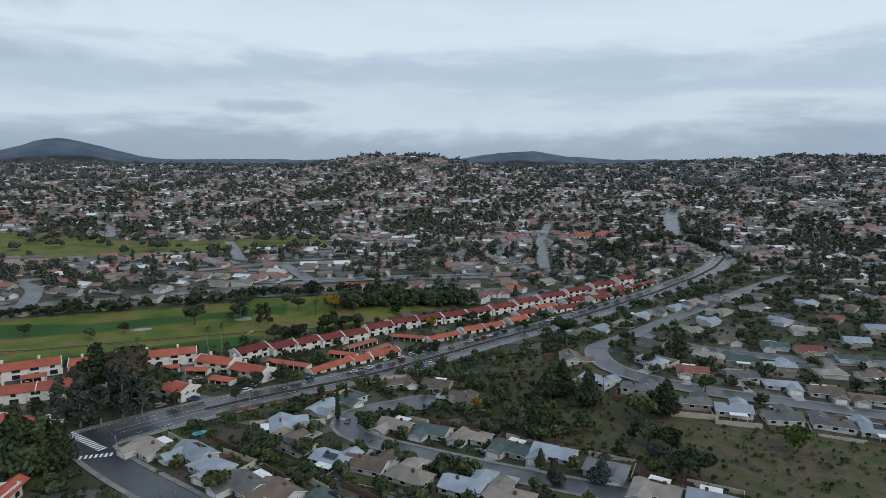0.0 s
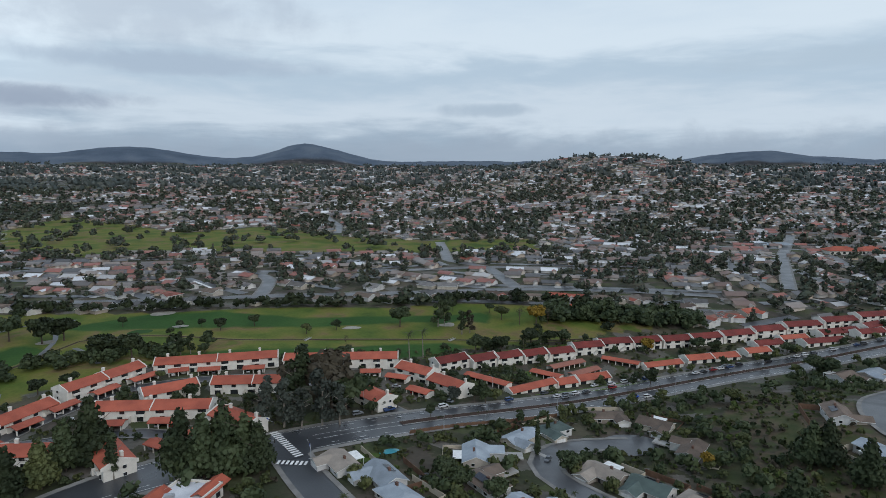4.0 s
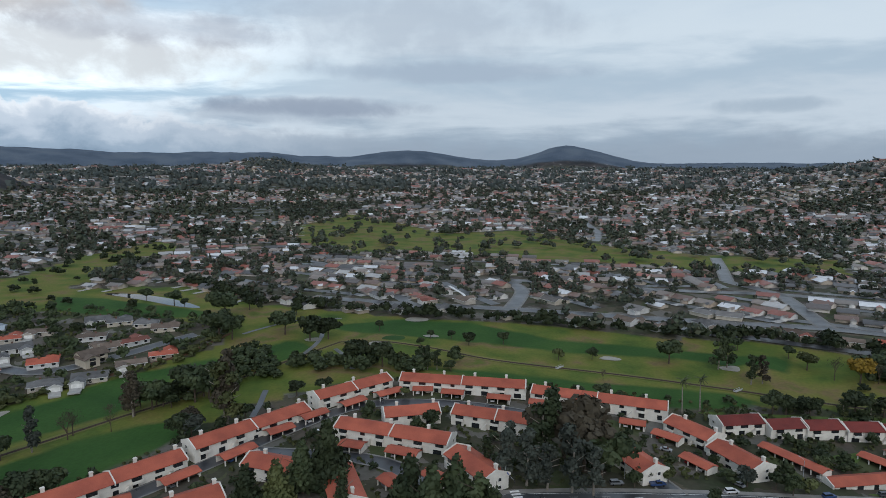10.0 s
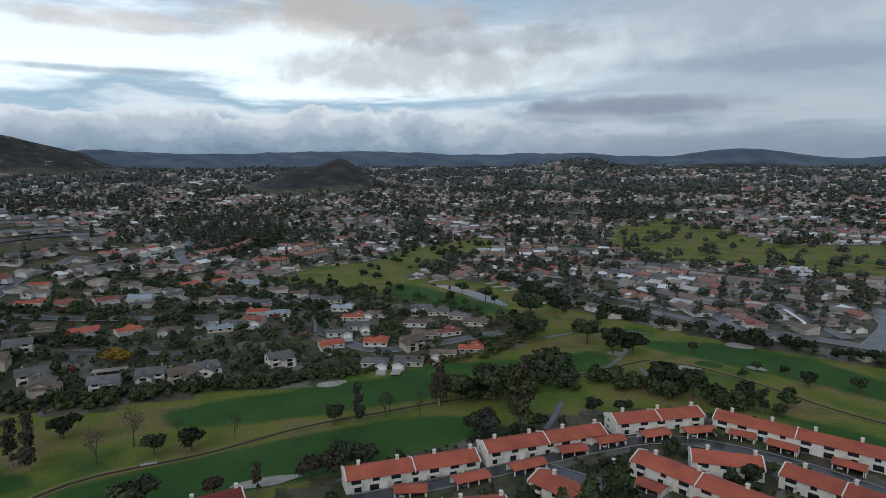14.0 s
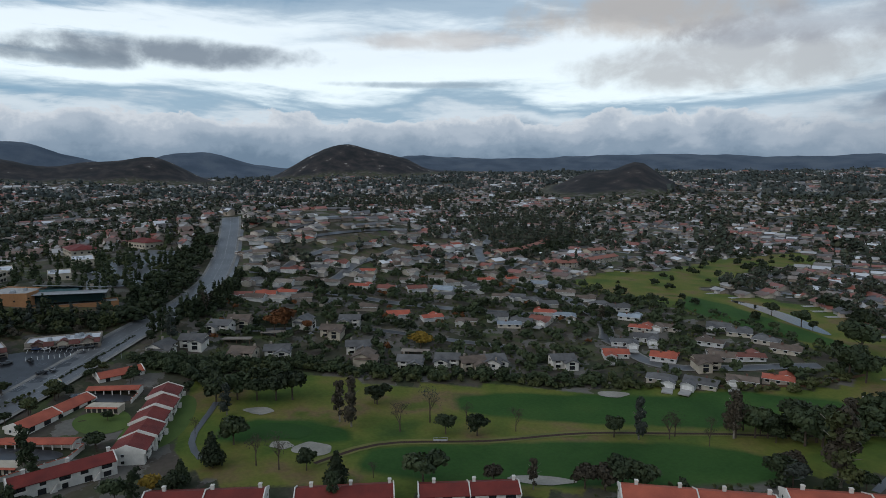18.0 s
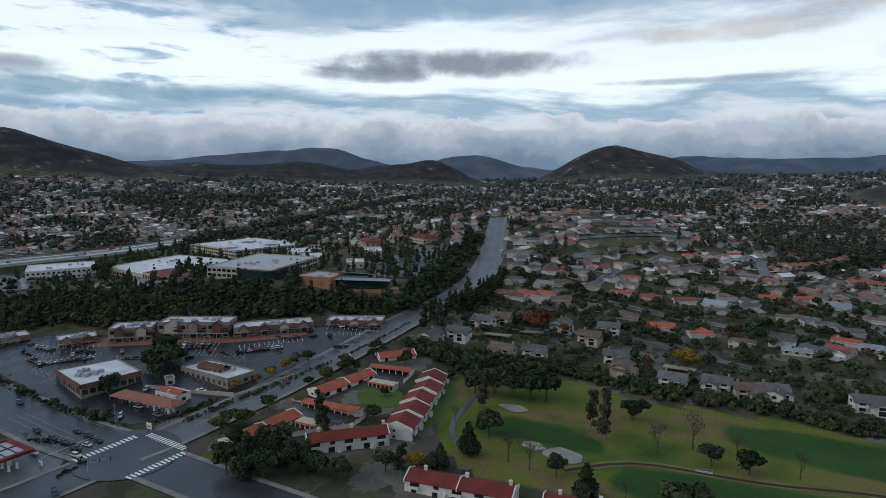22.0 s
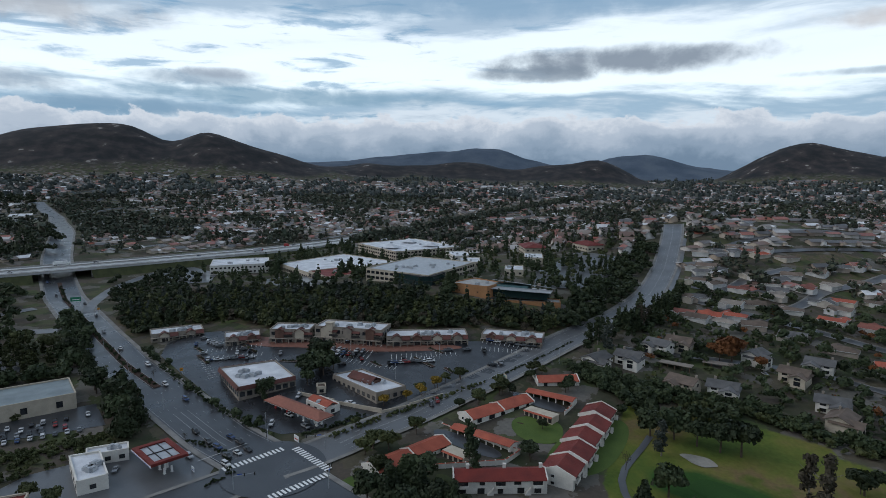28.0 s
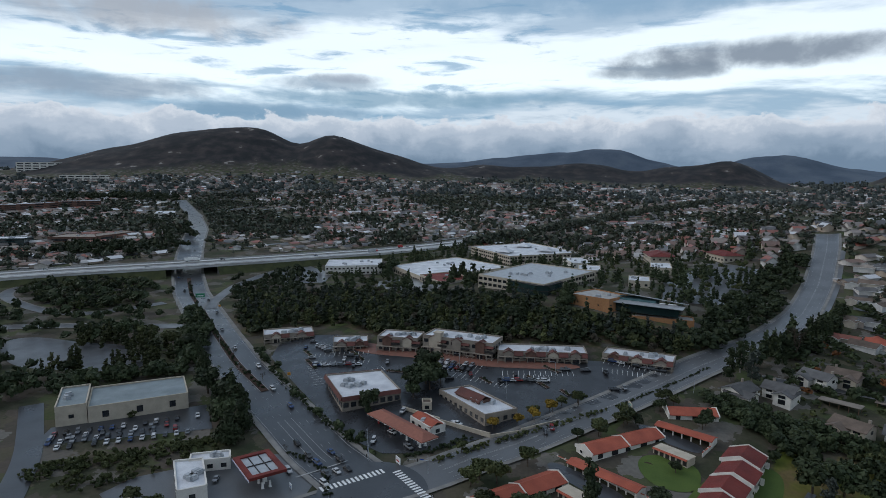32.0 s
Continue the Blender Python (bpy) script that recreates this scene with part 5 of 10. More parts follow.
def palm_kind(s):
    r = random.Random(s)
    vs, fs = [], []
    for i in range(22):
        a, up = r.uniform(0, 6.283), r.uniform(-0.2, 1.0)
        p = np.array((0, 0, 9.0))
        w = np.array((-math.sin(a), math.cos(a), 0)) * 0.28
        base = len(vs)
        for k in range(5):
            vs += [tuple(p - w * (1 - k / 5.5)), tuple(p + w * (1 - k / 5.5))]
            p = p + np.array((math.cos(a) * 0.5, math.sin(a) * 0.5, 0.5 * up - 0.14 * k))
        fs += [(base + 2 * k, base + 2 * k + 1, base + 2 * k + 3, base + 2 * k + 2) for k in range(4)]
    me = bpy.data.meshes.new("crown")
    me.from_pydata(vs, [], fs)
    return trunk_mesh(9.1, 0.2, 0, 150 + s), me, "bark_pale"


tree_kind("palm", 2, palm_kind)
CROWNS = {}
TREE_WORDS = {"oak": "broad evergreen tree with a rounded crown", "tall": "tall slender eucalyptus with loose clumps", "pine": "dark conifer with layered branches", "cypress": "narrow dark column cypress",
              "small": "small rounded street tree", "shrub": "low dense garden shrub", "thin": "sparse winter tree with few leaves", "palm": "palm with a tuft of long fronds"}


# the two flat-roofed buildings in the car park, where no tree stands
KEEP_CLEAR = [[(-305, -121), (-277, -90), (-304, -69), (-328, -97)], [(-318, -59), (-296, -23), (-310, -12), (-331, -46)]]


def tree(x, y, kind="oak", size=1.0, leaf="leaf_dark", seed=None, label=""):
    if any(bool(inside(p, x, y)) for p in KEEP_CLEAR):
        return None
    r = random.Random(seed if seed is not None else int(x * 13 + y * 7))
    v = r.randrange(len(TREE_KINDS[kind]))
    trunk, crown, bark = TREE_KINDS[kind][v]
    key = (kind, v, leaf)
    if key not in CROWNS:
        CROWNS[key] = crown.copy()
        CROWNS[key].materials.clear()
        CROWNS[key].materials.append(MATS[leaf])
    if not trunk.materials:
        trunk.materials.append(MATS[bark])
    name = {"shrub": "shrub", "palm": "palm_tree", "cypress": "cypress_tree", "pine": "pine_tree"}.get(kind, "tree")
    th = thing(name, pose(x, y, ground_at(x, y), 0, 0, r.uniform(0, 360)) @ Matrix.Diagonal((size * r.uniform(0.9, 1.1), size * r.uniform(0.9, 1.1), size * r.uniform(0.92, 1.08), 1)),
               label or TREE_WORDS[kind], "shrub" if kind == "shrub" else "tree", "shrubs" if kind == "shrub" else "trees")
    part("trunk", trunk, None, th)
    part("crown", CROWNS[key], None, th)
    return th

# ---------------------------------------------------------------- ranch houses
HOUSE_MESHES = {}


def house_meshes(v):
    """Meshes of one house plan: body, wing, roofs, garage door, chimney."""
    if v in HOUSE_MESHES:
        return HOUSE_MESHES[v]
    r = random.Random(1000 + v)
    w, d = r.uniform(13.5, 17.5), r.uniform(8.5, 10.0)
    hw, hd, eave = w / 2, d / 2, 2.7
    ridge = eave + (hd + 0.6) * r.choice((0.3, 0.36, 0.42))
    gx, gw, gl = (hw - 3.6) * r.choice((-1, 1)), 3.4, r.uniform(4.0, 6.5)
    front = -hd - gl
    gr = eave + (gw + 0.6) * 0.36
    style = v % 3

    def done(bm, name):
        me = bpy.data.meshes.new(name)
        bm.to_mesh(me), bm.free()
        return me

    body = gable_walls(bmesh.new(), -hw, hw, -hd, hd, -1.5, eave, ridge - 0.25) if style else prism(bmesh.new(), [(-hw, -hd), (hw, -hd), (hw, hd), (-hw, hd)], -1.5, eave)
    roof = gable(bmesh.new(), -hw - 0.5, hw + 0.5, -hd - 0.7, hd + 0.7, eave - 0.1, ridge) if style else hip(bmesh.new(), -hw - 0.6, hw + 0.6, -hd - 0.7, hd + 0.7, eave - 0.05, ridge, hd + 0.4)
    wing = gable_walls(bmesh.new(), front, -hd + 0.1, -gw, gw, -1.5, eave, gr - 0.2)
    wroof = gable(bmesh.new(), front - 0.5, -hd + 2.6, -gw - 0.5, gw + 0.5, eave - 0.1, gr + 0.02)
    for bm in (wing, wroof):
        # laid along x; turn it to run along y in front of the house
        for q in bm.verts:
            q.co = Vector((gx - q.co.y, q.co.x, q.co.z))
    door = boxes((gx - 2.4, gx + 2.4, front - 0.06, front + 0.02, 0, 2.15))
    for k in range(4):
        box(door, gx - 2.35, gx + 2.35, front - 0.1, front - 0.05, 0.08 + k * 0.53, 0.5 + k * 0.53)
    ch = boxes((-gx * 0.5 - 0.5, -gx * 0.5 + 0.5, 0.4, 1.2, 2, ridge + 0.9), (-gx * 0.5 - 0.6, -gx * 0.5 + 0.6, 0.3, 1.3, ridge + 0.6, ridge + 0.75))
    entry = boxes((-gx * 0.1 - 0.55, -gx * 0.1 + 0.55, -hd - 0.07, -hd + 0.02, 0, 2.1), (-gx * 0.1 - 0.7, -gx * 0.1 + 0.7, -hd - 0.05, -hd + 0.02, 2.1, 2.25))
    drive = boxes((gx - 2.8, gx + 2.8, front - 8.0, front - 0.2, -0.6, 0.08))
    HOUSE_MESHES[v] = dict(wall=done(body, "wall"), roof=done(roof, "roof"), garage=done(wing, "garage"), garage_roof=done(wroof, "garage_roof"), garage_door=done(door, "garage_door"),
                           chimney=done(ch, "chimney"), front_door=done(entry, "front_door"), driveway=done(drive, "driveway"), dims=(hw, hd, gx, front))
    return HOUSE_MESHES[v]


def with_material(me, mat):
    key = (me.name, mat)
    if key not in TINTED:
        TINTED[key] = me.copy()
        TINTED[key].materials.append(MATS[mat])
        if me.name.startswith(("roof", "garage_roof")):
            # pale fascia boards along the eaves and verges
            TINTED[key].materials.append(MATS["paint_white"])
            for f in TINTED[key].polygons:
                if abs(f.normal.z) < 0.25:
                    f.material_index = 1
    return TINTED[key]


TINTED = {}
ROOF_WORDS = {"shingle_grey": "grey shingle", "shingle_blue": "pale blue-grey", "shingle_brown": "brown shingle", "shingle_tan": "tan shingle", "shingle_green": "dark green-grey", "roof_mixed": "weathered shingle", "terracotta_tile": "orange tile"}


def house(x, y, yaw, roof="roof_mixed", v=0, full=True, scale=1.0, group="ranch houses", walls="stucco_house"):
    """A single-storey house whose front looks along local -y."""
    h = house_meshes(v % 9)
    z = max(ground_at(x, y), (ground_at(x + 7, y) + ground_at(x - 7, y) + ground_at(x, y + 7) + ground_at(x, y - 7)) / 4)
    th = thing("house", pose(x, y, z + 0.15, 0, 0, yaw) @ Matrix.Diagonal((scale, scale, scale, 1)), f"single-storey stucco house with a {ROOF_WORDS[roof]} roof", "house", group)
    part("wall", with_material(h["wall"], walls), None, th)
    top = part("roof", with_material(h["roof"], roof), None, th)
    gar = part("garage", with_material(h["garage"], walls), None, th)
    part("garage_roof", with_material(h["garage_roof"], roof), None, th)
    if full:
        part("garage_door", with_material(h["garage_door"], "paint_white"), None, gar)
        part("driveway", with_material(h["driveway"], "concrete"), None, th)
        part("chimney", with_material(h["chimney"], "brick_brown"), None, top)
        part("front_door", with_material(h["front_door"], "dark_trim"), None, th)
        hw, hd, gx, front = h["dims"]
        for sx in (-0.7, 0.0, 0.7):
            wx = sx * hw
            if abs(wx - gx) > 4.4:
                window(th, wx, -hd - 0.01, 1.5, 1.8, 1.2)
            window(th, wx, hd + 0.01, 1.5, 1.9, 1.3, 180)
        window(th, hw + 0.01, 1.2, 1.5, 1.3, 1.1, 90)
        window(th, -hw - 0.01, 1.2, 1.5, 1.3, 1.1, -90)
    return th


ROOF_WORDS.update(shingle_slate="dark slate-grey", shingle_red="dull red")
M("shingle_red", (0.22, 0.085, 0.065), (0.16, 0.065, 0.05), 0.25, (0.6, 0.9), 0.4, 9, vary=0.18)
GARDEN_STREETS = [SIDE_STREET, LOOP_STREET, EAST_STREET, EAST_BRANCH, PARKWAY]


def to_street(x, y):
    """The turn with which a house at this place fronts the nearest street."""
    best = (1e9, 0, 0)
    for line in GARDEN_STREETS:
        for (ax, ay), (bx, by) in zip(line, line[1:]):
            t = min(1, max(0, ((x - ax) * (bx - ax) + (y - ay) * (by - ay)) / ((bx - ax) ** 2 + (by - ay) ** 2)))
            qx, qy = ax + t * (bx - ax), ay + t * (by - ay)
            d = math.hypot(x - qx, y - qy) * (1.6 if line is PARKWAY else 1.0)
            best = min(best, (d, qx - x, qy - y))
    return math.degrees(math.atan2(best[1], -best[2])), best[0]


def garden_house(x, y, rf, i, full, group):
    """A ranch house with the patio cover, solar panels or yard wall that its garden side shows."""
    turn, _ = to_street(x, y)
    th = house(x, y, turn + random.Random(i).uniform(-5, 5), rf, i * 5 + 2, full, 0.92, group)
    hw, hd, gx, front = house_meshes((i * 5 + 2) % 9)["dims"]
    if i % 3 == 0:
        bm = boxes((-hw * 0.6, hw * 0.35, hd + 0.3, hd + 4.2, 2.45, 2.6))
        for k in (-hw * 0.55, -hw * 0.1, hw * 0.3):
            box(bm, k - 0.08, k + 0.08, hd + 3.9, hd + 4.06, -0.6, 2.45)
        part("patio_cover", bm, "paint_white", th, "white flat patio cover on posts")
    if i % 4 == 1 and full:
        slope = 0.36
        bm = bmesh.new()
        for k in range(4):
            y0, y1 = 0.8, 3.4
            e = 2.6 + (hd + 0.7) * 0.42 + 0.12
            extrude_x(bm, [(y0, e - y0 * slope), (y1, e - y1 * slope), (y1, e + 0.08 - y1 * slope), (y0, e + 0.08 - y0 * slope)], -3.2 + k * 1.5, -1.8 + k * 1.5)
        part("solar_panel", bm, "solar_panel", th, "dark solar panels on the roof")
    if full:
        part("yard_wall", boxes((-hw - 1.6, hw + 1.6, hd + 8.4, hd + 8.6, -1.0, 1.5), (hw + 1.4, hw + 1.6, 0, hd + 8.4, -1.0, 1.5)), "wood_fence" if i % 2 else "stucco_cream", th)
    PLACED.append((x, y))
    return th


PLACED = []
HOUSES = [
    (18, 236, "shingle_tan"), (32, 224, "shingle_blue"), (35, 210, "shingle_blue"), (42, 192, "shingle_slate"), (50, 182, "shingle_brown"), (65, 217, "shingle_brown"), (67, 238, "shingle_blue"),
    (90, 256, "shingle_blue"), (108, 266, "shingle_green"), (74, 199, "shingle_blue"), (83, 190, "shingle_brown"), (92, 175, "shingle_tan"), (111, 223, "shingle_tan"), (122, 211, "shingle_green"),
    (141, 281, "shingle_brown"), (156, 266, "shingle_brown"), (154, 236, "shingle_brown"), (133, 198, "shingle_tan"), (138, 179, "shingle_green"), (148, 166, "shingle_blue"), (153, 145, "shingle_grey"),
    (154, 124, "shingle_tan"), (104, 160, "shingle_blue"), (112, 146, "shingle_tan"), (162, 110, "shingle_blue"), (62, 168, "shingle_green"),
]
for i, (x, y, rf) in enumerate(HOUSES):
    garden_house(x, y, rf, i, True, "ranch houses")
for i, (x, y, rf) in enumerate([
    (232, 151, "shingle_blue"), (244, 137, "shingle_slate"), (258, 124, "shingle_slate"), (268, 112, "shingle_blue"), (222, 164, "shingle_slate"), (213, 185, "shingle_slate"), (205, 202, "shingle_blue"),
    (217, 233, "shingle_brown"), (244, 204, "shingle_blue"), (253, 187, "shingle_red"), (274, 175, "shingle_slate"), (284, 161, "shingle_blue"), (296, 147, "shingle_brown"), (306, 133, "shingle_brown"),
]):
    garden_house(x, y, rf, i + 30, True, "ranch houses on the slope")
for i, (x, y, rf) in enumerate([
    (289, 204, "shingle_tan"), (301, 194, "shingle_green"), (314, 180, "shingle_blue"), (328, 161, "shingle_tan"), (343, 148, "shingle_brown"), (279, 233, "shingle_slate"), (334, 225, "shingle_brown"),
    (348, 203, "shingle_green"), (357, 188, "shingle_red"), (363, 167, "shingle_green"), (285, 299, "shingle_brown"), (304, 300, "shingle_blue"), (325, 299, "shingle_tan"), (350, 305, "shingle_blue"),
    (368, 306, "shingle_slate"), (387, 303, "shingle_blue"), (336, 250, "shingle_tan"), (366, 259, "shingle_blue"), (397, 271, "shingle_tan"), (406, 304, "shingle_tan"), (432, 304, "shingle_slate"),
    (402, 230, "shingle_blue"), (394, 212, "shingle_tan"), (462, 246, "shingle_blue"), (474, 223, "shingle_brown"), (434, 188, "shingle_blue"), (396, 182, "shingle_blue"), (436, 214, "shingle_red"),
    (426, 263, "shingle_brown"), (439, 290, "shingle_tan"), (460, 280, "shingle_brown"), (495, 247, "shingle_tan"), (531, 237, "shingle_slate"),
]):
    garden_house(x, y, rf, i + 50, False, "ranch houses on the slope")


# houses on the rise beyond the course: place and roof
for i, (x, y, rf) in enumerate([
    (-494, 129, "shingle_red"), (-493, 147, "terracotta_tile"), (-498, 163, "terracotta_tile"), (-482, 173, "shingle_brown"), (-469, 194, "shingle_slate"), (-449, 217, "shingle_brown"),
    (-427, 235, "terracotta_tile"), (-414, 257, "terracotta_tile"), (-399, 279, "shingle_brown"), (-508, 227, "terracotta_tile"), (-497, 248, "shingle_red"), (-523, 204, "shingle_brown"),
    (-529, 181, "shingle_brown"), (-535, 144, "shingle_slate"), (-533, 134, "shingle_brown"), (-492, 273, "shingle_red"), (-483, 296, "shingle_blue"), (-480, 317, "shingle_slate"),
    (-553, 246, "terracotta_tile"), (-606, 222, "shingle_brown"), (-582, 201, "shingle_brown"), (-566, 204, "shingle_slate"), (-533, 239, "shingle_brown"), (-601, 153, "shingle_slate"),
    (-617, 157, "shingle_brown"), (-579, 145, "shingle_brown"), (-672, 185, "shingle_brown"), (-661, 197, "shingle_red"), (-667, 212, "shingle_brown"), (-655, 171, "shingle_slate"),
    (-617, 244, "shingle_brown"), (-635, 265, "shingle_slate"), (-644, 281, "terracotta_tile"), (-670, 315, "shingle_brown"), (-686, 339, "shingle_brown"), (-718, 374, "terracotta_tile"),
    (-761, 411, "terracotta_tile"), (-591, 283, "shingle_brown"), (-599, 296, "shingle_brown"), (-612, 312, "shingle_slate"), (-647, 362, "shingle_brown"), (-656, 382, "terracotta_tile"),
    (-560, 334, "shingle_brown"), (-524, 305, "shingle_brown"), (-573, 360, "shingle_brown"), (-382, 305, "shingle_blue"), (-382, 332, "shingle_red"), (-385, 354, "shingle_blue"),
    (-417, 359, "shingle_slate"), (-446, 346, "shingle_slate"), (-480, 323, "shingle_slate"), (-486, 296, "shingle_blue"), (-508, 348, "terracotta_tile"), (-465, 392, "shingle_slate"),
    (-446, 395, "shingle_brown"), (-515, 391, "shingle_brown"), (-525, 413, "shingle_brown"), (-483, 391, "shingle_blue"), (-421, 399, "shingle_brown"), (-401, 398, "shingle_slate"),
    (-386, 405, "shingle_slate"), (-361, 396, "shingle_blue"), (-336, 385, "terracotta_tile"), (-328, 403, "shingle_brown"), (-317, 374, "shingle_slate"), (-317, 356, "shingle_slate"),
    (-283, 359, "terracotta_tile"), (-303, 338, "terracotta_tile"), (-257, 334, "shingle_slate"), (-241, 347, "shingle_slate"), (-233, 368, "shingle_brown"), (-224, 384, "terracotta_tile"),
    (-258, 401, "shingle_red"), (-266, 388, "shingle_brown"), (-290, 403, "shingle_brown"), (-313, 434, "shingle_slate"), (-296, 435, "shingle_slate"), (-275, 435, "shingle_slate"),
    (-256, 430, "shingle_brown"),
]):
    r = random.Random(i * 3 + 1)
    t = math.degrees(math.atan2(y - 90, x)) + 90 + r.uniform(-22, 22) + (180 if r.random() < 0.6 else 0)
    house(x, y, t + 180, rf, i * 4 + 1, x > -395, 1.0, "houses on the rise")
    PLACED.append((x, y))

HILL_STREETS = [HILL_ROAD, UPPER_STREET, HILL_LANE, HILL_COURT, MID_STREET, COURT_ROAD, RIDGE_ROAD]


def hillside_house(x, y, rf, i):
    """A house on the rise, its ridge along the nearest street."""
    line = min(HILL_STREETS, key=lambda l: float(from_line(l, x, y)))
    house(x, y, heading(line, x, y) + (180 if i % 3 else 0), rf, i * 4 + 1, False, 1.0, "houses on the rise")
    PLACED.append((x, y))


for i, (x, y, rf) in enumerate([
    (-485, 138, "shingle_brown"), (-482, 154, "shingle_tan"), (-526, 166, "shingle_tan"), (-572, 159, "shingle_brown"), (-565, 179, "shingle_red"), (-555, 200, "shingle_tan"),
    (-615, 144, "shingle_brown"), (-610, 166, "shingle_slate"), (-601, 190, "shingle_tan"), (-592, 210, "shingle_slate"), (-654, 158, "shingle_tan"), (-657, 183, "shingle_slate"),
    (-653, 206, "terracotta_tile"), (-648, 229, "shingle_brown"), (-579, 226, "shingle_red"), (-588, 247, "shingle_tan"), (-600, 272, "shingle_brown"), (-616, 299, "shingle_brown"),
    (-548, 234, "shingle_slate"), (-556, 272, "shingle_brown"), (-546, 287, "shingle_tan"), (-634, 330, "terracotta_tile"), (-668, 388, "shingle_tan"), (-681, 417, "shingle_brown"),
]):
    hillside_house(x, y, rf, i + 100)
for i, (x, y, rf) in enumerate([
    (-701, 370, "shingle_brown"), (-744, 414, "shingle_slate"), (-982, 555, "terracotta_tile"), (-521, 280, "shingle_brown"), (-508, 313, "shingle_brown"), (-493, 325, "shingle_slate"),
    (-528, 366, "shingle_brown"), (-511, 377, "terracotta_tile"), (-496, 384, "shingle_tan"), (-451, 335, "shingle_brown"), (-432, 356, "shingle_slate"), (-468, 290, "shingle_slate"),
    (-383, 316, "shingle_slate"), (-398, 345, "terracotta_tile"), (-401, 306, "shingle_slate"),
]):
    hillside_house(x, y, rf, i + 124)

# two-storey condominiums with low staggered gables at the edge of the course
for i, (x, y) in enumerate([(-414, 110), (-424, 122), (-377, 75), (-388, 93), (-364, 120), (-365, 139), (-418, 163), (-397, 179), (-416, 196), (-364, 188), (-346, 187), (-333, 212), (-330, 235), (-321, 247), (-316, 259), (-304, 299), (-261, 370), (-320, 260)]):
    r = random.Random(i + 7)
    th = thing("condominium", pose(x, y, ground_at(x, y), 0, 0, facing(x, y, (60, 75, 150, 68)[i % 4] + r.uniform(-8, 8))) @ Matrix.Diagonal((1.15, 1.15, 1.15, 1)), "white two-storey condominium with a weathered grey-brown gable roof", "house", "white condominiums")
    wall, top = ("stucco_white", "stucco_cream", "stucco_white")[i % 3], ("shingle_slate", "shingle_brown", "shingle_slate")[i % 3]
    part("wall", gable_walls(bmesh.new(), -6, 6, -4.4, 4.4, -2, 4.9, 6.6), wall, th)
    part("roof", gable(bmesh.new(), -6.9, 6.9, -5.4, 5.4, 4.6, 6.9), top, th)
    # a lower wing, set back and turned across the main roof
    wing, wr = gable_walls(bmesh.new(), -8.2, 3.0, -3.4, 3.4, -2, 4.1, 5.4), gable(bmesh.new(), -9.0, 3.2, -4.2, 4.2, 3.9, 5.7)
    side = 1 if i % 2 else -1
    for bm in (wing, wr):
        for q in bm.verts:
            q.co = Vector((-q.co.y * 1.0 + side * 3.1, q.co.x, q.co.z))
    part("bay", wing, wall, th)
    part("bay_roof", wr, top, th)
    for wz, wh in ((1.4, 1.9), (3.5, 1.1)):
        window(th, side * 3.1, -8.22, wz, 2.6, wh, 0, "dark_trim")
        window(th, -side * 3.2, -4.42, wz + 0.2, 2.2, wh, 0, "dark_trim")
    part("balcony", boxes((-side * 3.2 - 1.9, -side * 3.2 + 1.9, -5.9, -4.4, 2.5, 2.7), (-side * 3.2 - 1.9, -side * 3.2 + 1.9, -5.9, -5.8, 2.7, 3.6)), wall, th)
    part("chimney", boxes((side * -4.2, side * -4.2 + 1.0, 1.5, 2.3, 4.5, 7.6)), "stucco_taupe", th)
    window(th, 6.02, 0.8, 3.4, 1.6, 1.2, 90, "dark_trim"), window(th, -6.02, 0.8, 3.4, 1.6, 1.2, -90, "dark_trim")
    PLACED.append((x, y))
# long carports with flat roofs among the condominiums
for x, y, t in ((-392, 118, 70), (-352, 222, 62), (-402, 142, 75)):
    th = thing("carport", pose(x, y, ground_at(x, y), 0, 0, t), "long flat-roofed tan carport on posts", "carport", "carports of the condominiums")
    part("roof", boxes((-9, 9, -3, 3, 2.5, 2.8)), "shingle_tan", th)
    for px in (-8, -4, 0, 4, 8):
        part("post", boxes((px - 0.1, px + 0.1, -2.7, -2.5, -0.5, 2.5), (px - 0.1, px + 0.1, 2.5, 2.7, -0.5, 2.5)), "wood_fence", th)
    PLACED.append((x, y))

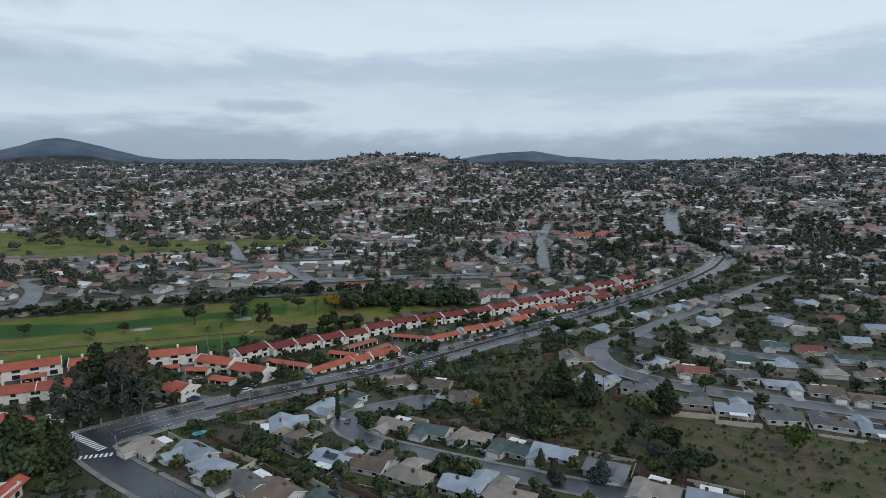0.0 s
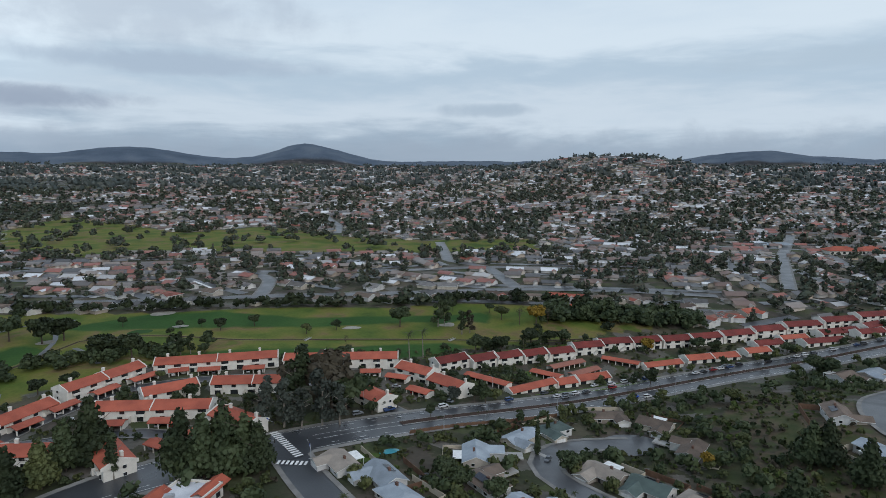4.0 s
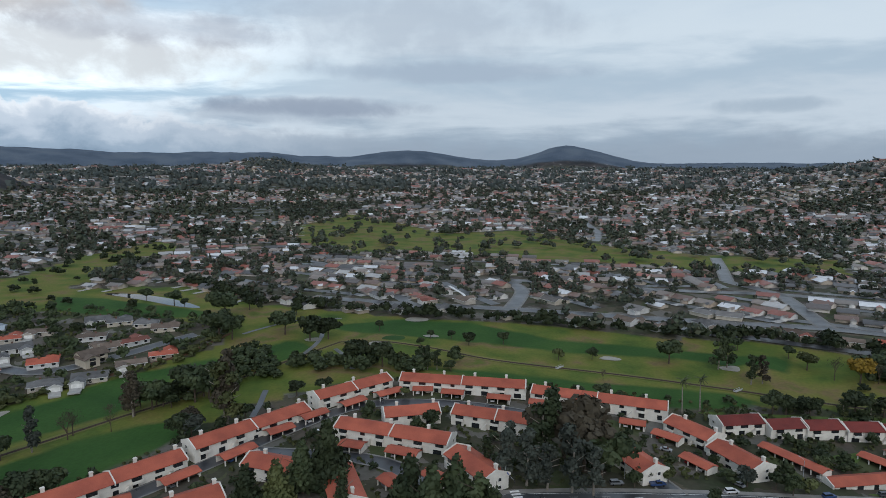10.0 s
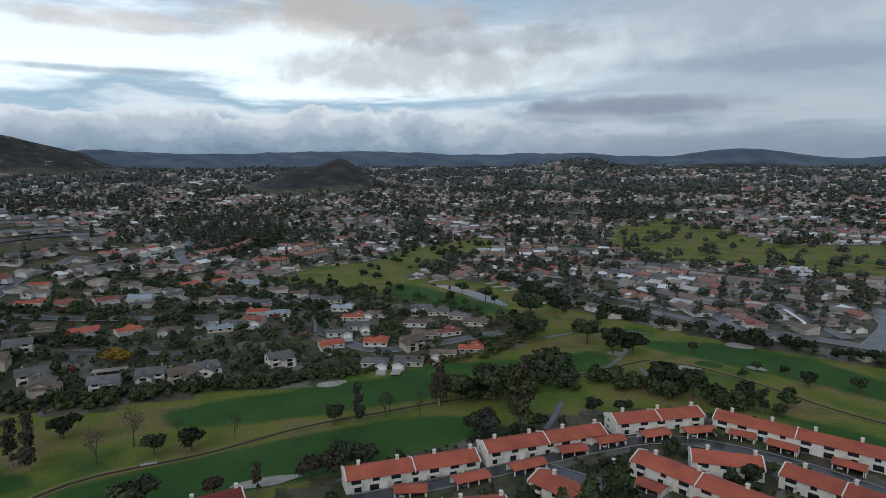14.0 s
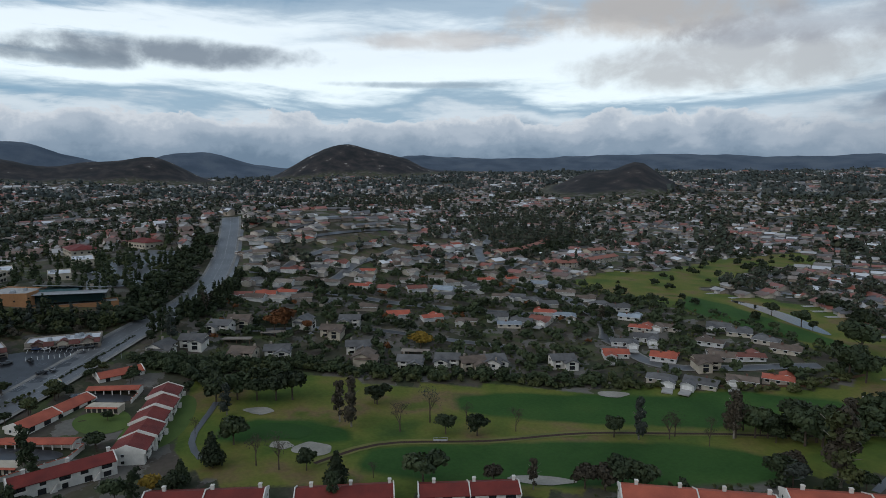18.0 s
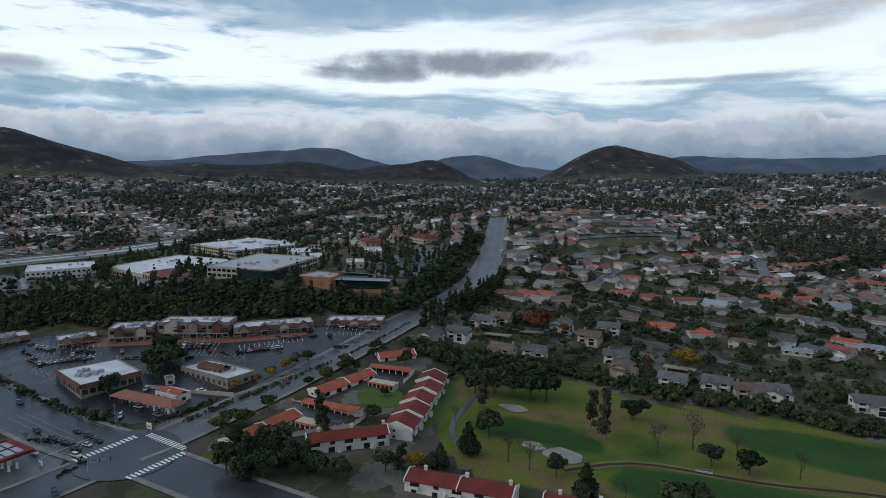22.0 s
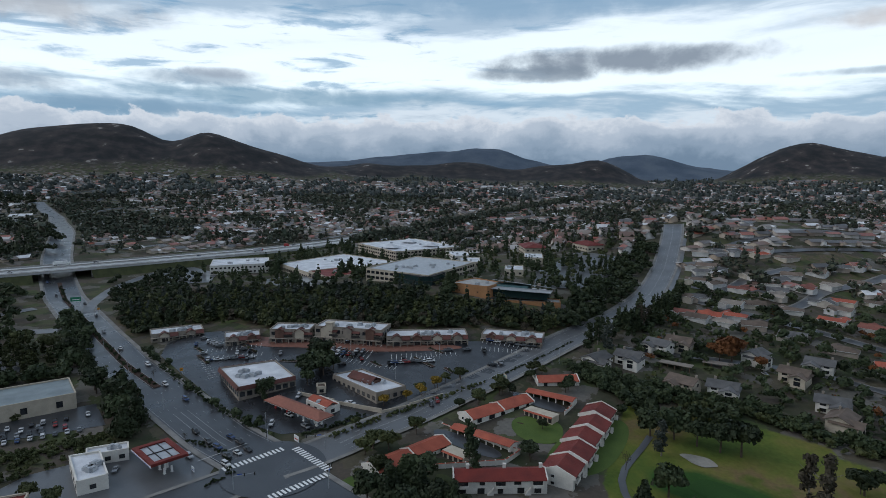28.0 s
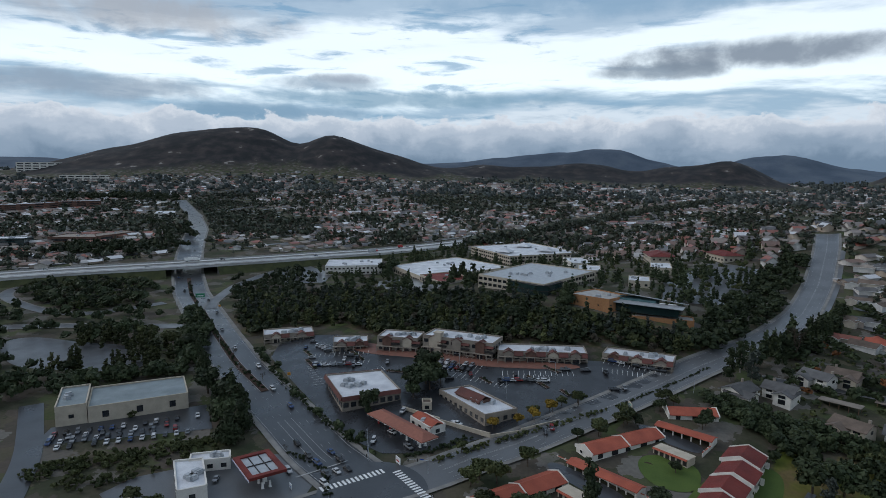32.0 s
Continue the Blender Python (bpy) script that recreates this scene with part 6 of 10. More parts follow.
# ---------------------------------------------------------------- the suburbs beyond
def cell_rows():
    """Rows of houses in districts, each with streets of its own direction: x, y, turn; and the streets."""
    r = np.random.RandomState(5)
    spots, streets = [], []
    size = 250.0
    for ix in range(-18, 19):
        for iy in range(-14, 19):
            cx, cy = ix * size, iy * size + 60
            rc = math.hypot(cx - HOME[0], cy - HOME[1])
            th = math.degrees(math.atan2(-(cx - HOME[0]), cy - HOME[1]))
            if rc > 3900 or rc < 200 or not (-82 < th < 165):
                continue
            ang = r.uniform(-0.9, 0.9) + (0.0 if rc < 700 else r.choice((0.0, 0.5, 1.2, -0.7)))
            ca, sa = math.cos(ang), math.sin(ang)
            wide = 1.0 if rc < 1500 else (1.22 if rc < 2500 else 1.5)
            period, gap = 60 * wide, 18 * wide
            bend = r.uniform(-0.0016, 0.0016)
            for v in np.arange(-size / 2 - 40, size / 2 + 40, period):
                u = np.arange(-size / 2, size / 2 + 1, 25)
                sx, sy = cx + u * ca - (v + bend * u * u) * sa, cy + u * sa + (v + bend * u * u) * ca
                streets.append(list(zip(sx, sy)))
                for side in (-1, 1):
                    for uu in np.arange(-size / 2 + gap / 2, size / 2, gap):
                        if r.rand() < 0.30:
                            continue
                        vv = v + bend * uu * uu + side * (16.5 * wide + r.uniform(-1.5, 1.5))
                        spots.append((cx + (uu + r.uniform(-2, 2)) * ca - vv * sa, cy + (uu) * sa + vv * ca, ang + (0 if side > 0 else math.pi), wide))
    return np.array(spots), streets


def closed_zone(x, y, pad=0.0):
    bad = inside(GOLF, x, y) | inside(GOLF_UP, x, y) | inside(GOLF_FAR, x, y) | inside(TOWN, x, y) | inside(WEST_BLOCK, x, y) | inside(NEAR_EAST, x, y) | inside(SLOPE, x, y) | inside(OFFICE_SLOPE, x, y) | inside(MIDDLE, x, y)
    for poly in TERRACES:
        bad |= inside(poly, x, y)
    for line, w in NEAR_ROADS:
        bad |= from_line(line, x, y) < w + 2 + pad
    dx, dy = np.asarray(x) - HOME[0], np.asarray(y) - HOME[1]
    for b, d, a, s, q in HILLS:
        if not (b > 45 or d > 4200) or a < 20:
            continue
        bb = math.radians(b)
        al, ac = dx * -math.sin(bb) + dy * math.cos(bb) - d, dx * math.cos(bb) + dy * math.sin(bb)
        bad |= (ac / s) ** 2 + (al / q) ** 2 < 4.6
    return bad


SPOTS, STREETS = cell_rows()
keep = ~closed_zone(SPOTS[:, 0], SPOTS[:, 1]) & (np.hypot(SPOTS[:, 0] - HOME[0], SPOTS[:, 1] - HOME[1]) > 445)


def wooded(x, y):
    """Broad patches that are left to trees between the districts."""
    return np.sin(x / 290 + 1.7 * np.sin(y / 480)) * np.sin(y / 240 + 1.4 * np.sin(x / 410)) > np.where(np.asarray(x) < -500, 0.5, 2.0)


keep &= ~(wooded(SPOTS[:, 0], SPOTS[:, 1]) & (np.hypot(SPOTS[:, 0] - HOME[0], SPOTS[:, 1] - HOME[1]) > 950))
SPOTS = SPOTS[keep]
dist = np.hypot(SPOTS[:, 0] - HOME[0], SPOTS[:, 1] - HOME[1])
SPOTS, dist = SPOTS[np.argsort(dist)], np.sort(dist)
near_n = min(60, int((dist < 720).sum()))
for i, (x, y, a, w) in enumerate(SPOTS[:near_n]):
    r = random.Random(i)
    house(x, y, math.degrees(a), r.choice(("shingle_red", "roof_mixed", "shingle_brown", "shingle_slate", "terracotta_tile") if i % 3 == 0 else ("roof_mixed", "shingle_slate", "shingle_brown", "shingle_brown")), r.randrange(9), False, 1.0, "suburban houses")
FAR = SPOTS[near_n:]
rng = np.random.RandomState(9)
fz = height(FAR[:, 0], FAR[:, 1])
sc = FAR[:, 3] * rng.uniform(0.85, 1.15, len(FAR))
rows = np.stack([FAR[:, 0], FAR[:, 1], fz, sc, sc, np.where(FAR[:, 3] > 1.3, 1.25, 1.0) * rng.uniform(1.0, 1.6, len(FAR)) * np.where(dist[near_n:] < 1150, 0.72, 1.0), FAR[:, 2]], 1)
WALL_T = ([(-7, -5, -1.5), (7, -5, -1.5), (7, 5, -1.5), (-7, 5, -1.5), (-7, -5, 2.8), (7, -5, 2.8), (7, 5, 2.8), (-7, 5, 2.8), (-7, 0, 4.5), (7, 0, 4.5)],
          [(0, 1, 5, 4), (2, 3, 7, 6), (1, 2, 6, 9, 5), (3, 0, 4, 8, 7)])
ROOF_T = ([(-7.9, -6.5, 2.35), (7.9, -6.5, 2.35), (7.9, 0, 4.8), (-7.9, 0, 4.8), (7.9, 6.5, 2.35), (-7.9, 6.5, 2.35), (2, -9.5, 2.6), (6.6, -9.5, 2.6), (4.3, -9.5, 3.8), (4.3, -1, 3.8), (2, -4, 2.6), (6.6, -4, 2.6)],
          [(0, 1, 2, 3), (3, 2, 4, 5), (6, 8, 9, 10), (8, 7, 11, 9)])
WING_T = ([(2.4, -9, -1), (6.2, -9, -1), (6.2, -4.9, -1), (2.4, -4.9, -1), (2.4, -9, 2.7), (6.2, -9, 2.7), (6.2, -4.9, 2.7), (2.4, -4.9, 2.7), (4.3, -9, 3.7)],
          [(0, 1, 5, 8, 4), (1, 2, 6, 5), (3, 0, 4, 7)])
sub = tagged(part("far_houses", spread_mesh("far_houses", WALL_T, rows), "far_wall"), "thousands of small suburban houses spread over the valley", "houses", kind="stuff")
tagged(part("roofs", spread_mesh("roofs", ROOF_T, rows), "far_roof", sub, "mixed grey, brown and red roofs"), kind="stuff")
PAD_T = ([(1.8, -19, 0.25), (6.8, -19, 0.25), (6.8, -9, 0.25), (1.8, -9, 0.25)], [(0, 1, 2, 3)])
tagged(part("driveways", spread_mesh("driveways", PAD_T, rows[dist[near_n:] < 1600]), "concrete", sub, "pale concrete driveways"), kind="stuff")
tagged(part("wings", spread_mesh("wings", WING_T, rows[dist[near_n:] < 2200]), "far_wall", sub), kind="stuff")
lanes = []
for line in STREETS:
    p = np.array(line)
    ok = ~closed_zone(p[:, 0], p[:, 1], -4)
    run = []
    for q, good in zip(line, ok):
        if good:
            run.append(q)
        if (not good or q is line[-1]) and len(run) > 2:
            lanes.append(strip(run, 4.5, 0.35, step=30))
        if not good:
            run = []
tagged(part("far_streets", join_strips("far_streets", lanes), "asphalt_side"), "pale suburban streets winding between the houses", "street", kind="structure")

# trees of the suburbs, too many to count
def template_of(me):
    co = np.empty(len(me.vertices) * 3, np.float32)
    me.vertices.foreach_get("co", co)
    return co.reshape(-1, 3), [tuple(p.vertices) for p in me.polygons]


def grove(name, label, rows, leaf, template, lift=0.0):
    """One joined mesh of many crowns at rows of x, y, size."""
    g = np.random.RandomState(len(rows))
    q = np.array(rows, float).reshape(-1, 3)
    n = len(q)
    full = np.stack([q[:, 0], q[:, 1], height(q[:, 0], q[:, 1]) + lift, q[:, 2] * g.uniform(0.85, 1.2, n), q[:, 2] * g.uniform(0.85, 1.2, n), q[:, 2] * g.uniform(0.8, 1.25, n), g.uniform(0, 6.28, n)], 1)
    return tagged(part(name, spread_mesh(name, template, full), leaf), label, "trees", kind="stuff")


T_OAK = template_of(leaf_cloud(lobes_round(7.0, 8.0, 5, 301, 0.8, 0.2), 100, 1.0, 301))
T_TALL = template_of(leaf_cloud([(0.4, 0, 3.0, 2.0, 1), (-0.6, 0.5, 6.0, 2.2, 1), (0.5, -0.6, 9.0, 1.9, 1), (0, 0.2, 11.6, 1.3, 1.1)], 70, 1.05, 302))
T_PINE = template_of(leaf_cloud([(0, 0, 2.0 + k * 2.2, 2.9 - k * 0.55, 0.7) for k in range(5)], 76, 0.95, 303, 0.2))
T_BUSH = template_of(leaf_cloud(lobes_round(2.4, 3.4, 2, 304, 0.8, 0.1), 46, 0.62, 304))
T_FAR = template_of(leaf_cloud([(0, 0, 3.2, 2.9, 1.0)], 8, 2.0, 305))
T_WOOD = template_of(leaf_cloud([(0, 0, 3.0, 3.2, 0.9)], 4, 2.6, 306))
T_MID = template_of(leaf_cloud([(0, 0, 4.4, 2.9, 0.85), (2.0, 1.0, 3.4, 2.0, 0.8), (-1.6, -1.4, 3.6, 2.1, 0.8)], 44, 1.25, 307))


def sprinkle(count, seed, test, x0, x1, y0, y1, size=(0.7, 1.2), away=0.0):
    g = np.random.RandomState(seed)
    x, y = g.uniform(x0, x1, count), g.uniform(y0, y1, count)
    ok = test(x, y)
    for line, w in NEAR_ROADS:
        ok &= from_line(line, x, y) > w * 0.72 + 1.5
    if away:
        for px, py in PLACED:
            ok &= np.hypot(x - px, y - py) > away
    x, y = x[ok], y[ok]
    return np.stack([x, y, g.uniform(size[0], size[1], len(x))], 1)


def ring_points(count, r0, r1, seed, size, th0=-84, th1=166, bias=-0.8):
    g = np.random.RandomState(seed)
    rr = np.sqrt(g.uniform(r0 * r0, r1 * r1, count))
    th = np.radians(g.uniform(th0, th1, count))
    x, y = HOME[0] - rr * np.sin(th), HOME[1] + rr * np.cos(th)
    clump = np.sin(x / 61 + 1.3 * np.sin(y / 143)) * np.sin(y / 57 + 1.1 * np.sin(x / 117))
    ok = ~closed_zone(x, y, -3) & (g.uniform(bias, 0.8, count) < clump)
    return np.stack([x, y, size * g.uniform(0.6, 1.45, count)], 1)[ok]


for nm, tpl, cnt, r0, r1, size, seed, lf in (("oaks", T_MID, 7200, 420, 1050, 1.05, 31, "far_leaf"), ("eucalyptus_trees", T_TALL, 1200, 420, 1150, 0.95, 32, "far_leaf"),
                                             ("conifers", T_PINE, 800, 420, 1200, 0.95, 33, "far_leaf"), ("garden_shrubs", T_BUSH, 6500, 420, 950, 1.15, 34, "far_leaf")):
    grove(nm, "evergreen trees and shrubs filling gardens between houses", ring_points(cnt, r0, r1, seed, size), lf, tpl)
grove("valley_trees", "dark trees between the rows of houses", ring_points(24000, 950, 2100, 35, 1.5), "far_leaf", T_FAR)
grove("far_woods", "dark woods and garden trees spread to the hills", ring_points(28000, 2000, 4050, 36, 2.4), "hazed_wood_leaf", T_WOOD)

belts = ring_points(13000, 950, 2100, 37, 1.4, bias=-1.0)
grove("wood_patches", "patches of dark woodland between the districts", belts[wooded(belts[:, 0], belts[:, 1])], "far_leaf", T_FAR)
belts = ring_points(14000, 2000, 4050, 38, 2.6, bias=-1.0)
grove("far_wood_patches", "patches of dark woodland towards the hills", belts[wooded(belts[:, 0], belts[:, 1])], "hazed_wood_leaf", T_WOOD)

# ---------------------------------------------------------------- single trees: place, kind, size, leaf
for spot in [
    (-264, 159, "tall", 1.42, "leaf_brown"), (-288, 177, "small", 2.08, "leaf_dark"), (-253, 179, "thin", 2.05, "leaf_brown"), (-259, 196, "thin", 2.25, "leaf_grey"), (-244, 198, "oak", 1.22, "leaf_dark"),
    (-238, 211, "oak", 1.22, "leaf_dark"), (-254, 213, "thin", 1.32, "leaf_brown"), (-236, 230, "thin", 1.47, "leaf_brown"), (-212, 267, "oak", 1.12, "leaf_dark"), (-205, 275, "tall", 1.17, "leaf_grey"),
    (-199, 287, "thin", 1.73, "leaf_brown"), (-185, 296, "thin", 1.23, "leaf_dark"), (-186, 311, "tall", 1.4, "leaf_brown"), (-182, 319, "oak", 1.64, "leaf_dark"), (-179, 323, "oak", 1.51, "leaf_dark"),
    (-166, 329, "oak", 2.18, "leaf_dark"), (-162, 334, "oak", 1.78, "leaf_dark"), (-136, 308, "tall", 1.74, "leaf_olive"),
]:
    tree(*spot)
for spot in [
    (-150, 300, "oak", 1.23, "leaf_brown"), (-259, 107, "oak", 1.38, "leaf_dark"), (-307, 102, "oak", 1.59, "leaf_dark"), (-308, 112, "oak", 1.67, "leaf_dark"), (-305, 121, "oak", 1.52, "leaf_dark"),
    (-303, 130, "oak", 1.59, "leaf_dark"), (-302, 138, "oak", 1.81, "leaf_dark"), (-291, 106, "tall", 1.01, "leaf_grey"), (-231, 122, "thin", 2.05, "leaf_brown"), (-237, 114, "thin", 1.75, "leaf_brown"),
    (-227, 132, "oak", 0.97, "leaf_dark"), (-210, 140, "pine", 1.16, "leaf_dark"), (-213, 155, "thin", 0.88, "leaf_brown"), (-201, 171, "oak", 1.68, "leaf_dark"), (-192, 196, "small", 2.0, "leaf_brown"),
    (-183, 208, "tall", 0.76, "leaf_brown"), (-176, 226, "oak", 1.21, "leaf_brown"), (-172, 232, "oak", 1.21, "leaf_brown"),
]:
    tree(*spot)
for spot in [
    (-170, 238, "oak", 1.5, "leaf_dark"), (-166, 245, "oak", 1.28, "leaf_dark"), (-274, 92, "thin", 0.92, "leaf_brown"), (-240, 98, "pine", 1.15, "leaf_dark"), (-303, 406, "small", 2.27, "leaf_dark"),
    (-31, 444, "oak", 0.94, "leaf_dark"), (3, 424, "small", 1.63, "leaf_olive"), (22, 432, "oak", 0.83, "leaf_dark"), (65, 438, "oak", 1.7, "leaf_dark"), (91, 435, "tall", 1.2, "leaf_dark"),
    (96, 438, "tall", 1.17, "leaf_dark"), (103, 415, "tall", 1.02, "leaf_dark"), (109, 417, "tall", 0.99, "leaf_brown"), (109, 470, "small", 2.05, "leaf_dark"), (134, 459, "small", 1.86, "leaf_dark"),
    (138, 441, "oak", 1.25, "leaf_olive"), (147, 428, "thin", 1.55, "leaf_brown"), (158, 425, "oak", 1.58, "leaf_yellow"),
]:
    tree(*spot)
for spot in [
    (167, 426, "thin", 1.49, "leaf_brown"), (27, 399, "thin", 0.85, "leaf_brown"), (61, 365, "palm", 1.78, "leaf_olive"), (70, 372, "palm", 1.63, "leaf_olive"), (103, 378, "oak", 1.27, "leaf_dark"),
    (109, 379, "oak", 1.13, "leaf_dark"), (119, 379, "oak", 1.21, "leaf_dark"), (135, 384, "tall", 0.72, "leaf_dark"), (140, 385, "oak", 1.41, "leaf_dark"), (147, 386, "tall", 0.69, "leaf_dark"),
    (153, 387, "oak", 1.2, "leaf_dark"), (162, 387, "oak", 1.13, "leaf_dark"), (-114, 454, "small", 1.67, "leaf_dark"), (-79, 427, "small", 1.23, "leaf_dark"), (-77, 444, "small", 1.28, "leaf_dark"),
    (-64, 446, "small", 1.44, "leaf_dark"), (-51, 436, "oak", 1.02, "leaf_dark"), (-65, 387, "tall", 0.82, "leaf_dark"),
]:
    tree(*spot)
for spot in [
    (-60, 388, "tall", 0.78, "leaf_dark"), (-52, 386, "small", 1.5, "leaf_dark"), (-105, 387, "oak", 1.79, "leaf_dark"), (-90, 386, "oak", 1.76, "leaf_dark"), (-80, 390, "shrub", 2.92, "leaf_olive"),
    (-172, 335, "oak", 2.17, "leaf_dark"), (-166, 336, "oak", 1.93, "leaf_dark"), (-138, 310, "tall", 2.03, "leaf_brown"), (-186, 312, "thin", 2.45, "leaf_brown"), (-200, 291, "thin", 1.61, "leaf_brown"),
    (-194, 306, "thin", 1.09, "leaf_brown"), (-190, 321, "oak", 1.35, "leaf_dark"), (-182, 322, "oak", 1.26, "leaf_dark"), (-174, 322, "oak", 1.02, "leaf_dark"), (-148, 292, "oak", 1.3, "leaf_dark"),
    (-144, 294, "oak", 1.17, "leaf_grey"), (-130, 313, "oak", 0.93, "leaf_dark"), (-232, 462, "oak", 2.59, "leaf_dark"),
]:
    tree(*spot)
for spot in [
    (-295, 493, "oak", 1.4, "leaf_dark"), (-322, 496, "oak", 1.21, "leaf_dark"), (-281, 486, "small", 1.67, "leaf_dark"), (-228, 489, "oak", 1.3, "leaf_dark"), (-186, 481, "oak", 1.03, "leaf_dark"),
    (-140, 430, "oak", 1.78, "leaf_dark"), (-172, 435, "oak", 1.85, "leaf_dark"), (-150, 425, "oak", 1.95, "leaf_dark"), (-201, 420, "oak", 1.86, "leaf_dark"), (-210, 420, "oak", 2.07, "leaf_dark"),
    (154, 183, "pine", 1.47, "leaf_dark"), (187, 189, "pine", 1.32, "leaf_dark"), (206, 164, "pine", 1.39, "leaf_dark"), (194, 167, "oak", 1.56, "leaf_olive"), (222, 118, "oak", 1.24, "leaf_bright"),
    (181, 151, "oak", 1.23, "leaf_dark"), (184, 143, "oak", 1.11, "leaf_dark"), (173, 140, "oak", 0.8, "leaf_grey"),
]:
    tree(*spot)
for spot in [
    (147, 141, "pine", 0.77, "leaf_grey"), (195, 122, "palm", 0.96, "leaf_olive"), (176, 125, "oak", 1.19, "leaf_dark"), (170, 127, "oak", 1.28, "leaf_dark"), (240, 170, "oak", 1.01, "leaf_olive"),
    (264, 204, "oak", 1.29, "leaf_olive"), (204, 280, "oak", 1.03, "leaf_olive"), (190, 282, "small", 1.57, "leaf_dark"), (334, 236, "oak", 0.92, "leaf_dark"), (280, 312, "oak", 1.42, "leaf_dark"),
    (284, 306, "oak", 1.23, "leaf_dark"), (99, 228, "oak", 1.0, "leaf_dark"), (90, 202, "palm", 0.61, "leaf_olive"), (115, 170, "small", 1.2, "leaf_bright"), (33, 193, "oak", 1.05, "leaf_olive"),
    (18, 201, "palm", 0.86, "leaf_olive"), (22, 199, "palm", 0.81, "leaf_olive"), (52, 220, "oak", 1.08, "leaf_dark"),
]:
    tree(*spot)
for spot in [
    (56, 215, "oak", 0.96, "leaf_dark"), (138, 162, "pine", 0.57, "leaf_olive"), (93, 244, "cypress", 1.43, "leaf_dark"), (277, 246, "pine", 0.65, "leaf_dark"), (-271, 155, "tall", 1.22, "leaf_brown"),
    (-287, 178, "oak", 1.31, "leaf_dark"), (-356, 227, "oak", 1.62, "leaf_yellow"), (-414, 150, "oak", 1.76, "leaf_rust"), (-412, 143, "oak", 1.38, "leaf_rust"), (-444, 101, "thin", 2.74, "leaf_brown"),
    (-482, 112, "cypress", 1.44, "leaf_dark"), (-483, 115, "cypress", 1.45, "leaf_dark"), (-487, 118, "cypress", 1.37, "leaf_dark"), (-488, 121, "cypress", 1.29, "leaf_dark"), (-69, 260, "pine", 1.83, "leaf_dark"),
    (-76, 256, "pine", 1.58, "leaf_dark"), (-87, 239, "pine", 1.41, "leaf_dark"), (-79, 244, "pine", 1.41, "leaf_olive"),
]:
    tree(*spot)
for spot in [
    (-57, 244, "tall", 1.01, "leaf_dark"), (-35, 241, "pine", 1.80, "leaf_dark"), (-27, 237, "pine", 1.67, "leaf_dark"), (-21, 241, "pine", 1.90, "leaf_dark"), (-14, 240, "pine", 1.67, "leaf_dark"),
    (-9, 237, "pine", 1.46, "leaf_dark"), (9, 297, "oak", 3.00, "leaf_brown"), (2, 290, "tall", 1.94, "leaf_dark"), (16, 291, "oak", 2.62, "leaf_brown"), (22, 284, "oak", 2.26, "leaf_dark"),
    (-10, 276, "tall", 1.31, "leaf_grey"), (-3, 275, "tall", 1.31, "leaf_grey"), (-18, 282, "tall", 0.86, "leaf_dark"), (12, 274, "tall", 1.49, "leaf_grey"), (4, 273, "tall", 1.15, "leaf_grey"),
    (19, 274, "tall", 1.09, "leaf_grey"), (-46, 316, "oak", 0.92, "leaf_dark"), (-4, 304, "oak", 1.02, "leaf_olive"),
]:
    tree(*spot)
for spot in [
    (-66, 346, "small", 1.24, "leaf_olive"), (37, 290, "small", 1.46, "leaf_dark"), (45, 292, "small", 1.24, "leaf_olive"), (0, 332, "oak", 0.92, "leaf_dark"), (85, 326, "small", 1.24, "leaf_dark"),
    (106, 327, "oak", 0.72, "leaf_dark"), (35, 371, "small", 1.24, "leaf_olive"), (73, 301, "small", 1.66, "leaf_grey"), (83, 303, "small", 1.46, "leaf_dark"), (88, 301, "oak", 0.82, "leaf_dark"),
    (26, 368, "oak", 1.02, "leaf_dark"), (33, 366, "oak", 0.72, "leaf_dark"), (-119, 341, "oak", 0.92, "leaf_dark"), (-107, 345, "oak", 0.92, "leaf_dark"), (-112, 311, "small", 1.24, "leaf_olive"),
    (-110, 249, "oak", 0.72, "leaf_dark"), (-148, 214, "oak", 0.92, "leaf_dark"), (-195, 136, "tall", 0.94, "leaf_dark"),
]:
    tree(*spot)
for spot in [
    (-256, 33, "tall", 1.15, "leaf_dark"), (-233, 14, "pine", 1.08, "leaf_dark"), (-227, 11, "pine", 1.08, "leaf_dark"), (-239, 19, "oak", 1.42, "leaf_dark"), (-272, 54, "small", 1.69, "leaf_dark"),
    (-326, 37, "small", 1.44, "leaf_dark"), (-338, 62, "small", 1.69, "leaf_dark"), (-331, 30, "small", 1.69, "leaf_olive"), (-258, -9, "oak", 1.07, "leaf_olive"), (-258, -2, "oak", 1.07, "leaf_olive"),
    (-275, 4, "small", 1.92, "leaf_olive"), (-354, 43, "small", 1.69, "leaf_olive"), (-303, 16, "small", 1.44, "leaf_dark"), (-304, -11, "small", 1.44, "leaf_yellow"), (-312, -6, "small", 1.44, "leaf_yellow"),
    (-322, -1, "small", 1.44, "leaf_yellow"), (-334, 8, "small", 1.69, "leaf_olive"), (-324, -69, "oak", 1.53, "leaf_dark"),
]:
    tree(*spot)
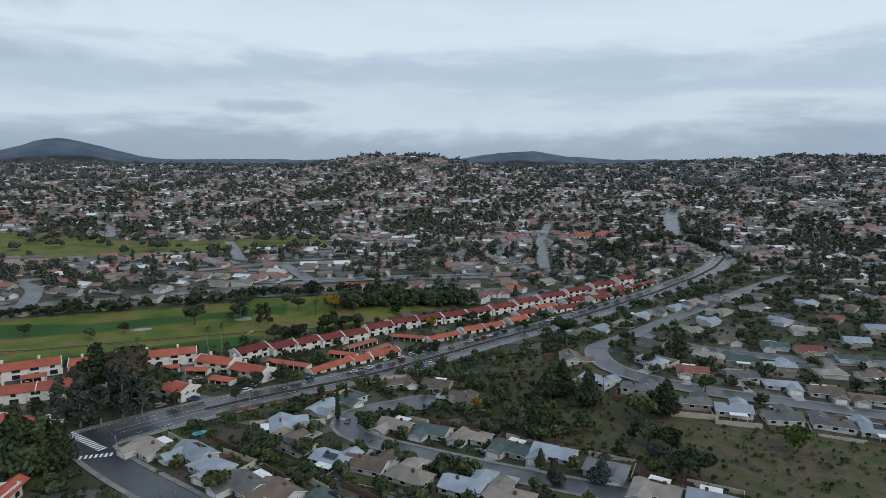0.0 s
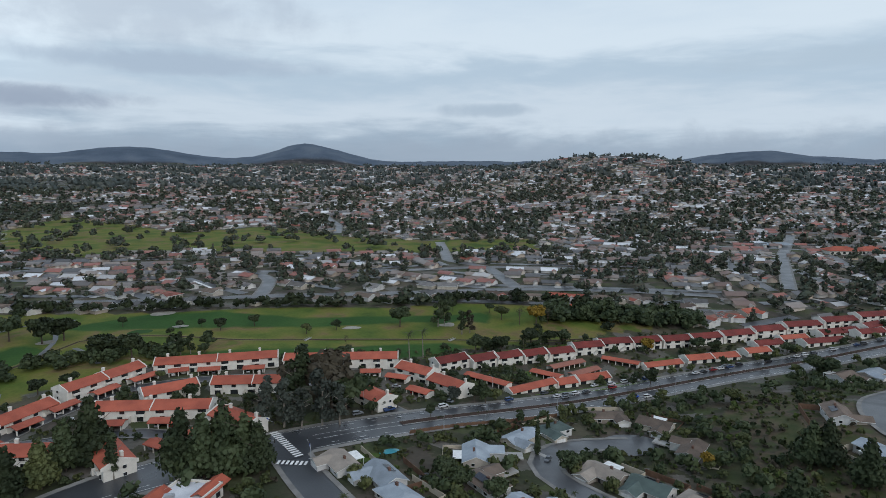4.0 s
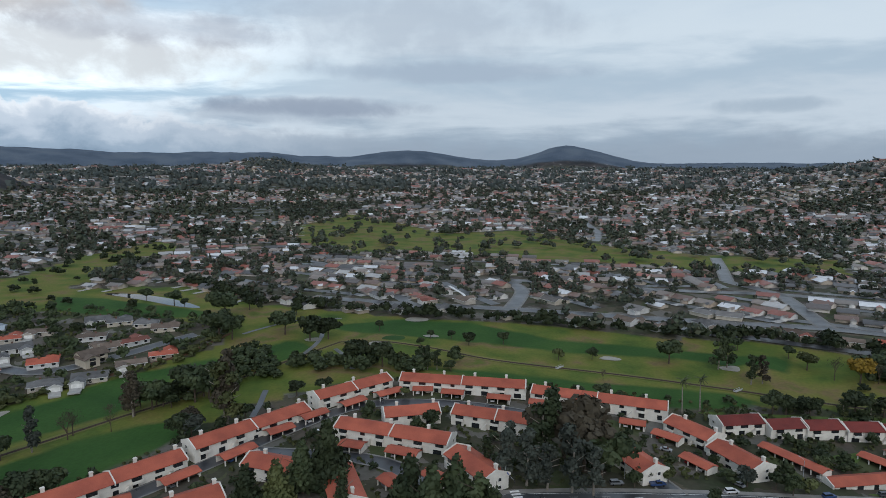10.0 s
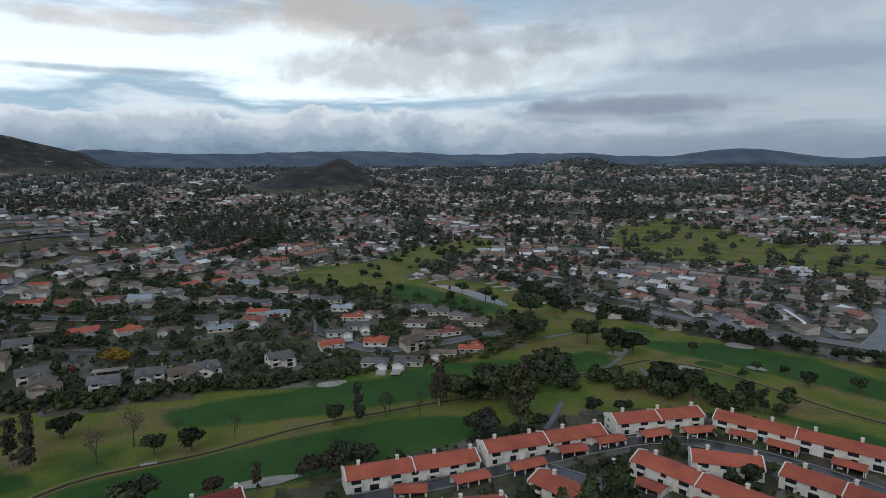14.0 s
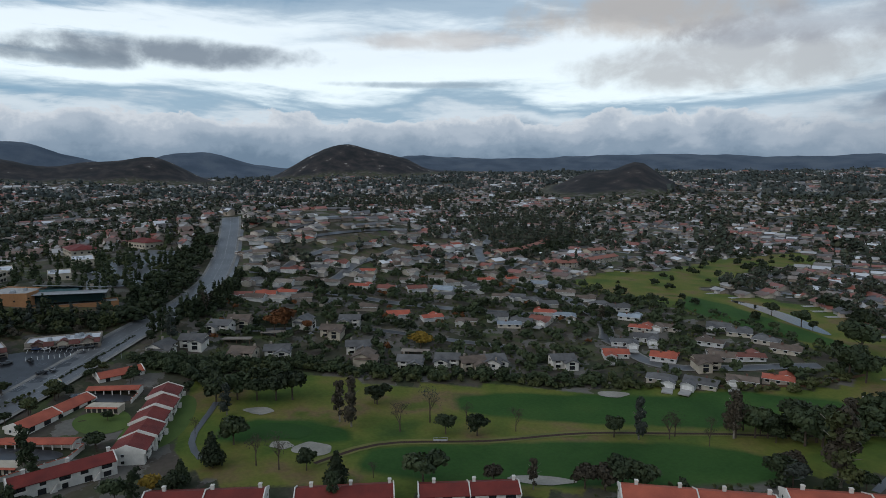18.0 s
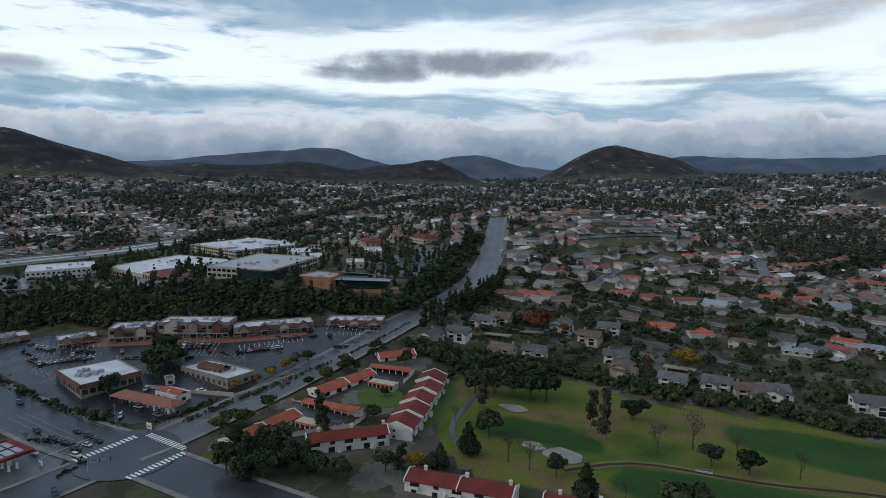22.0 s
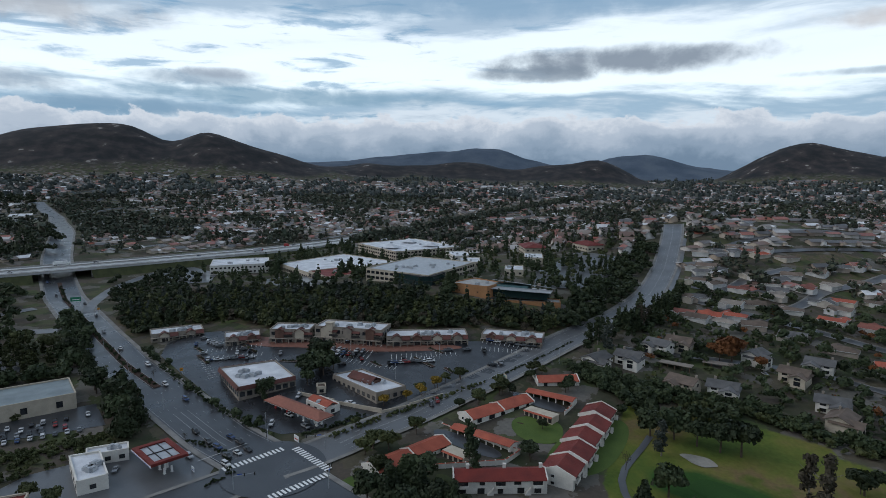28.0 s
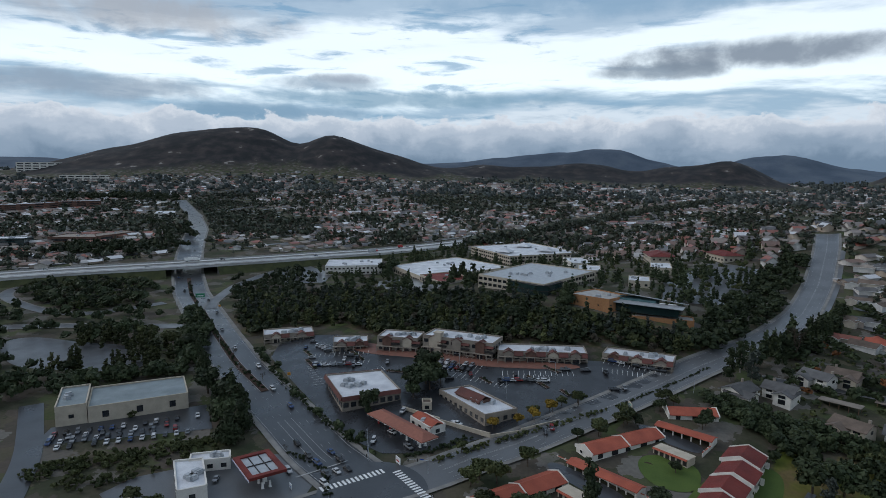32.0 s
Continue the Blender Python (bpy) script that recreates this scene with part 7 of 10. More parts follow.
for spot in [
    (-320, -75, "oak", 1.3, "leaf_dark"), (-327, -62, "oak", 0.95, "leaf_dark"), (-308, -96, "oak", 1.07, "leaf_dark"), (-297, -92, "small", 1.92, "leaf_dark"), (-273, -24, "small", 1.21, "leaf_olive"),
    (-234, -5, "small", 0.96, "leaf_olive"), (-268, -164, "oak", 1.53, "leaf_dark"), (-263, -142, "pine", 1.24, "leaf_dark"), (-260, -134, "pine", 1.08, "leaf_dark"), (-251, -134, "pine", 1.24, "leaf_dark"),
    (-283, -172, "palm", 0.85, "leaf_olive"), (-308, -237, "oak", 1.65, "leaf_olive"), (-305, -258, "oak", 1.65, "leaf_olive"), (-305, -283, "oak", 1.53, "leaf_dark"), (-294, -299, "oak", 1.42, "leaf_dark"),
    (-299, -206, "pine", 1.08, "leaf_dark"), (-307, -226, "oak", 1.42, "leaf_dark"), (-288, -190, "pine", 1.0, "leaf_dark"),
]:
    tree(*spot)
for spot in [
    (-232, -173, "shrub", 1.72, "leaf_olive"), (-183, -95, "oak", 0.82, "leaf_olive"), (-184, -107, "oak", 0.72, "leaf_olive"), (-249, -250, "oak", 1.07, "leaf_dark"), (-313, -193, "thin", 0.75, "leaf_brown"),
    (-293, -151, "thin", 0.64, "leaf_brown"), (-239, -87, "thin", 0.54, "leaf_brown"), (-567, -247, "pine", 1.33, "leaf_dark"), (-463, -36, "pine", 1.33, "leaf_dark"), (-574, -168, "pine", 1.33, "leaf_dark"),
    (-548, -145, "tall", 1.01, "leaf_dark"), (-595, -260, "oak", 1.77, "leaf_dark"), (-579, -259, "oak", 1.65, "leaf_dark"), (-551, -166, "pine", 1.16, "leaf_dark"), (-502, 115, "cypress", 1.34, "leaf_dark"),
    (-499, 121, "cypress", 1.34, "leaf_dark"), (-505, 112, "cypress", 1.12, "leaf_dark"), (-409, 74, "tall", 1.15, "leaf_dark"),
]:
    tree(*spot)
for spot in [
    (-396, 80, "tall", 1.15, "leaf_grey"), (-395, 70, "tall", 1.09, "leaf_dark"), (-465, 104, "thin", 1.28, "leaf_brown"), (-428, 151, "oak", 1.07, "leaf_rust"), (-424, 146, "oak", 0.95, "leaf_rust"),
    (-396, 147, "thin", 0.75, "leaf_brown"), (-396, 154, "thin", 0.85, "leaf_brown"), (-424, 151, "oak", 1.07, "leaf_rust"), (-406, 164, "small", 1.92, "leaf_rust"), (-365, 374, "tall", 0.8, "leaf_brown"),
    (152, 224, "small", 1.46, "leaf_yellow"), (272, 211, "oak", 1.02, "leaf_dark"), (240, 203, "small", 1.46, "leaf_dark"), (183, 209, "pine", 1.24, "leaf_dark"), (188, 207, "pine", 1.24, "leaf_dark"),
    (200, 193, "palm", 0.85, "leaf_olive"), (221, 186, "palm", 1.06, "leaf_olive"), (220, 199, "palm", 0.96, "leaf_olive"),
]:
    tree(*spot)
for spot in [
    (105, 264, "cypress", 1.01, "leaf_dark"), (66, 208, "oak", 0.92, "leaf_dark"), (133, 149, "pine", 0.75, "leaf_grey"), (156, 149, "small", 1.24, "leaf_grey"), (187, 324, "oak", 0.92, "leaf_dark"),
    (175, 322, "small", 1.24, "leaf_dark"), (212, 371, "oak", 1.02, "leaf_yellow"), (243, 366, "oak", 1.12, "leaf_dark"), (253, 363, "oak", 0.92, "leaf_dark"), (295, 351, "oak", 0.92, "leaf_dark"),
    (269, 338, "small", 1.66, "leaf_dark"), (58, 281, "small", 1.24, "leaf_dark"), (33, 284, "small", 1.46, "leaf_dark"), (87, 305, "small", 1.24, "leaf_dark"), (-220, 5, "oak", 1.3, "leaf_dark"),
    (-217, 13, "pine", 1.08, "leaf_dark"), (-215, 21, "oak", 1.42, "leaf_dark"), (-226, 23, "pine", 1.16, "leaf_dark"),
]:
    tree(*spot)
for spot in [
    (-221, 30, "oak", 1.42, "leaf_dark"), (-239, 2, "oak", 0.95, "leaf_olive"), (-252, -10, "oak", 0.95, "leaf_olive"), (-327, 32, "oak", 0.95, "leaf_olive"), (-311, 23, "small", 1.92, "leaf_olive"),
    (-223, 66, "oak", 1.07, "leaf_dark"), (-220, 72, "tall", 0.8, "leaf_dark"), (-224, 78, "oak", 1.07, "leaf_yellow"), (-228, 87, "pine", 0.83, "leaf_dark"), (-221, 84, "oak", 1.07, "leaf_dark"),
    (-218, 41, "oak", 1.18, "leaf_dark"), (-216, 50, "oak", 1.07, "leaf_dark"), (-222, 36, "pine", 1.0, "leaf_dark"), (-246, 37, "tall", 1.01, "leaf_dark"), (-268, 55, "small", 1.92, "leaf_dark"),
    (-342, 63, "small", 1.69, "leaf_dark"), (-234, -114, "pine", 1.24, "leaf_dark"), (-245, -118, "pine", 1.16, "leaf_dark"),
]:
    tree(*spot)
for spot in [
    (-246, -129, "oak", 1.53, "leaf_dark"), (-271, -168, "oak", 1.42, "leaf_dark"), (-319, -64, "oak", 1.53, "leaf_dark"), (-314, -69, "oak", 1.3, "leaf_dark"), (-288, -81, "oak", 0.95, "leaf_dark"),
]:
    tree(*spot)

# ---------------------------------------------------------------- groves near the camera's way
for k, (lf, n, tp, lo, hi) in enumerate((("leaf_dark", 1500, T_MID, 0.55, 1.15), ("leaf_olive", 900, T_MID, 0.5, 1.1), ("leaf_brown", 500, T_MID, 0.45, 0.95), ("leaf_grey", 350, T_TALL, 0.5, 0.85), ("leaf_dark", 220, T_PINE, 0.8, 1.3))):
    grove("slope_trees", "dense mixed trees on the bank below the offices", sprinkle(n, 101 + k, lambda x, y: inside(OFFICE_SLOPE, x, y) & ~inside([(-440, -48), (-436, 56), (-490, 56), (-500, -48)], x, y), -490, -320, -300, 70, (lo, hi)), lf, tp)
grove("slope_eucalyptus", "tall eucalyptus on the bank below the offices", sprinkle(420, 2, lambda x, y: inside(OFFICE_SLOPE, x, y) & (x > -432), -490, -320, -300, 70, (0.6, 0.9)), "leaf_olive", T_TALL)
grove("hillside_scrub", "scrub and low shrubs on the open hillside", sprinkle(1300, 3, lambda x, y: inside(SLOPE, x, y), 140, 300, 50, 300, (0.15, 0.6), 9), "leaf_olive", T_BUSH)
grove("hillside_bushes", "darker bushes on the open hillside", sprinkle(70, 13, lambda x, y: inside(SLOPE, x, y) & (y > 130), 140, 300, 50, 300, (0.5, 1.5), 9), "leaf_dark", T_BUSH)
grove("hillside_oaks", "scattered oaks on the open hillside", sprinkle(34, 4, lambda x, y: inside(SLOPE, x, y) & (y > 150), 140, 300, 50, 300, (0.5, 1.0), 11), "leaf_dark", T_OAK)
grove("garden_trees", "garden trees round the ranch houses", sprinkle(2200, 5, lambda x, y: inside(NEAR_EAST, x, y) & ~inside(SLOPE, x, y), -60, 560, 0, 400, (0.4, 0.95), 10.5), "leaf_dark", T_MID)
grove("garden_hedges", "clipped shrubs and hedges round the ranch houses", sprinkle(3600, 6, lambda x, y: inside(NEAR_EAST, x, y) & ~inside(SLOPE, x, y), -60, 560, 0, 400, (0.35, 0.9), 8.8), "leaf_olive", T_BUSH)
TOWN_SPOTS = [(q[0] + d * math.cos(math.radians(q[3])), q[1] + d * math.sin(math.radians(q[3]))) for q in TOWNHOUSES + CARPORTS + DARK_ROWS + ORANGE_ROWS + PARK_ROWS for d in np.arange(-q[2] / 2, q[2] / 2 + 1, 5)]
PLACED += TOWN_SPOTS
grove("courtyard_shrubs", "shrubs between townhouses and carports", sprinkle(4200, 7, lambda x, y: inside(TOWN, x, y), -180, 430, 220, 400, (0.35, 0.85), 6.2), "leaf_olive", T_BUSH)
grove("courtyard_trees", "small trees between townhouses and carports", sprinkle(900, 8, lambda x, y: inside(TOWN, x, y), -180, 430, 220, 400, (0.35, 0.75), 7.4), "leaf_dark", T_OAK)
grove("middle_trees", "evergreen trees among the houses on the rise", sprinkle(1500, 9, lambda x, y: inside(MIDDLE, x, y), -570, -200, 90, 480, (0.4, 1.05), 10.5), "leaf_dark", T_MID)
grove("middle_shrubs", "hedges among the houses on the rise", sprinkle(3200, 10, lambda x, y: inside(MIDDLE, x, y), -570, -200, 90, 480, (0.35, 0.9), 7.6), "leaf_olive", T_BUSH)


def belt(line, width, count, seed, size):
    g = np.random.RandomState(seed)
    p = np.array(line, float)
    cum = np.concatenate(([0], np.cumsum(np.hypot(*np.diff(p, axis=0).T))))
    s = g.uniform(0, cum[-1], count)
    x, y = np.interp(s, cum, p[:, 0]) + g.uniform(-width, width, count), np.interp(s, cum, p[:, 1]) + g.uniform(-width, width, count)
    return np.stack([x, y, g.uniform(size[0], size[1], count)], 1)


grove("course_hedge", "dense hedge and trees along the course", belt([(-350, 70), (-350, 110), (-350, 150), (-322, 195), (-304, 252), (-272, 300), (-262, 322)], 7, 170, 41, (0.4, 0.85)), "leaf_dark", T_OAK)
grove("course_hedge", "low dense shrubs along the course", belt([(-346, 90), (-344, 150), (-318, 195), (-299, 250), (-268, 300), (-240, 345), (-212, 380), (-208, 430)], 4, 240, 42, (0.8, 1.5)), "leaf_olive", T_BUSH)
grove("creek_thicket", "dark thicket of trees beside the creek", belt([(-172, 350), (-150, 372), (-120, 388), (-85, 388), (-60, 392)], 11, 62, 43, (0.5, 1.15)), "leaf_dark", T_OAK)
grove("creek_thicket", "dark thicket of trees at the fairway's end", belt([(168, 438), (200, 428), (235, 420), (270, 408)], 13, 110, 44, (0.8, 1.6)), "leaf_dark", T_OAK)
grove("course_border", "row of trees between the course and the houses", belt([(240, 430), (183, 474), (135, 494), (50, 494), (-24, 497), (-97, 496), (-200, 508), (-240, 515), (-323, 562)], 6, 190, 45, (0.5, 1.3)), "leaf_dark", T_MID)
grove("upper_course_trees", "scattered trees on the upper fairways", sprinkle(150, 46, lambda x, y: inside(GOLF_UP, x, y), -590, -420, 500, 860, (0.7, 1.3)), "leaf_dark", T_MID)
grove("far_course_trees", "scattered trees on the far fairways", sprinkle(430, 47, lambda x, y: inside(GOLF_FAR, x, y), -490, 330, 760, 1360, (0.9, 1.9)), "far_leaf", T_MID)
grove("course_trees", "scattered trees by the pond and creek", sprinkle(64, 48, lambda x, y: inside(GOLF, x, y) & (y > 400) & ((x < -150) | (x > 100)), -540, 240, 400, 560, (0.5, 1.15)), "leaf_dark", T_OAK)
grove("median_plants", "low plants along the median", belt([(60, 279), (119, 300), (159, 312), (201, 321), (252, 331), (352, 342)], 0.9, 120, 49, (0.15, 0.35)), "leaf_olive", T_BUSH)
grove("hill_road_trees", "tall dark trees beside the climbing avenue", belt([(-425, 92), (-470, 112), (-500, 122), (-540, 128)], 5, 40, 50, (0.6, 1.0)), "leaf_dark", T_TALL)
grove("hill_road_trees", "dense trees on the avenue's north bank", belt([(-430, 50), (-480, 65), (-540, 80), (-620, 95), (-700, 105)], 14, 140, 51, (0.8, 1.3)), "leaf_dark", T_OAK)
grove("freeway_trees", "dark shrubs and trees along the freeway bank", sprinkle(1500, 53, lambda x, y: ~inside(YARD, x, y) & ~inside([(-170, -140), (-212, -235), (-250, -225), (-190, -120)], x, y) & inside([(-120, -210), (-290, -250), (-390, -345), (-440, -400), (-380, -480), (-200, -620), (-60, -500)], x, y), -450, -60, -620, -200, (0.7, 1.3)), "leaf_dark", T_MID)
RAMP_LOOP = [(-398, -478), (-366, -490), (-346, -482), (-333, -435), (-329, -392), (-345, -366), (-374, -362), (-404, -400), (-430, -440)]
for k, (lf, n, tp, lo, hi) in enumerate((("leaf_dark", 260, T_OAK, 0.5, 0.95), ("leaf_olive", 200, T_MID, 0.5, 1.0), ("leaf_bright", 120, T_BUSH, 0.5, 1.3), ("leaf_brown", 120, T_MID, 0.4, 0.8))):
    grove("loop_trees", "dense mixed trees and brush inside the ramp's loop", sprinkle(n, 155 + k, lambda x, y: inside(RAMP_LOOP, x, y), -440, -320, -495, -355, (lo, hi)), lf, tp)
grove("ramp_trees", "trees between the ramp and the offices", sprinkle(300, 54, lambda x, y: inside([(-430, -320), (-390, -270), (-450, -250), (-520, -300), (-560, -350), (-480, -370)], x, y), -560, -380, -380, -240, (0.6, 1.1)), "leaf_dark", T_MID)
grove("warehouse_trees", "shrubs on the bank between car lots", sprinkle(300, 55, lambda x, y: inside([(-180, -155), (-232, -122), (-225, -108), (-175, -130)], x, y), -240, -170, -160, -100, (0.6, 1.0)), "leaf_olive", T_BUSH)
grove("golf_thicket", "dark trees and brush along the lower creek", belt([(-178, 335), (-165, 352), (-160, 372), (-172, 395)], 10, 34, 61, (0.6, 1.15)), "leaf_dark", T_OAK)
grove("rust_trees", "autumn-coloured trees among the condominiums", sprinkle(60, 64, lambda x, y: inside(MIDDLE, x, y), -570, -300, 90, 400, (0.5, 0.8), 9), "leaf_rust", T_MID)
grove("hillside_pale", "pale yellow-green brush on the open hillside", sprinkle(220, 65, lambda x, y: inside(SLOPE, x, y), 140, 300, 50, 300, (0.3, 0.9), 9), "leaf_bright", T_BUSH)
for k, (lf, n, lo, hi) in enumerate((("leaf_olive", 360, 0.3, 1.1), ("leaf_dark", 80, 0.4, 1.0), ("leaf_brown", 300, 0.25, 0.8), ("leaf_bright", 160, 0.3, 0.9))):
    grove("hillside_brush", "thick mixed brush on the upper hillside", sprinkle(n, 90 + k, lambda x, y: inside(SLOPE, x, y) & (y > 185), 140, 300, 180, 300, (lo, hi), 9), lf, T_BUSH)
for k, (lf, n) in enumerate((("leaf_olive", 900), ("leaf_dark", 700), ("leaf_bright", 260), ("leaf_brown", 260))):
    grove("yard_shrubs", "mixed shrubs and hedges in the near gardens", sprinkle(n, 70 + k, lambda x, y: inside(NEAR_EAST, x, y), -30, 175, 100, 305, (0.25, 0.75), 7.5), lf, T_BUSH)
grove("yard_trees", "small garden trees of the near gardens", sprinkle(260, 75, lambda x, y: inside(NEAR_EAST, x, y), -30, 175, 100, 305, (0.4, 0.75), 8.5), "leaf_olive", T_OAK)

for dx, dy, sd in ((8, -5, 81), (-8, 5, 82)):
    grove("street_oaks", "rounded trees along the hillside streets", np.concatenate([belt([(x + dx, y + dy) for x, y in l], 2.5, n, sd + n, (0.5, 1.1)) for l, n in ((UPPER_STREET, 34), (CONDO_DRIVE, 26), (MID_STREET, 26))]), "leaf_dark", T_MID)

# ---------------------------------------------------------------- shops, offices and sheds of the western junction
def ccw(pts):
    a = sum(p[0] * q[1] - q[0] * p[1] for p, q in zip(pts, pts[1:] + pts[:1]))
    return pts if a > 0 else pts[::-1]


def offset_poly(pts, d):
    """The outline moved inwards by d."""
    out = []
    n = len(pts)
    for i in range(n):
        p0, p1, p2 = Vector(pts[i - 1]), Vector(pts[i]), Vector(pts[(i + 1) % n])
        a, b = (p1 - p0).normalized(), (p2 - p1).normalized()
        na, nb = Vector((-a.y, a.x)), Vector((-b.y, b.x))
        k = d / max(0.3, 1 + na.dot(nb))
        q = p1 + (na + nb) * k
        out.append((q.x, q.y))
    return out


BLOCKS = []


def block(name, corners, h, label, category="building", wall="stucco_cream", roof="roof_membrane", storeys=1, win=3.2, units=3, ground=None, glass="glass_dark", parapet=0.7, seed=0, win_h=1.5, win_w=1.9, group=""):
    """A flat-roofed building over a ground outline, with windows, parapet and rooftop machines."""
    r = random.Random(seed)
    pts = ccw(list(corners))
    BLOCKS.append(pts)
    cx, cy = sum(p[0] for p in pts) / len(pts), sum(p[1] for p in pts) / len(pts)
    z = ground if ground is not None else min(ground_at(*p) for p in pts)
    loc = [(p[0] - cx, p[1] - cy) for p in pts]
    th = thing(name, pose(cx, cy, z), label, category, group)
    part("wall", prism(bmesh.new(), loc, -3, h), wall, th)
    part("roof", prism(bmesh.new(), offset_poly(loc, 0.35), h + 0.02, h + 0.12), roof, th)
    for i in range(len(loc)):
        a, b = Vector(loc[i]), Vector(loc[(i + 1) % len(loc)])
        ln, u = (b - a).length, (b - a).normalized()
        deg = math.degrees(math.atan2(u.y, u.x))
        ob = part("parapet", boxes((0, ln, -0.02, 0.4, h, h + parapet), (-0.05, ln + 0.05, -0.1, 0.48, h + parapet, h + parapet + 0.12)), wall, th)
        ob.matrix_basis = pose(a.x, a.y, 0, 0, 0, deg)
        n = max(1, int(ln / win))
        out = Vector((u.y, -u.x)).normalized().dot(Vector((cx + 40, cy - 85)).normalized())
        if category in ("shop", "office", "warehouse") and out > 0.5:
            continue                                                                     # blind back walls
        for s in range(storeys):
            for k in range(n):
                c = a + u * (ln * (k + 0.5) / n)
                window(th, c.x + u.y * 0.02, c.y - u.x * 0.02, h / storeys * (s + 0.5), win_w, win_h, deg, "dark_trim", glass)
    for k in range(units):
        q = Vector(loc[0]).lerp(Vector(loc[2]), r.uniform(0.25, 0.75)).lerp(Vector(loc[1]), r.uniform(0, 0.35))
        w, d = r.uniform(0.8, 1.8), r.uniform(0.8, 1.5)
        part("rooftop_unit", boxes((q.x - w, q.x + w, q.y - d, q.y + d, h + 0.1, h + r.uniform(1.0, 1.7)), (q.x - w * 0.7, q.x + w * 0.7, q.y - d * 0.7, q.y + d * 0.7, h + 0.9, h + 1.85)), "metal_grey", th)
    PLACED.extend((cx + (p[0] - cx) * k, cy + (p[1] - cy) * k) for p in pts for k in (0.3, 0.8))
    return th


def along_front(a, b, depth):
    """Four corners from a front line a-b, running back from the junction by depth."""
    u = (Vector(b) - Vector(a)).normalized()
    n = Vector((-u.y, u.x))
    if n.dot(Vector(a) - Vector((-150, 0))) < 0:
        n = -n
    return [a, b, tuple(Vector(b) + n * depth), tuple(Vector(a) + n * depth)]


M("teal_grey", (0.11, 0.20, 0.21), (0.08, 0.15, 0.16), 0.3, (0.5, 0.8))
LOT = [(-332, -188), (-372, -172), (-358, -120), (-362, -90), (-364, -45), (-385, 4), (-392, 40), (-352, 28), (-306, -8), (-288, -20), (-256, -46), (-262, -72), (-292, -125)]
tagged(part("car_park", patch_mesh("car_park", LOT, 0.14, 9.0, 1), "asphalt_lot"), "wet dark car park of the shopping centre", "car park", kind="structure")
tagged(part("forecourt", patch_mesh("forecourt", [(-185, -130), (-232, -100), (-243, -76), (-222, -58), (-200, -62), (-175, -100)], 0.14, 9.0, 1), "asphalt_damp"), "wet grey forecourt of a filling station", "forecourt", kind="structure")
tagged(part("car_lot", patch_mesh("car_lot", [(-192, -180), (-206, -191), (-216, -184), (-258, -154), (-241, -131)], 0.14, 9.0, 0), "asphalt_wet"), "wet asphalt lot packed with parked cars", "car park", kind="structure")
tagged(part("yard", patch_mesh("yard", YARD, 0.14), "asphalt_side"), "wet asphalt yard among trees", "car park", kind="structure")
for nm, o in (("office_car_park", [(-492, -318), (-540, -364), (-588, -370), (-560, -310), (-516, -286)]), ("office_car_park", [(-480, -150), (-520, -160), (-610, -180), (-600, -215), (-540, -240), (-490, -210)]),
              ("office_car_park", [(-510, 20), (-590, 10), (-680, 40), (-640, 90), (-540, 80)])):
    tagged(part(nm, patch_mesh(nm, o, 0.14, 9.0, 0), "asphalt_damp"), "wet office car park with planted rows", "car park", kind="structure")
tagged(part("plaza_paving", patch_mesh("plaza_paving", [(-350, -140), (-346, -118), (-350, -92), (-352, -47), (-370, 0), (-376, -4), (-362, -46), (-362, -95), (-360, -120), (-362, -136)], 0.24), "paving_red"), "red brick paving along the shop fronts", "pavement", kind="structure")

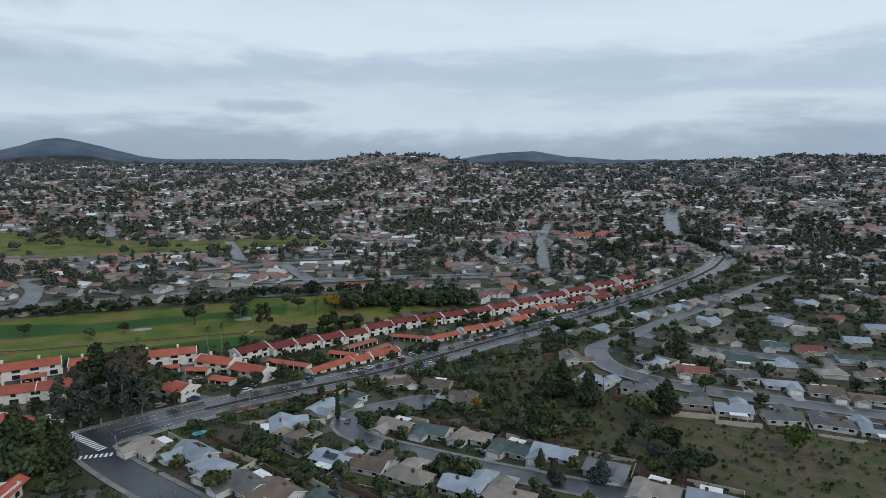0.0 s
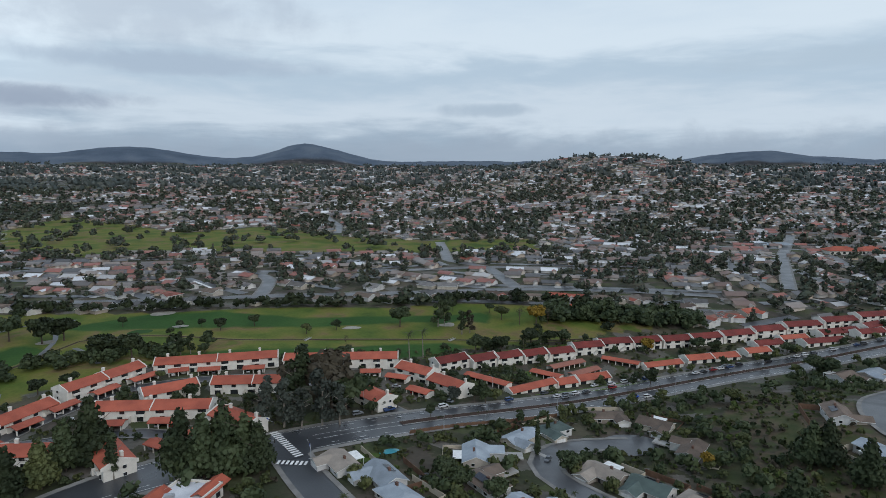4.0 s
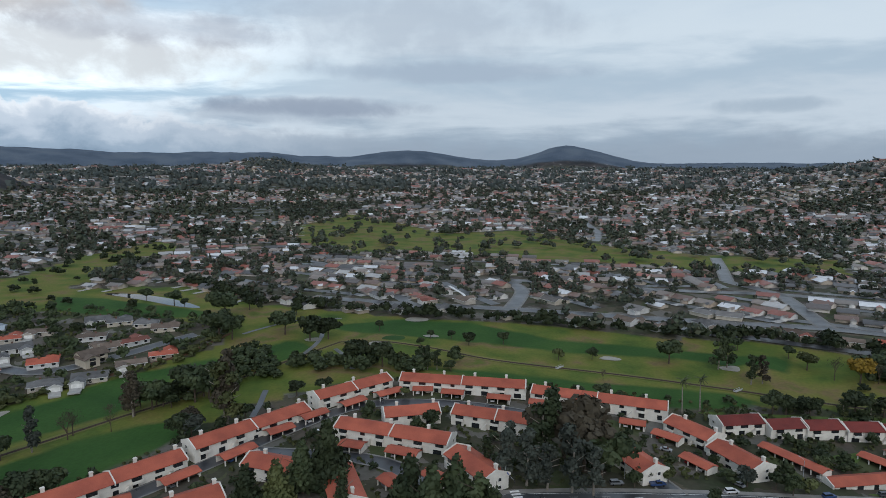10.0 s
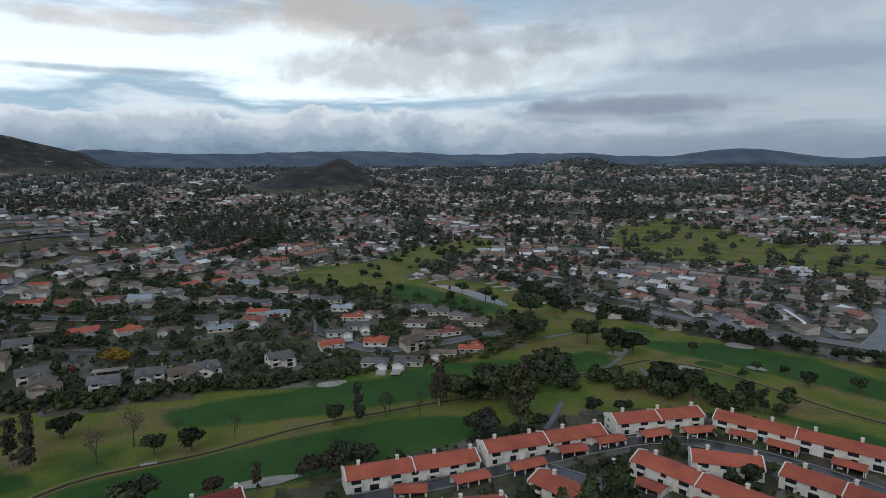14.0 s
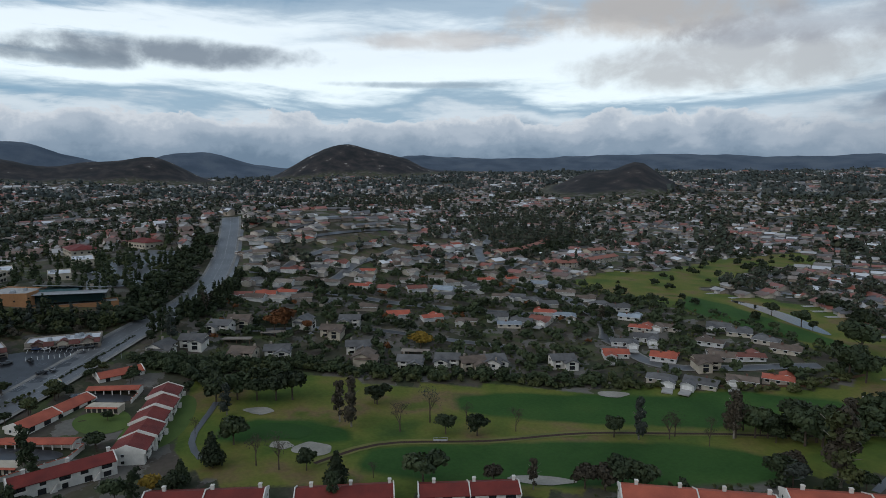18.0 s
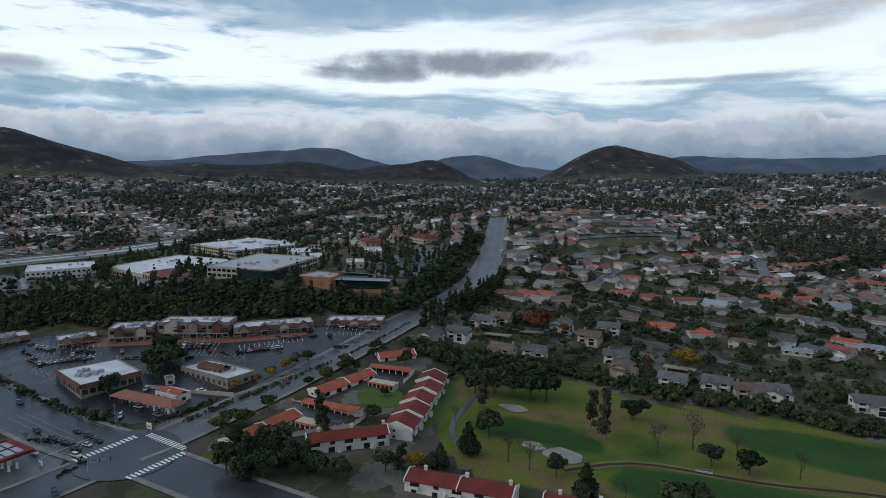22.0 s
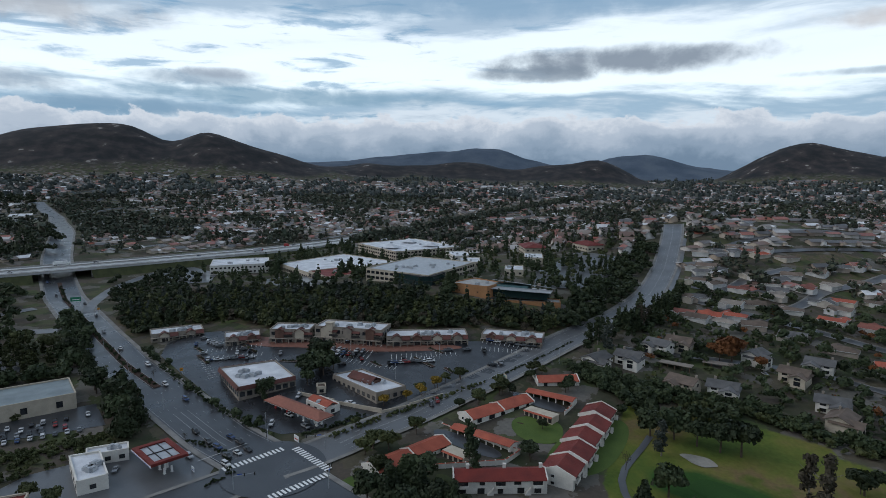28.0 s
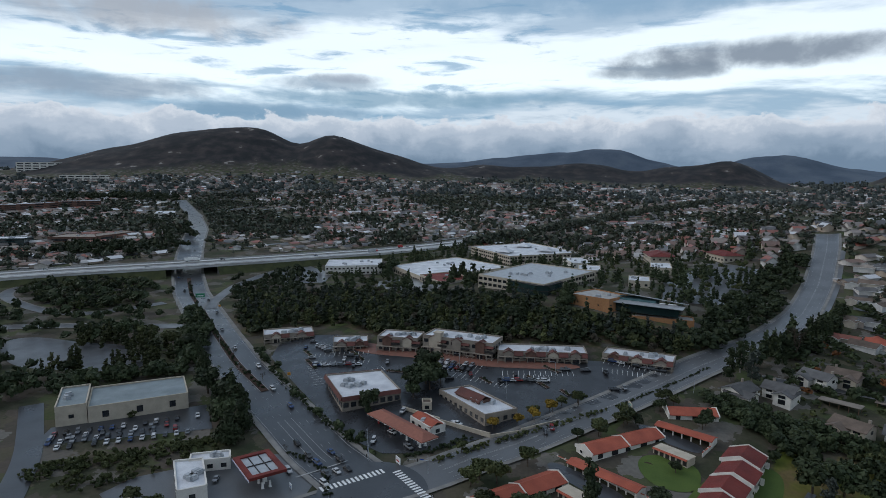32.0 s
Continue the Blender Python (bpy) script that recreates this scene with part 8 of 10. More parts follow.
MALL = [((-339, -194), (-361, -172), 15, 5.0, 1), ((-343, -143), (-355, -126), 14, 5.0, 1), ((-353, -118), (-359, -94), 16, 8.0, 2), ((-360, -91), (-362, -48), 17, 9.0, 2), ((-362, -45), (-380, 0), 15, 5.4, 1), ((-389, 6), (-390, 43), 14, 5.0, 1)]
for i, (a, b, d, h, st) in enumerate(MALL):
    th = block("shop_building", along_front(a, b, d), h, "taupe stucco shop building with tiled awnings and gables", "shop", "stucco_taupe", "roof_membrane", st, 4.2, 7, seed=i, win_h=1.9, win_w=2.6, group="shops of the centre")
    # tiled gables and an arcade along the front
    base = th.matrix_basis.inverted()
    A, B = base @ Vector((a[0], a[1], th.matrix_basis.translation.z)), base @ Vector((b[0], b[1], th.matrix_basis.translation.z))
    ln, ang = (B - A).length, math.degrees(math.atan2((B - A).y, (B - A).x))
    back = 1 if (Matrix.Rotation(math.radians(-ang), 3, "Z") @ (-(A + B) / 2)).y > 0 else -1
    for k in range(max(2, int(ln / 11))):
        x = (k + 0.5) * ln / max(2, int(ln / 11))
        bm = gable(bmesh.new(), -1.2, 4.2, -3.2, 3.2, h - 0.4, h + 1.5)
        for q in bm.verts:
            q.co = Vector((x + q.co.y, q.co.x * back, q.co.z))
        ob = part("gable_roof", bm, "maroon_tile", th)
        ob.matrix_basis = pose(A.x, A.y, 0, 0, 0, ang)
        bay = part("bay", gable_walls(bmesh.new(), -0.9, 0.0, -2.7, 2.7, -1, h - 0.5, h + 1.0), ("stucco_cream", "stucco_taupe", "brick_brown")[(k + i) % 3], th, "projecting gabled shop bay")
        for q in bay.data.vertices:
            q.co = Vector((x + q.co.y, q.co.x * back, q.co.z))
        bay.matrix_basis = pose(A.x, A.y, 0, 0, 0, ang)
        arch = [(x + 1.7 * math.cos(v), 2.0 + 1.5 * math.sin(v)) for v in np.linspace(0, math.pi, 9)] + [(x - 1.7, 0.2), (x + 1.7, 0.2)]
        ya, yb = sorted((-0.85 * back, -1.0 * back))
        bm = prism(bmesh.new(), arch, ya, yb)
        for q in bm.verts:
            q.co = Vector((q.co.x, q.co.z, q.co.y))
        bmesh.ops.recalc_face_normals(bm, faces=bm.faces)
        part("arched_window", bm, "glass_dark", th, "dark arched shop window").matrix_basis = pose(A.x, A.y, 0, 0, 0, ang)
        if st == 2:
            part("balcony", boxes((x + 2.9, x + 8.0, min(0, -1.6 * back), max(0, -1.6 * back), 4.3, 4.6), (x + 2.9, x + 8.0, -1.6 * back - 0.05, -1.6 * back + 0.05, 4.6, 5.6)), "dark_trim", th).matrix_basis = pose(A.x, A.y, 0, 0, 0, ang)
            part("awning", extrude_x(bmesh.new(), [(0, h - 1.3), (-1.7 * back, h - 2.2), (-1.7 * back, h - 2.0), (0, h - 1.1)], x + 2.9, x + 8.0), "maroon_tile", th, "dark red tiled awning").matrix_basis = pose(A.x, A.y, 0, 0, 0, ang)
        else:
            part("awning", extrude_x(bmesh.new(), [(0, h + 0.5), (-2.4 * back, h - 1.4), (-2.4 * back, h - 1.2), (0, h + 0.7)], x + 2.9, min(ln, x + 8.0)), "maroon_tile", th, "dark red tiled awning").matrix_basis = pose(A.x, A.y, 0, 0, 0, ang)
    y0, y1 = sorted((0.0, -2.2 * back))
    bm = boxes((0, ln, y0, y1, 3.0, 3.35))
    for k in range(int(ln / 4) + 1):
        box(bm, min(ln - 0.4, k * 4.0), min(ln, k * 4.0 + 0.4), -2.1 * back - 0.2, -2.1 * back + 0.2, -0.5, 3.0)
    ob = part("arcade", bm, "stucco_taupe", th)
    ob.matrix_basis = pose(A.x, A.y, 0, 0, 0, ang)
    if i == 3:
        ob = part("tower", boxes((8, 12, -1.5, 2.5, 0, 12), (7.6, 12.4, -1.9, 2.9, 12, 12.5)), "stucco_cream", th)
        ob.matrix_basis = pose(A.x, A.y, 0, 0, 0, ang)
    if i == 5:
        for nm, x0, x1, mt in (("sign_panel", 8, 14, "teal_paint"), ("sign_panel", 17, 27, "red_paint")):
            ob = part(nm, boxes((x0, x1, -0.5 * back - 0.15, -0.5 * back + 0.15, 3.5, 4.7)), mt, th, "coloured shop sign with no clear letters")
            ob.matrix_basis = pose(A.x, A.y, 0, 0, 0, ang)

k1 = block("bank_building", [(-304, -118), (-281, -90), (-304, -72), (-325, -97)], 6.5, "low brown building with a white flat roof and red tiled band", "building", "stucco_taupe", "roof_membrane", 1, 3.6, 8, seed=11, win_h=2.2, win_w=2.4)
b = k1.matrix_basis.inverted()
for a, c in (((-304, -118), (-281, -90)), ((-281, -90), (-304, -72)), ((-325, -97), (-304, -118))):
    A, C = b @ Vector((*a, 0)), b @ Vector((*c, 0))
    ob = part("tile_band", extrude_x(bmesh.new(), [(-1.0, 5.6), (0.1, 5.6), (0.1, 7.4), (-0.1, 7.5)], 0, (C - A).to_2d().length), "maroon_tile", k1, "sloped band of red roof tiles")
    ob.matrix_basis = pose(A.x, A.y, 0, 0, 0, math.degrees(math.atan2((C - A).y, (C - A).x)))
k2 = block("restaurant", [(-316, -57), (-297, -24), (-311, -14), (-329, -46)], 5.0, "low brown building with white flat roof and red tiled ridge", "building", "stucco_taupe", "roof_membrane", 1, 4.0, 5, seed=12, win_h=1.8)
ridge_at = pose(-1, -2, 0, 0, 0, 66)
part("tile_roof", gable(bmesh.new(), -9.5, 8, -4.4, 4.4, 6.2, 8.4), "maroon_tile", k2, "dark red tiled ridge roof").matrix_basis = ridge_at
part("roof_wall", boxes((-9, 7.5, -3.8, 3.8, 5.0, 6.6)), "brick_brown", k2).matrix_basis = ridge_at
rw = thing("retaining_wall", pose(0, 0, 0), "pale stucco wall beside the car park", "wall", kind="structure")
for a, b in (((-296, -66), (-292, -44)), ((-292, -44), (-289, -18)), ((-289, -18), (-300, -8)), ((-300, -8), (-330, 12))):
    ln = math.dist(a, b)
    part("panel", boxes((0, ln, -0.2, 0.2, -0.5, 1.5), (-0.1, ln + 0.1, -0.26, 0.26, 1.5, 1.62)), "stucco_cream", rw).matrix_basis = pose(*a, ground_at(*a), 0, 0, math.degrees(math.atan2(b[1] - a[1], b[0] - a[0])))


def canopy(name, x, y, yaw, length, width, h, label, top="terracotta_tile", flat=False):
    z = ground_at(x, y)
    th = thing(name, pose(x, y, z, 0, 0, yaw), label, "canopy")
    hl, hw = length / 2, width / 2
    if flat:
        rim = boxes((-hl, hl, -hw, -hw + 2.0, h, h + 1.1), (-hl, hl, hw - 2.0, hw, h, h + 1.1), (-hl, -hl + 2.0, -hw + 2, hw - 2, h, h + 1.1), (hl - 2.0, hl, -hw + 2, hw - 2, h, h + 1.1))
        part("rim", rim, top, th, "dark red sloped rim")
        part("deck", boxes((-hl + 1.9, hl - 1.9, -hw + 1.9, hw - 1.9, h + 0.1, h + 0.5)), "metal_grey", th)
        for k in (-1, 1):
            part("beam", boxes((-hl + 2, hl - 2, k * hw * 0.28 - 0.15, k * hw * 0.28 + 0.15, h + 0.5, h + 0.8)), "dark_trim", th)
        part("beam", boxes((-0.15, 0.15, -hw + 2, hw - 2, h + 0.5, h + 0.85)), "dark_trim", th)
        part("fascia", boxes((-hl - 0.1, hl + 0.1, -hw - 0.1, -hw, h - 0.3, h + 0.35)), "paint_white", th)
        part("stripe", boxes((-hl - 0.1, hl + 0.1, -hw - 0.14, -hw - 0.1, h - 0.1, h + 0.05)), "blue_paint", th)
    else:
        part("roof", hip(bmesh.new(), -hl, hl, -hw, hw, h, h + hw * 0.42, hw, 0.4), top, th)
        part("fascia", boxes((-hl + 0.2, hl - 0.2, -hw + 0.2, hw - 0.2, h - 0.7, h - 0.35)), "paint_white", th)
    for px in (-hl * 0.6, 0, hl * 0.6) if not flat else (-hl * 0.45, hl * 0.45):
        part("column", boxes((px - 0.35, px + 0.35, -0.35, 0.35, 0, h)), "paint_white", th)
    for px in (-hl * 0.75, -hl * 0.3, hl * 0.3, hl * 0.75):
        for py in (-1.4, 1.4):
            part("fuel_pump", boxes((px - 0.45, px + 0.45, py - 0.3, py + 0.3, 0.1, 1.9), (px - 0.6, px + 0.6, py - 0.5, py + 0.5, 0, 0.15), (px - 0.35, px + 0.35, py - 0.32, py + 0.32, 1.9, 2.3)), "red_paint" if px < 0 else "paint_white", th)
    return th


canopy("filling_station", -275, -54, 68, 40, 9, 4.6, "long filling station canopy with a dull red hipped tile roof", "far_red_roof")
canopy("filling_station", -219, -82, 62, 20, 14, 5.2, "square filling station canopy with a dark red rim and grey deck", "oxblood_tile", True)
h1 = block("station_shop", [(-286, -56), (-279, -42), (-286, -38), (-293, -52)], 3.4, "small white filling station shop", "shop", "stucco_white", "roof_membrane", 1, 5, 1, seed=21)
ob = part("tile_roof", gable(bmesh.new(), -8, 8, -4, 4, 3.8, 5.6), "terracotta_tile", h1)
ob.matrix_basis = pose(0, 0, 0, 0, 0, 63)
block("kiosk", [(-304, -60), (-299, -57), (-301, -53), (-306, -56)], 3.0, "tiny kiosk with a shingled roof", "kiosk", "stucco_cream", "shingle_brown", 1, 5, 0, seed=22)
block("station_shop", [(-206, -113), (-213, -105), (-199, -87), (-191, -93)], 5.0, "white block with a flat white roof and machines", "shop", "stucco_white", "roof_membrane", 1, 6, 7, seed=23)
block("car_wash", [(-214, -113), (-224, -102), (-219, -97), (-209, -108)], 4.2, "narrow white flat-roofed car wash", "building", "stucco_white", "roof_membrane", 1, 4, 2, seed=24)
block("low_house", [(-168, -120), (-182, -104), (-172, -96), (-158, -112)], 3.6, "low brown-roofed building beside the lot", "building", "stucco_cream", "oxblood_tile", 1, 5, 2, seed=25)
block("warehouse", [(-217, -182), (-251, -158), (-267, -180), (-234, -205)], 7.0, "long cream warehouse with a grey sheet roof", "warehouse", "stucco_cream", "sheet_roof", 1, 12, 0, seed=26, win_h=2.8, win_w=2.5)
block("warehouse", [(-217.0, -182.6), (-207, -189.6), (-224, -212.4), (-233.8, -205.4)], 8.6, "cream warehouse block with roof skylights", "warehouse", "stucco_cream", "sheet_roof", 1, 12, 2, seed=27)

# offices on the terrace above the bank
block("office_building", [(-496, -117), (-477, -57), (-558, -40), (-578, -102)], 12.5, "three-storey cream office with rows of dark windows", "office", "stucco_cream", "metal_grey", 3, 4.6, 9, seed=31, win_h=2.0, win_w=3.4, group="offices")
corner = ccw([(-492, -98), (-474, -62), (-478, -54), (-500, -50), (-512, -90)])
zo = min(ground_at(*q) for q in ((-496, -117), (-477, -57), (-558, -40), (-578, -102)))
glass_front = part("glass_corner", prism(bmesh.new(), corner, zo - 3, zo + 12.0), "glass_green")
mid = Vector((-491, -71))
for dz in (3.9, 8.0, 12.0):
    part("floor_band", prism(bmesh.new(), [tuple(mid + (Vector(q) - mid) * 1.012) for q in corner], zo + dz, zo + dz + 0.45), "dark_trim", glass_front)
tagged(glass_front, "curved dark green glass corner of the office", "facade", kind="structure")
block("office_building", [(-550, -312), (-585, -266), (-625, -292), (-590, -338)], 9.0, "two-storey white office with ribbon windows", "office", "stucco_white", "roof_membrane", 2, 4.0, 6, seed=32, group="offices")
block("office_building", [(-548, -196), (-598, -262), (-690, -232), (-650, -150)], 8.0, "broad low building with a bright white roof", "office", "stucco_cream", "roof_membrane", 1, 5.0, 8, seed=33, win_h=2.4, win_w=3.0, group="offices")
th = block("office_wing", [(-520, -165), (-545, -198), (-575, -180), (-548, -145)], 6.0, "columned wing with a red tiled roof", "office", "stucco_cream", "oxblood_tile", 1, 3.0, 1, seed=34, win_h=3.2, win_w=1.8, group="offices")
block("office_building", [(-705, -172), (-770, -250), (-850, -200), (-780, -110)], 12.0, "tan three-storey office with pale pyramid roofs", "office", "stucco_cream", "roof_membrane", 3, 5.0, 5, seed=35, win_h=1.8, win_w=3.0, group="offices")
for q in ((-735, -190), (-800, -190), (-770, -150)):
    z = ground_at(-780, -180) + 12.4
    tagged(part("pyramid_roof", hip(bmesh.new(), q[0] - 9, q[0] + 9, q[1] - 9, q[1] + 9, z, z + 4.5, 8.9), "roof_membrane"), "pale pyramid roof on the tan office", "roof", kind="structure")
hall = block("hall", [(-466, -36), (-458, -6), (-478, 2), (-492, -24)], 8.5, "curved orange-brown stucco hall building", "hall", "adobe_orange", "concrete", 1, 14, 2, seed=36, win_h=0.8, win_w=0.8)
low = block("hall_wing", [(-458, -6), (-462, 46), (-474, 44), (-480, 0)], 4.0, "orange-brown terrace wall of the hall", "hall", "adobe_orange", "concrete", 1, 40, 0, seed=37)
zr = ground_at(-470, 16) + 3.8
wing = thing("hall_roof", pose(-471, 18, zr, 0, 0, 86), "slanted grey metal roof over a teal glass hall", "hall")
part("glazing", prism(bmesh.new(), [(-21, -7.5), (19, -7), (19, 7), (-21, 7)], -2, 3.4), "glass_green", wing)
part("clerestory", prism(bmesh.new(), [(-21, -3), (4, -3), (4, 7), (-21, 7)], 3.4, 6.2), "teal_grey", wing)
for y0, y1, z0, z1 in ((-10.5, -2.6, 3.3, 4.0), (-4.2, 9.0, 7.6, 5.0)):
    part("roof", extrude_x(bmesh.new(), [(y0, z0 - 0.35), (y1, z1 - 0.35), (y1, z1), (y0, z0)], -23, 22), "metal_grey", wing, "sloping grey sheet roof").matrix_basis = pose(0, 0, 0.8, 0, 4.5 if y0 > -9 else 0.6, 0)
part("vent", boxes((10, 12, 1, 3, 5, 8)), "stucco_taupe", wing)
# further off: a round-roofed church and low flats
for i, (x, y, w, d, t, h, wl, rf) in enumerate([(-700, -10, 40, 24, 20, 8, "stucco_cream", "oxblood_tile"), (-690, 50, 30, 20, 35, 6, "stucco_cream", "oxblood_tile"), (-640, 0, 36, 18, 10, 6, "stucco_cream", "roof_membrane"),
                                               (-620, -60, 34, 20, 15, 7, "stucco_cream", "roof_membrane"), (-690, -90, 40, 22, 30, 8, "stucco_white", "roof_membrane"), (-560, -5, 26, 16, 10, 5, "stucco_cream", "roof_membrane")]):
    a = math.radians(t)
    cs = [(x + u * w / 2 * math.cos(a) - v * d / 2 * math.sin(a), y + u * w / 2 * math.sin(a) + v * d / 2 * math.cos(a)) for u, v in ((-1, -1), (1, -1), (1, 1), (-1, 1))]
    th = block("office_annex", cs, h, "low stucco building among trees", "building", wl, rf, 1 if h < 7 else 2, 5, 3, seed=40 + i)
    if rf == "oxblood_tile":
        ob = part("hip_roof", hip(bmesh.new(), -w / 2 - 1, w / 2 + 1, -d / 2 - 1, d / 2 + 1, h + 0.8, h + 4.2, d / 2), "oxblood_tile", th)
        ob.matrix_basis = pose(0, 0, 0, 0, 0, t)
# beyond the freeway
for i, (cs, h, st, wl, rf, lb) in enumerate([
        ([(-780, -1400), (-830, -1385), (-850, -1430), (-800, -1445)], 17, 4, "brick_brown", "metal_grey", "long red-brown office with ribbon windows"),
        ([(-830, -1385), (-930, -1395), (-925, -1440), (-850, -1430)], 17, 4, "brick_brown", "metal_grey", "long red-brown office with ribbon windows"),
        ([(-930, -1395), (-1005, -1355), (-1030, -1395), (-925, -1440)], 17, 4, "brick_brown", "metal_grey", "long red-brown office with ribbon windows"),
        ([(-508, -715), (-538, -663), (-570, -690), (-545, -735)], 6, 1, "brick_brown", "shingle_tan", "low brown office with a flat tan roof"),
        ([(-538, -663), (-605, -680), (-610, -715), (-560, -700)], 6, 1, "brick_brown", "shingle_tan", "low brown office with a flat tan roof"),
        ([(-455, -745), (-479, -712), (-500, -730), (-478, -765)], 10, 3, "glass_green", "roof_membrane", "blue glass office beside the freeway"),
        ([(-1400, -2185), (-1500, -2065), (-1540, -2100), (-1440, -2220)], 26, 3, "stucco_white", "roof_membrane", "pale blue-grey office on a rise"),
        ([(-1500, -2640), (-1640, -2560), (-1660, -2600), (-1520, -2680)], 40, 4, "stucco_white", "roof_membrane", "white office block on the ridge"),
        ([(-1085, -1345), (-1120, -1325), (-1140, -1355), (-1105, -1375)], 7, 1, "stucco_white", "roof_membrane", "white flat-roofed shed beside the boulevard"),
        ([(-1140, -1335), (-1165, -1315), (-1185, -1345), (-1160, -1365)], 7, 1, "stucco_white", "roof_membrane", "white flat-roofed shed beside the boulevard"),
        ([(-960, -1040), (-1020, -1110), (-990, -1135), (-930, -1065)], 7, 1, "stucco_white", "roof_membrane", "white flat-roofed shed beside the boulevard")]):
    block("office_block", cs, h, lb, "office", wl, rf, st, 26, 2, seed=60 + i, win_h=h / st * 0.4, win_w=20.0, group="offices beyond the freeway")
# rows of pink-roofed villas on the ridge
for a, b, n in (((-620, 419), (-640, 458), 4), ((-640, 458), (-700, 523), 7), ((-700, 523), (-807, 611), 9), ((-565, 448), (-561, 475), 3), ((-561, 475), (-598, 564), 7), ((-643, 558), (-651, 586), 3)):
    for k in range(n):
        x, y = a[0] + (b[0] - a[0]) * (k + 0.5) / n, a[1] + (b[1] - a[1]) * (k + 0.5) / n
        t = math.degrees(math.atan2(b[1] - a[1], b[0] - a[0]))
        th = thing("villa", pose(x, y, ground_at(x, y), 0, 0, facing(x, y, t)) @ Matrix.Diagonal((1.2, 1.25, 1.15, 1)), "cream villa with a faded red tile roof", "house", "villas on the ridge")
        part("wall", gable_walls(bmesh.new(), -5.5, 5.5, -5, 5, -2, 5, 6.8), "stucco_cream", th)
        part("roof", gable(bmesh.new(), -6, 6, -5.6, 5.6, 4.9, 7.0), "far_red_roof", th)
        for wx in (-3, 3):
            for wz in (1.5, 3.9):
                window(th, wx, -5.02, wz, 1.6, 1.3)

# pale flats packed along the crest
CREST = [(-640, 115), (-720, 150), (-800, 190), (-900, 260), (-990, 180), (-960, 20), (-900, -120), (-820, -120), (-720, -60), (-690, 20)]
gc = np.random.RandomState(77)
cu, cv = np.meshgrid(np.arange(-1000, -630, 19.0), np.arange(-80, 260, 24.0))
cx, cy = cu.ravel() + gc.uniform(-3, 3, cu.size), cv.ravel() + gc.uniform(-3, 3, cu.size)
ok = inside(CREST, cx, cy) & (from_line(HILL_ROAD, cx, cy) > 22) & (gc.uniform(size=cx.size) < 0.85)
for pts in BLOCKS:
    ok &= ~inside(pts, cx, cy)
cx, cy = cx[ok], cy[ok]
crest_rows = np.stack([cx, cy, height(cx, cy), gc.uniform(0.9, 1.15, len(cx)), gc.uniform(0.9, 1.1, len(cx)), gc.uniform(1.5, 2.0, len(cx)), gc.choice([0.2, 0.4, 1.8, 2.0], len(cx)) + gc.uniform(-0.1, 0.1, len(cx))], 1)
flats = tagged(part("crest_flats", spread_mesh("crest_flats", WALL_T, crest_rows), "far_wall"), "pale two-storey flats packed along the crest", "houses", kind="stuff")
tagged(part("roofs", spread_mesh("roofs", ROOF_T, crest_rows), "far_roof", flats, "grey, white and faded red roofs"), kind="stuff")
grove("crest_trees", "dark trees between the flats on the crest", np.stack([cx + gc.uniform(-9, 9, len(cx)), cy + 12, gc.uniform(0.5, 1.1, len(cx))], 1), "far_leaf", T_MID)

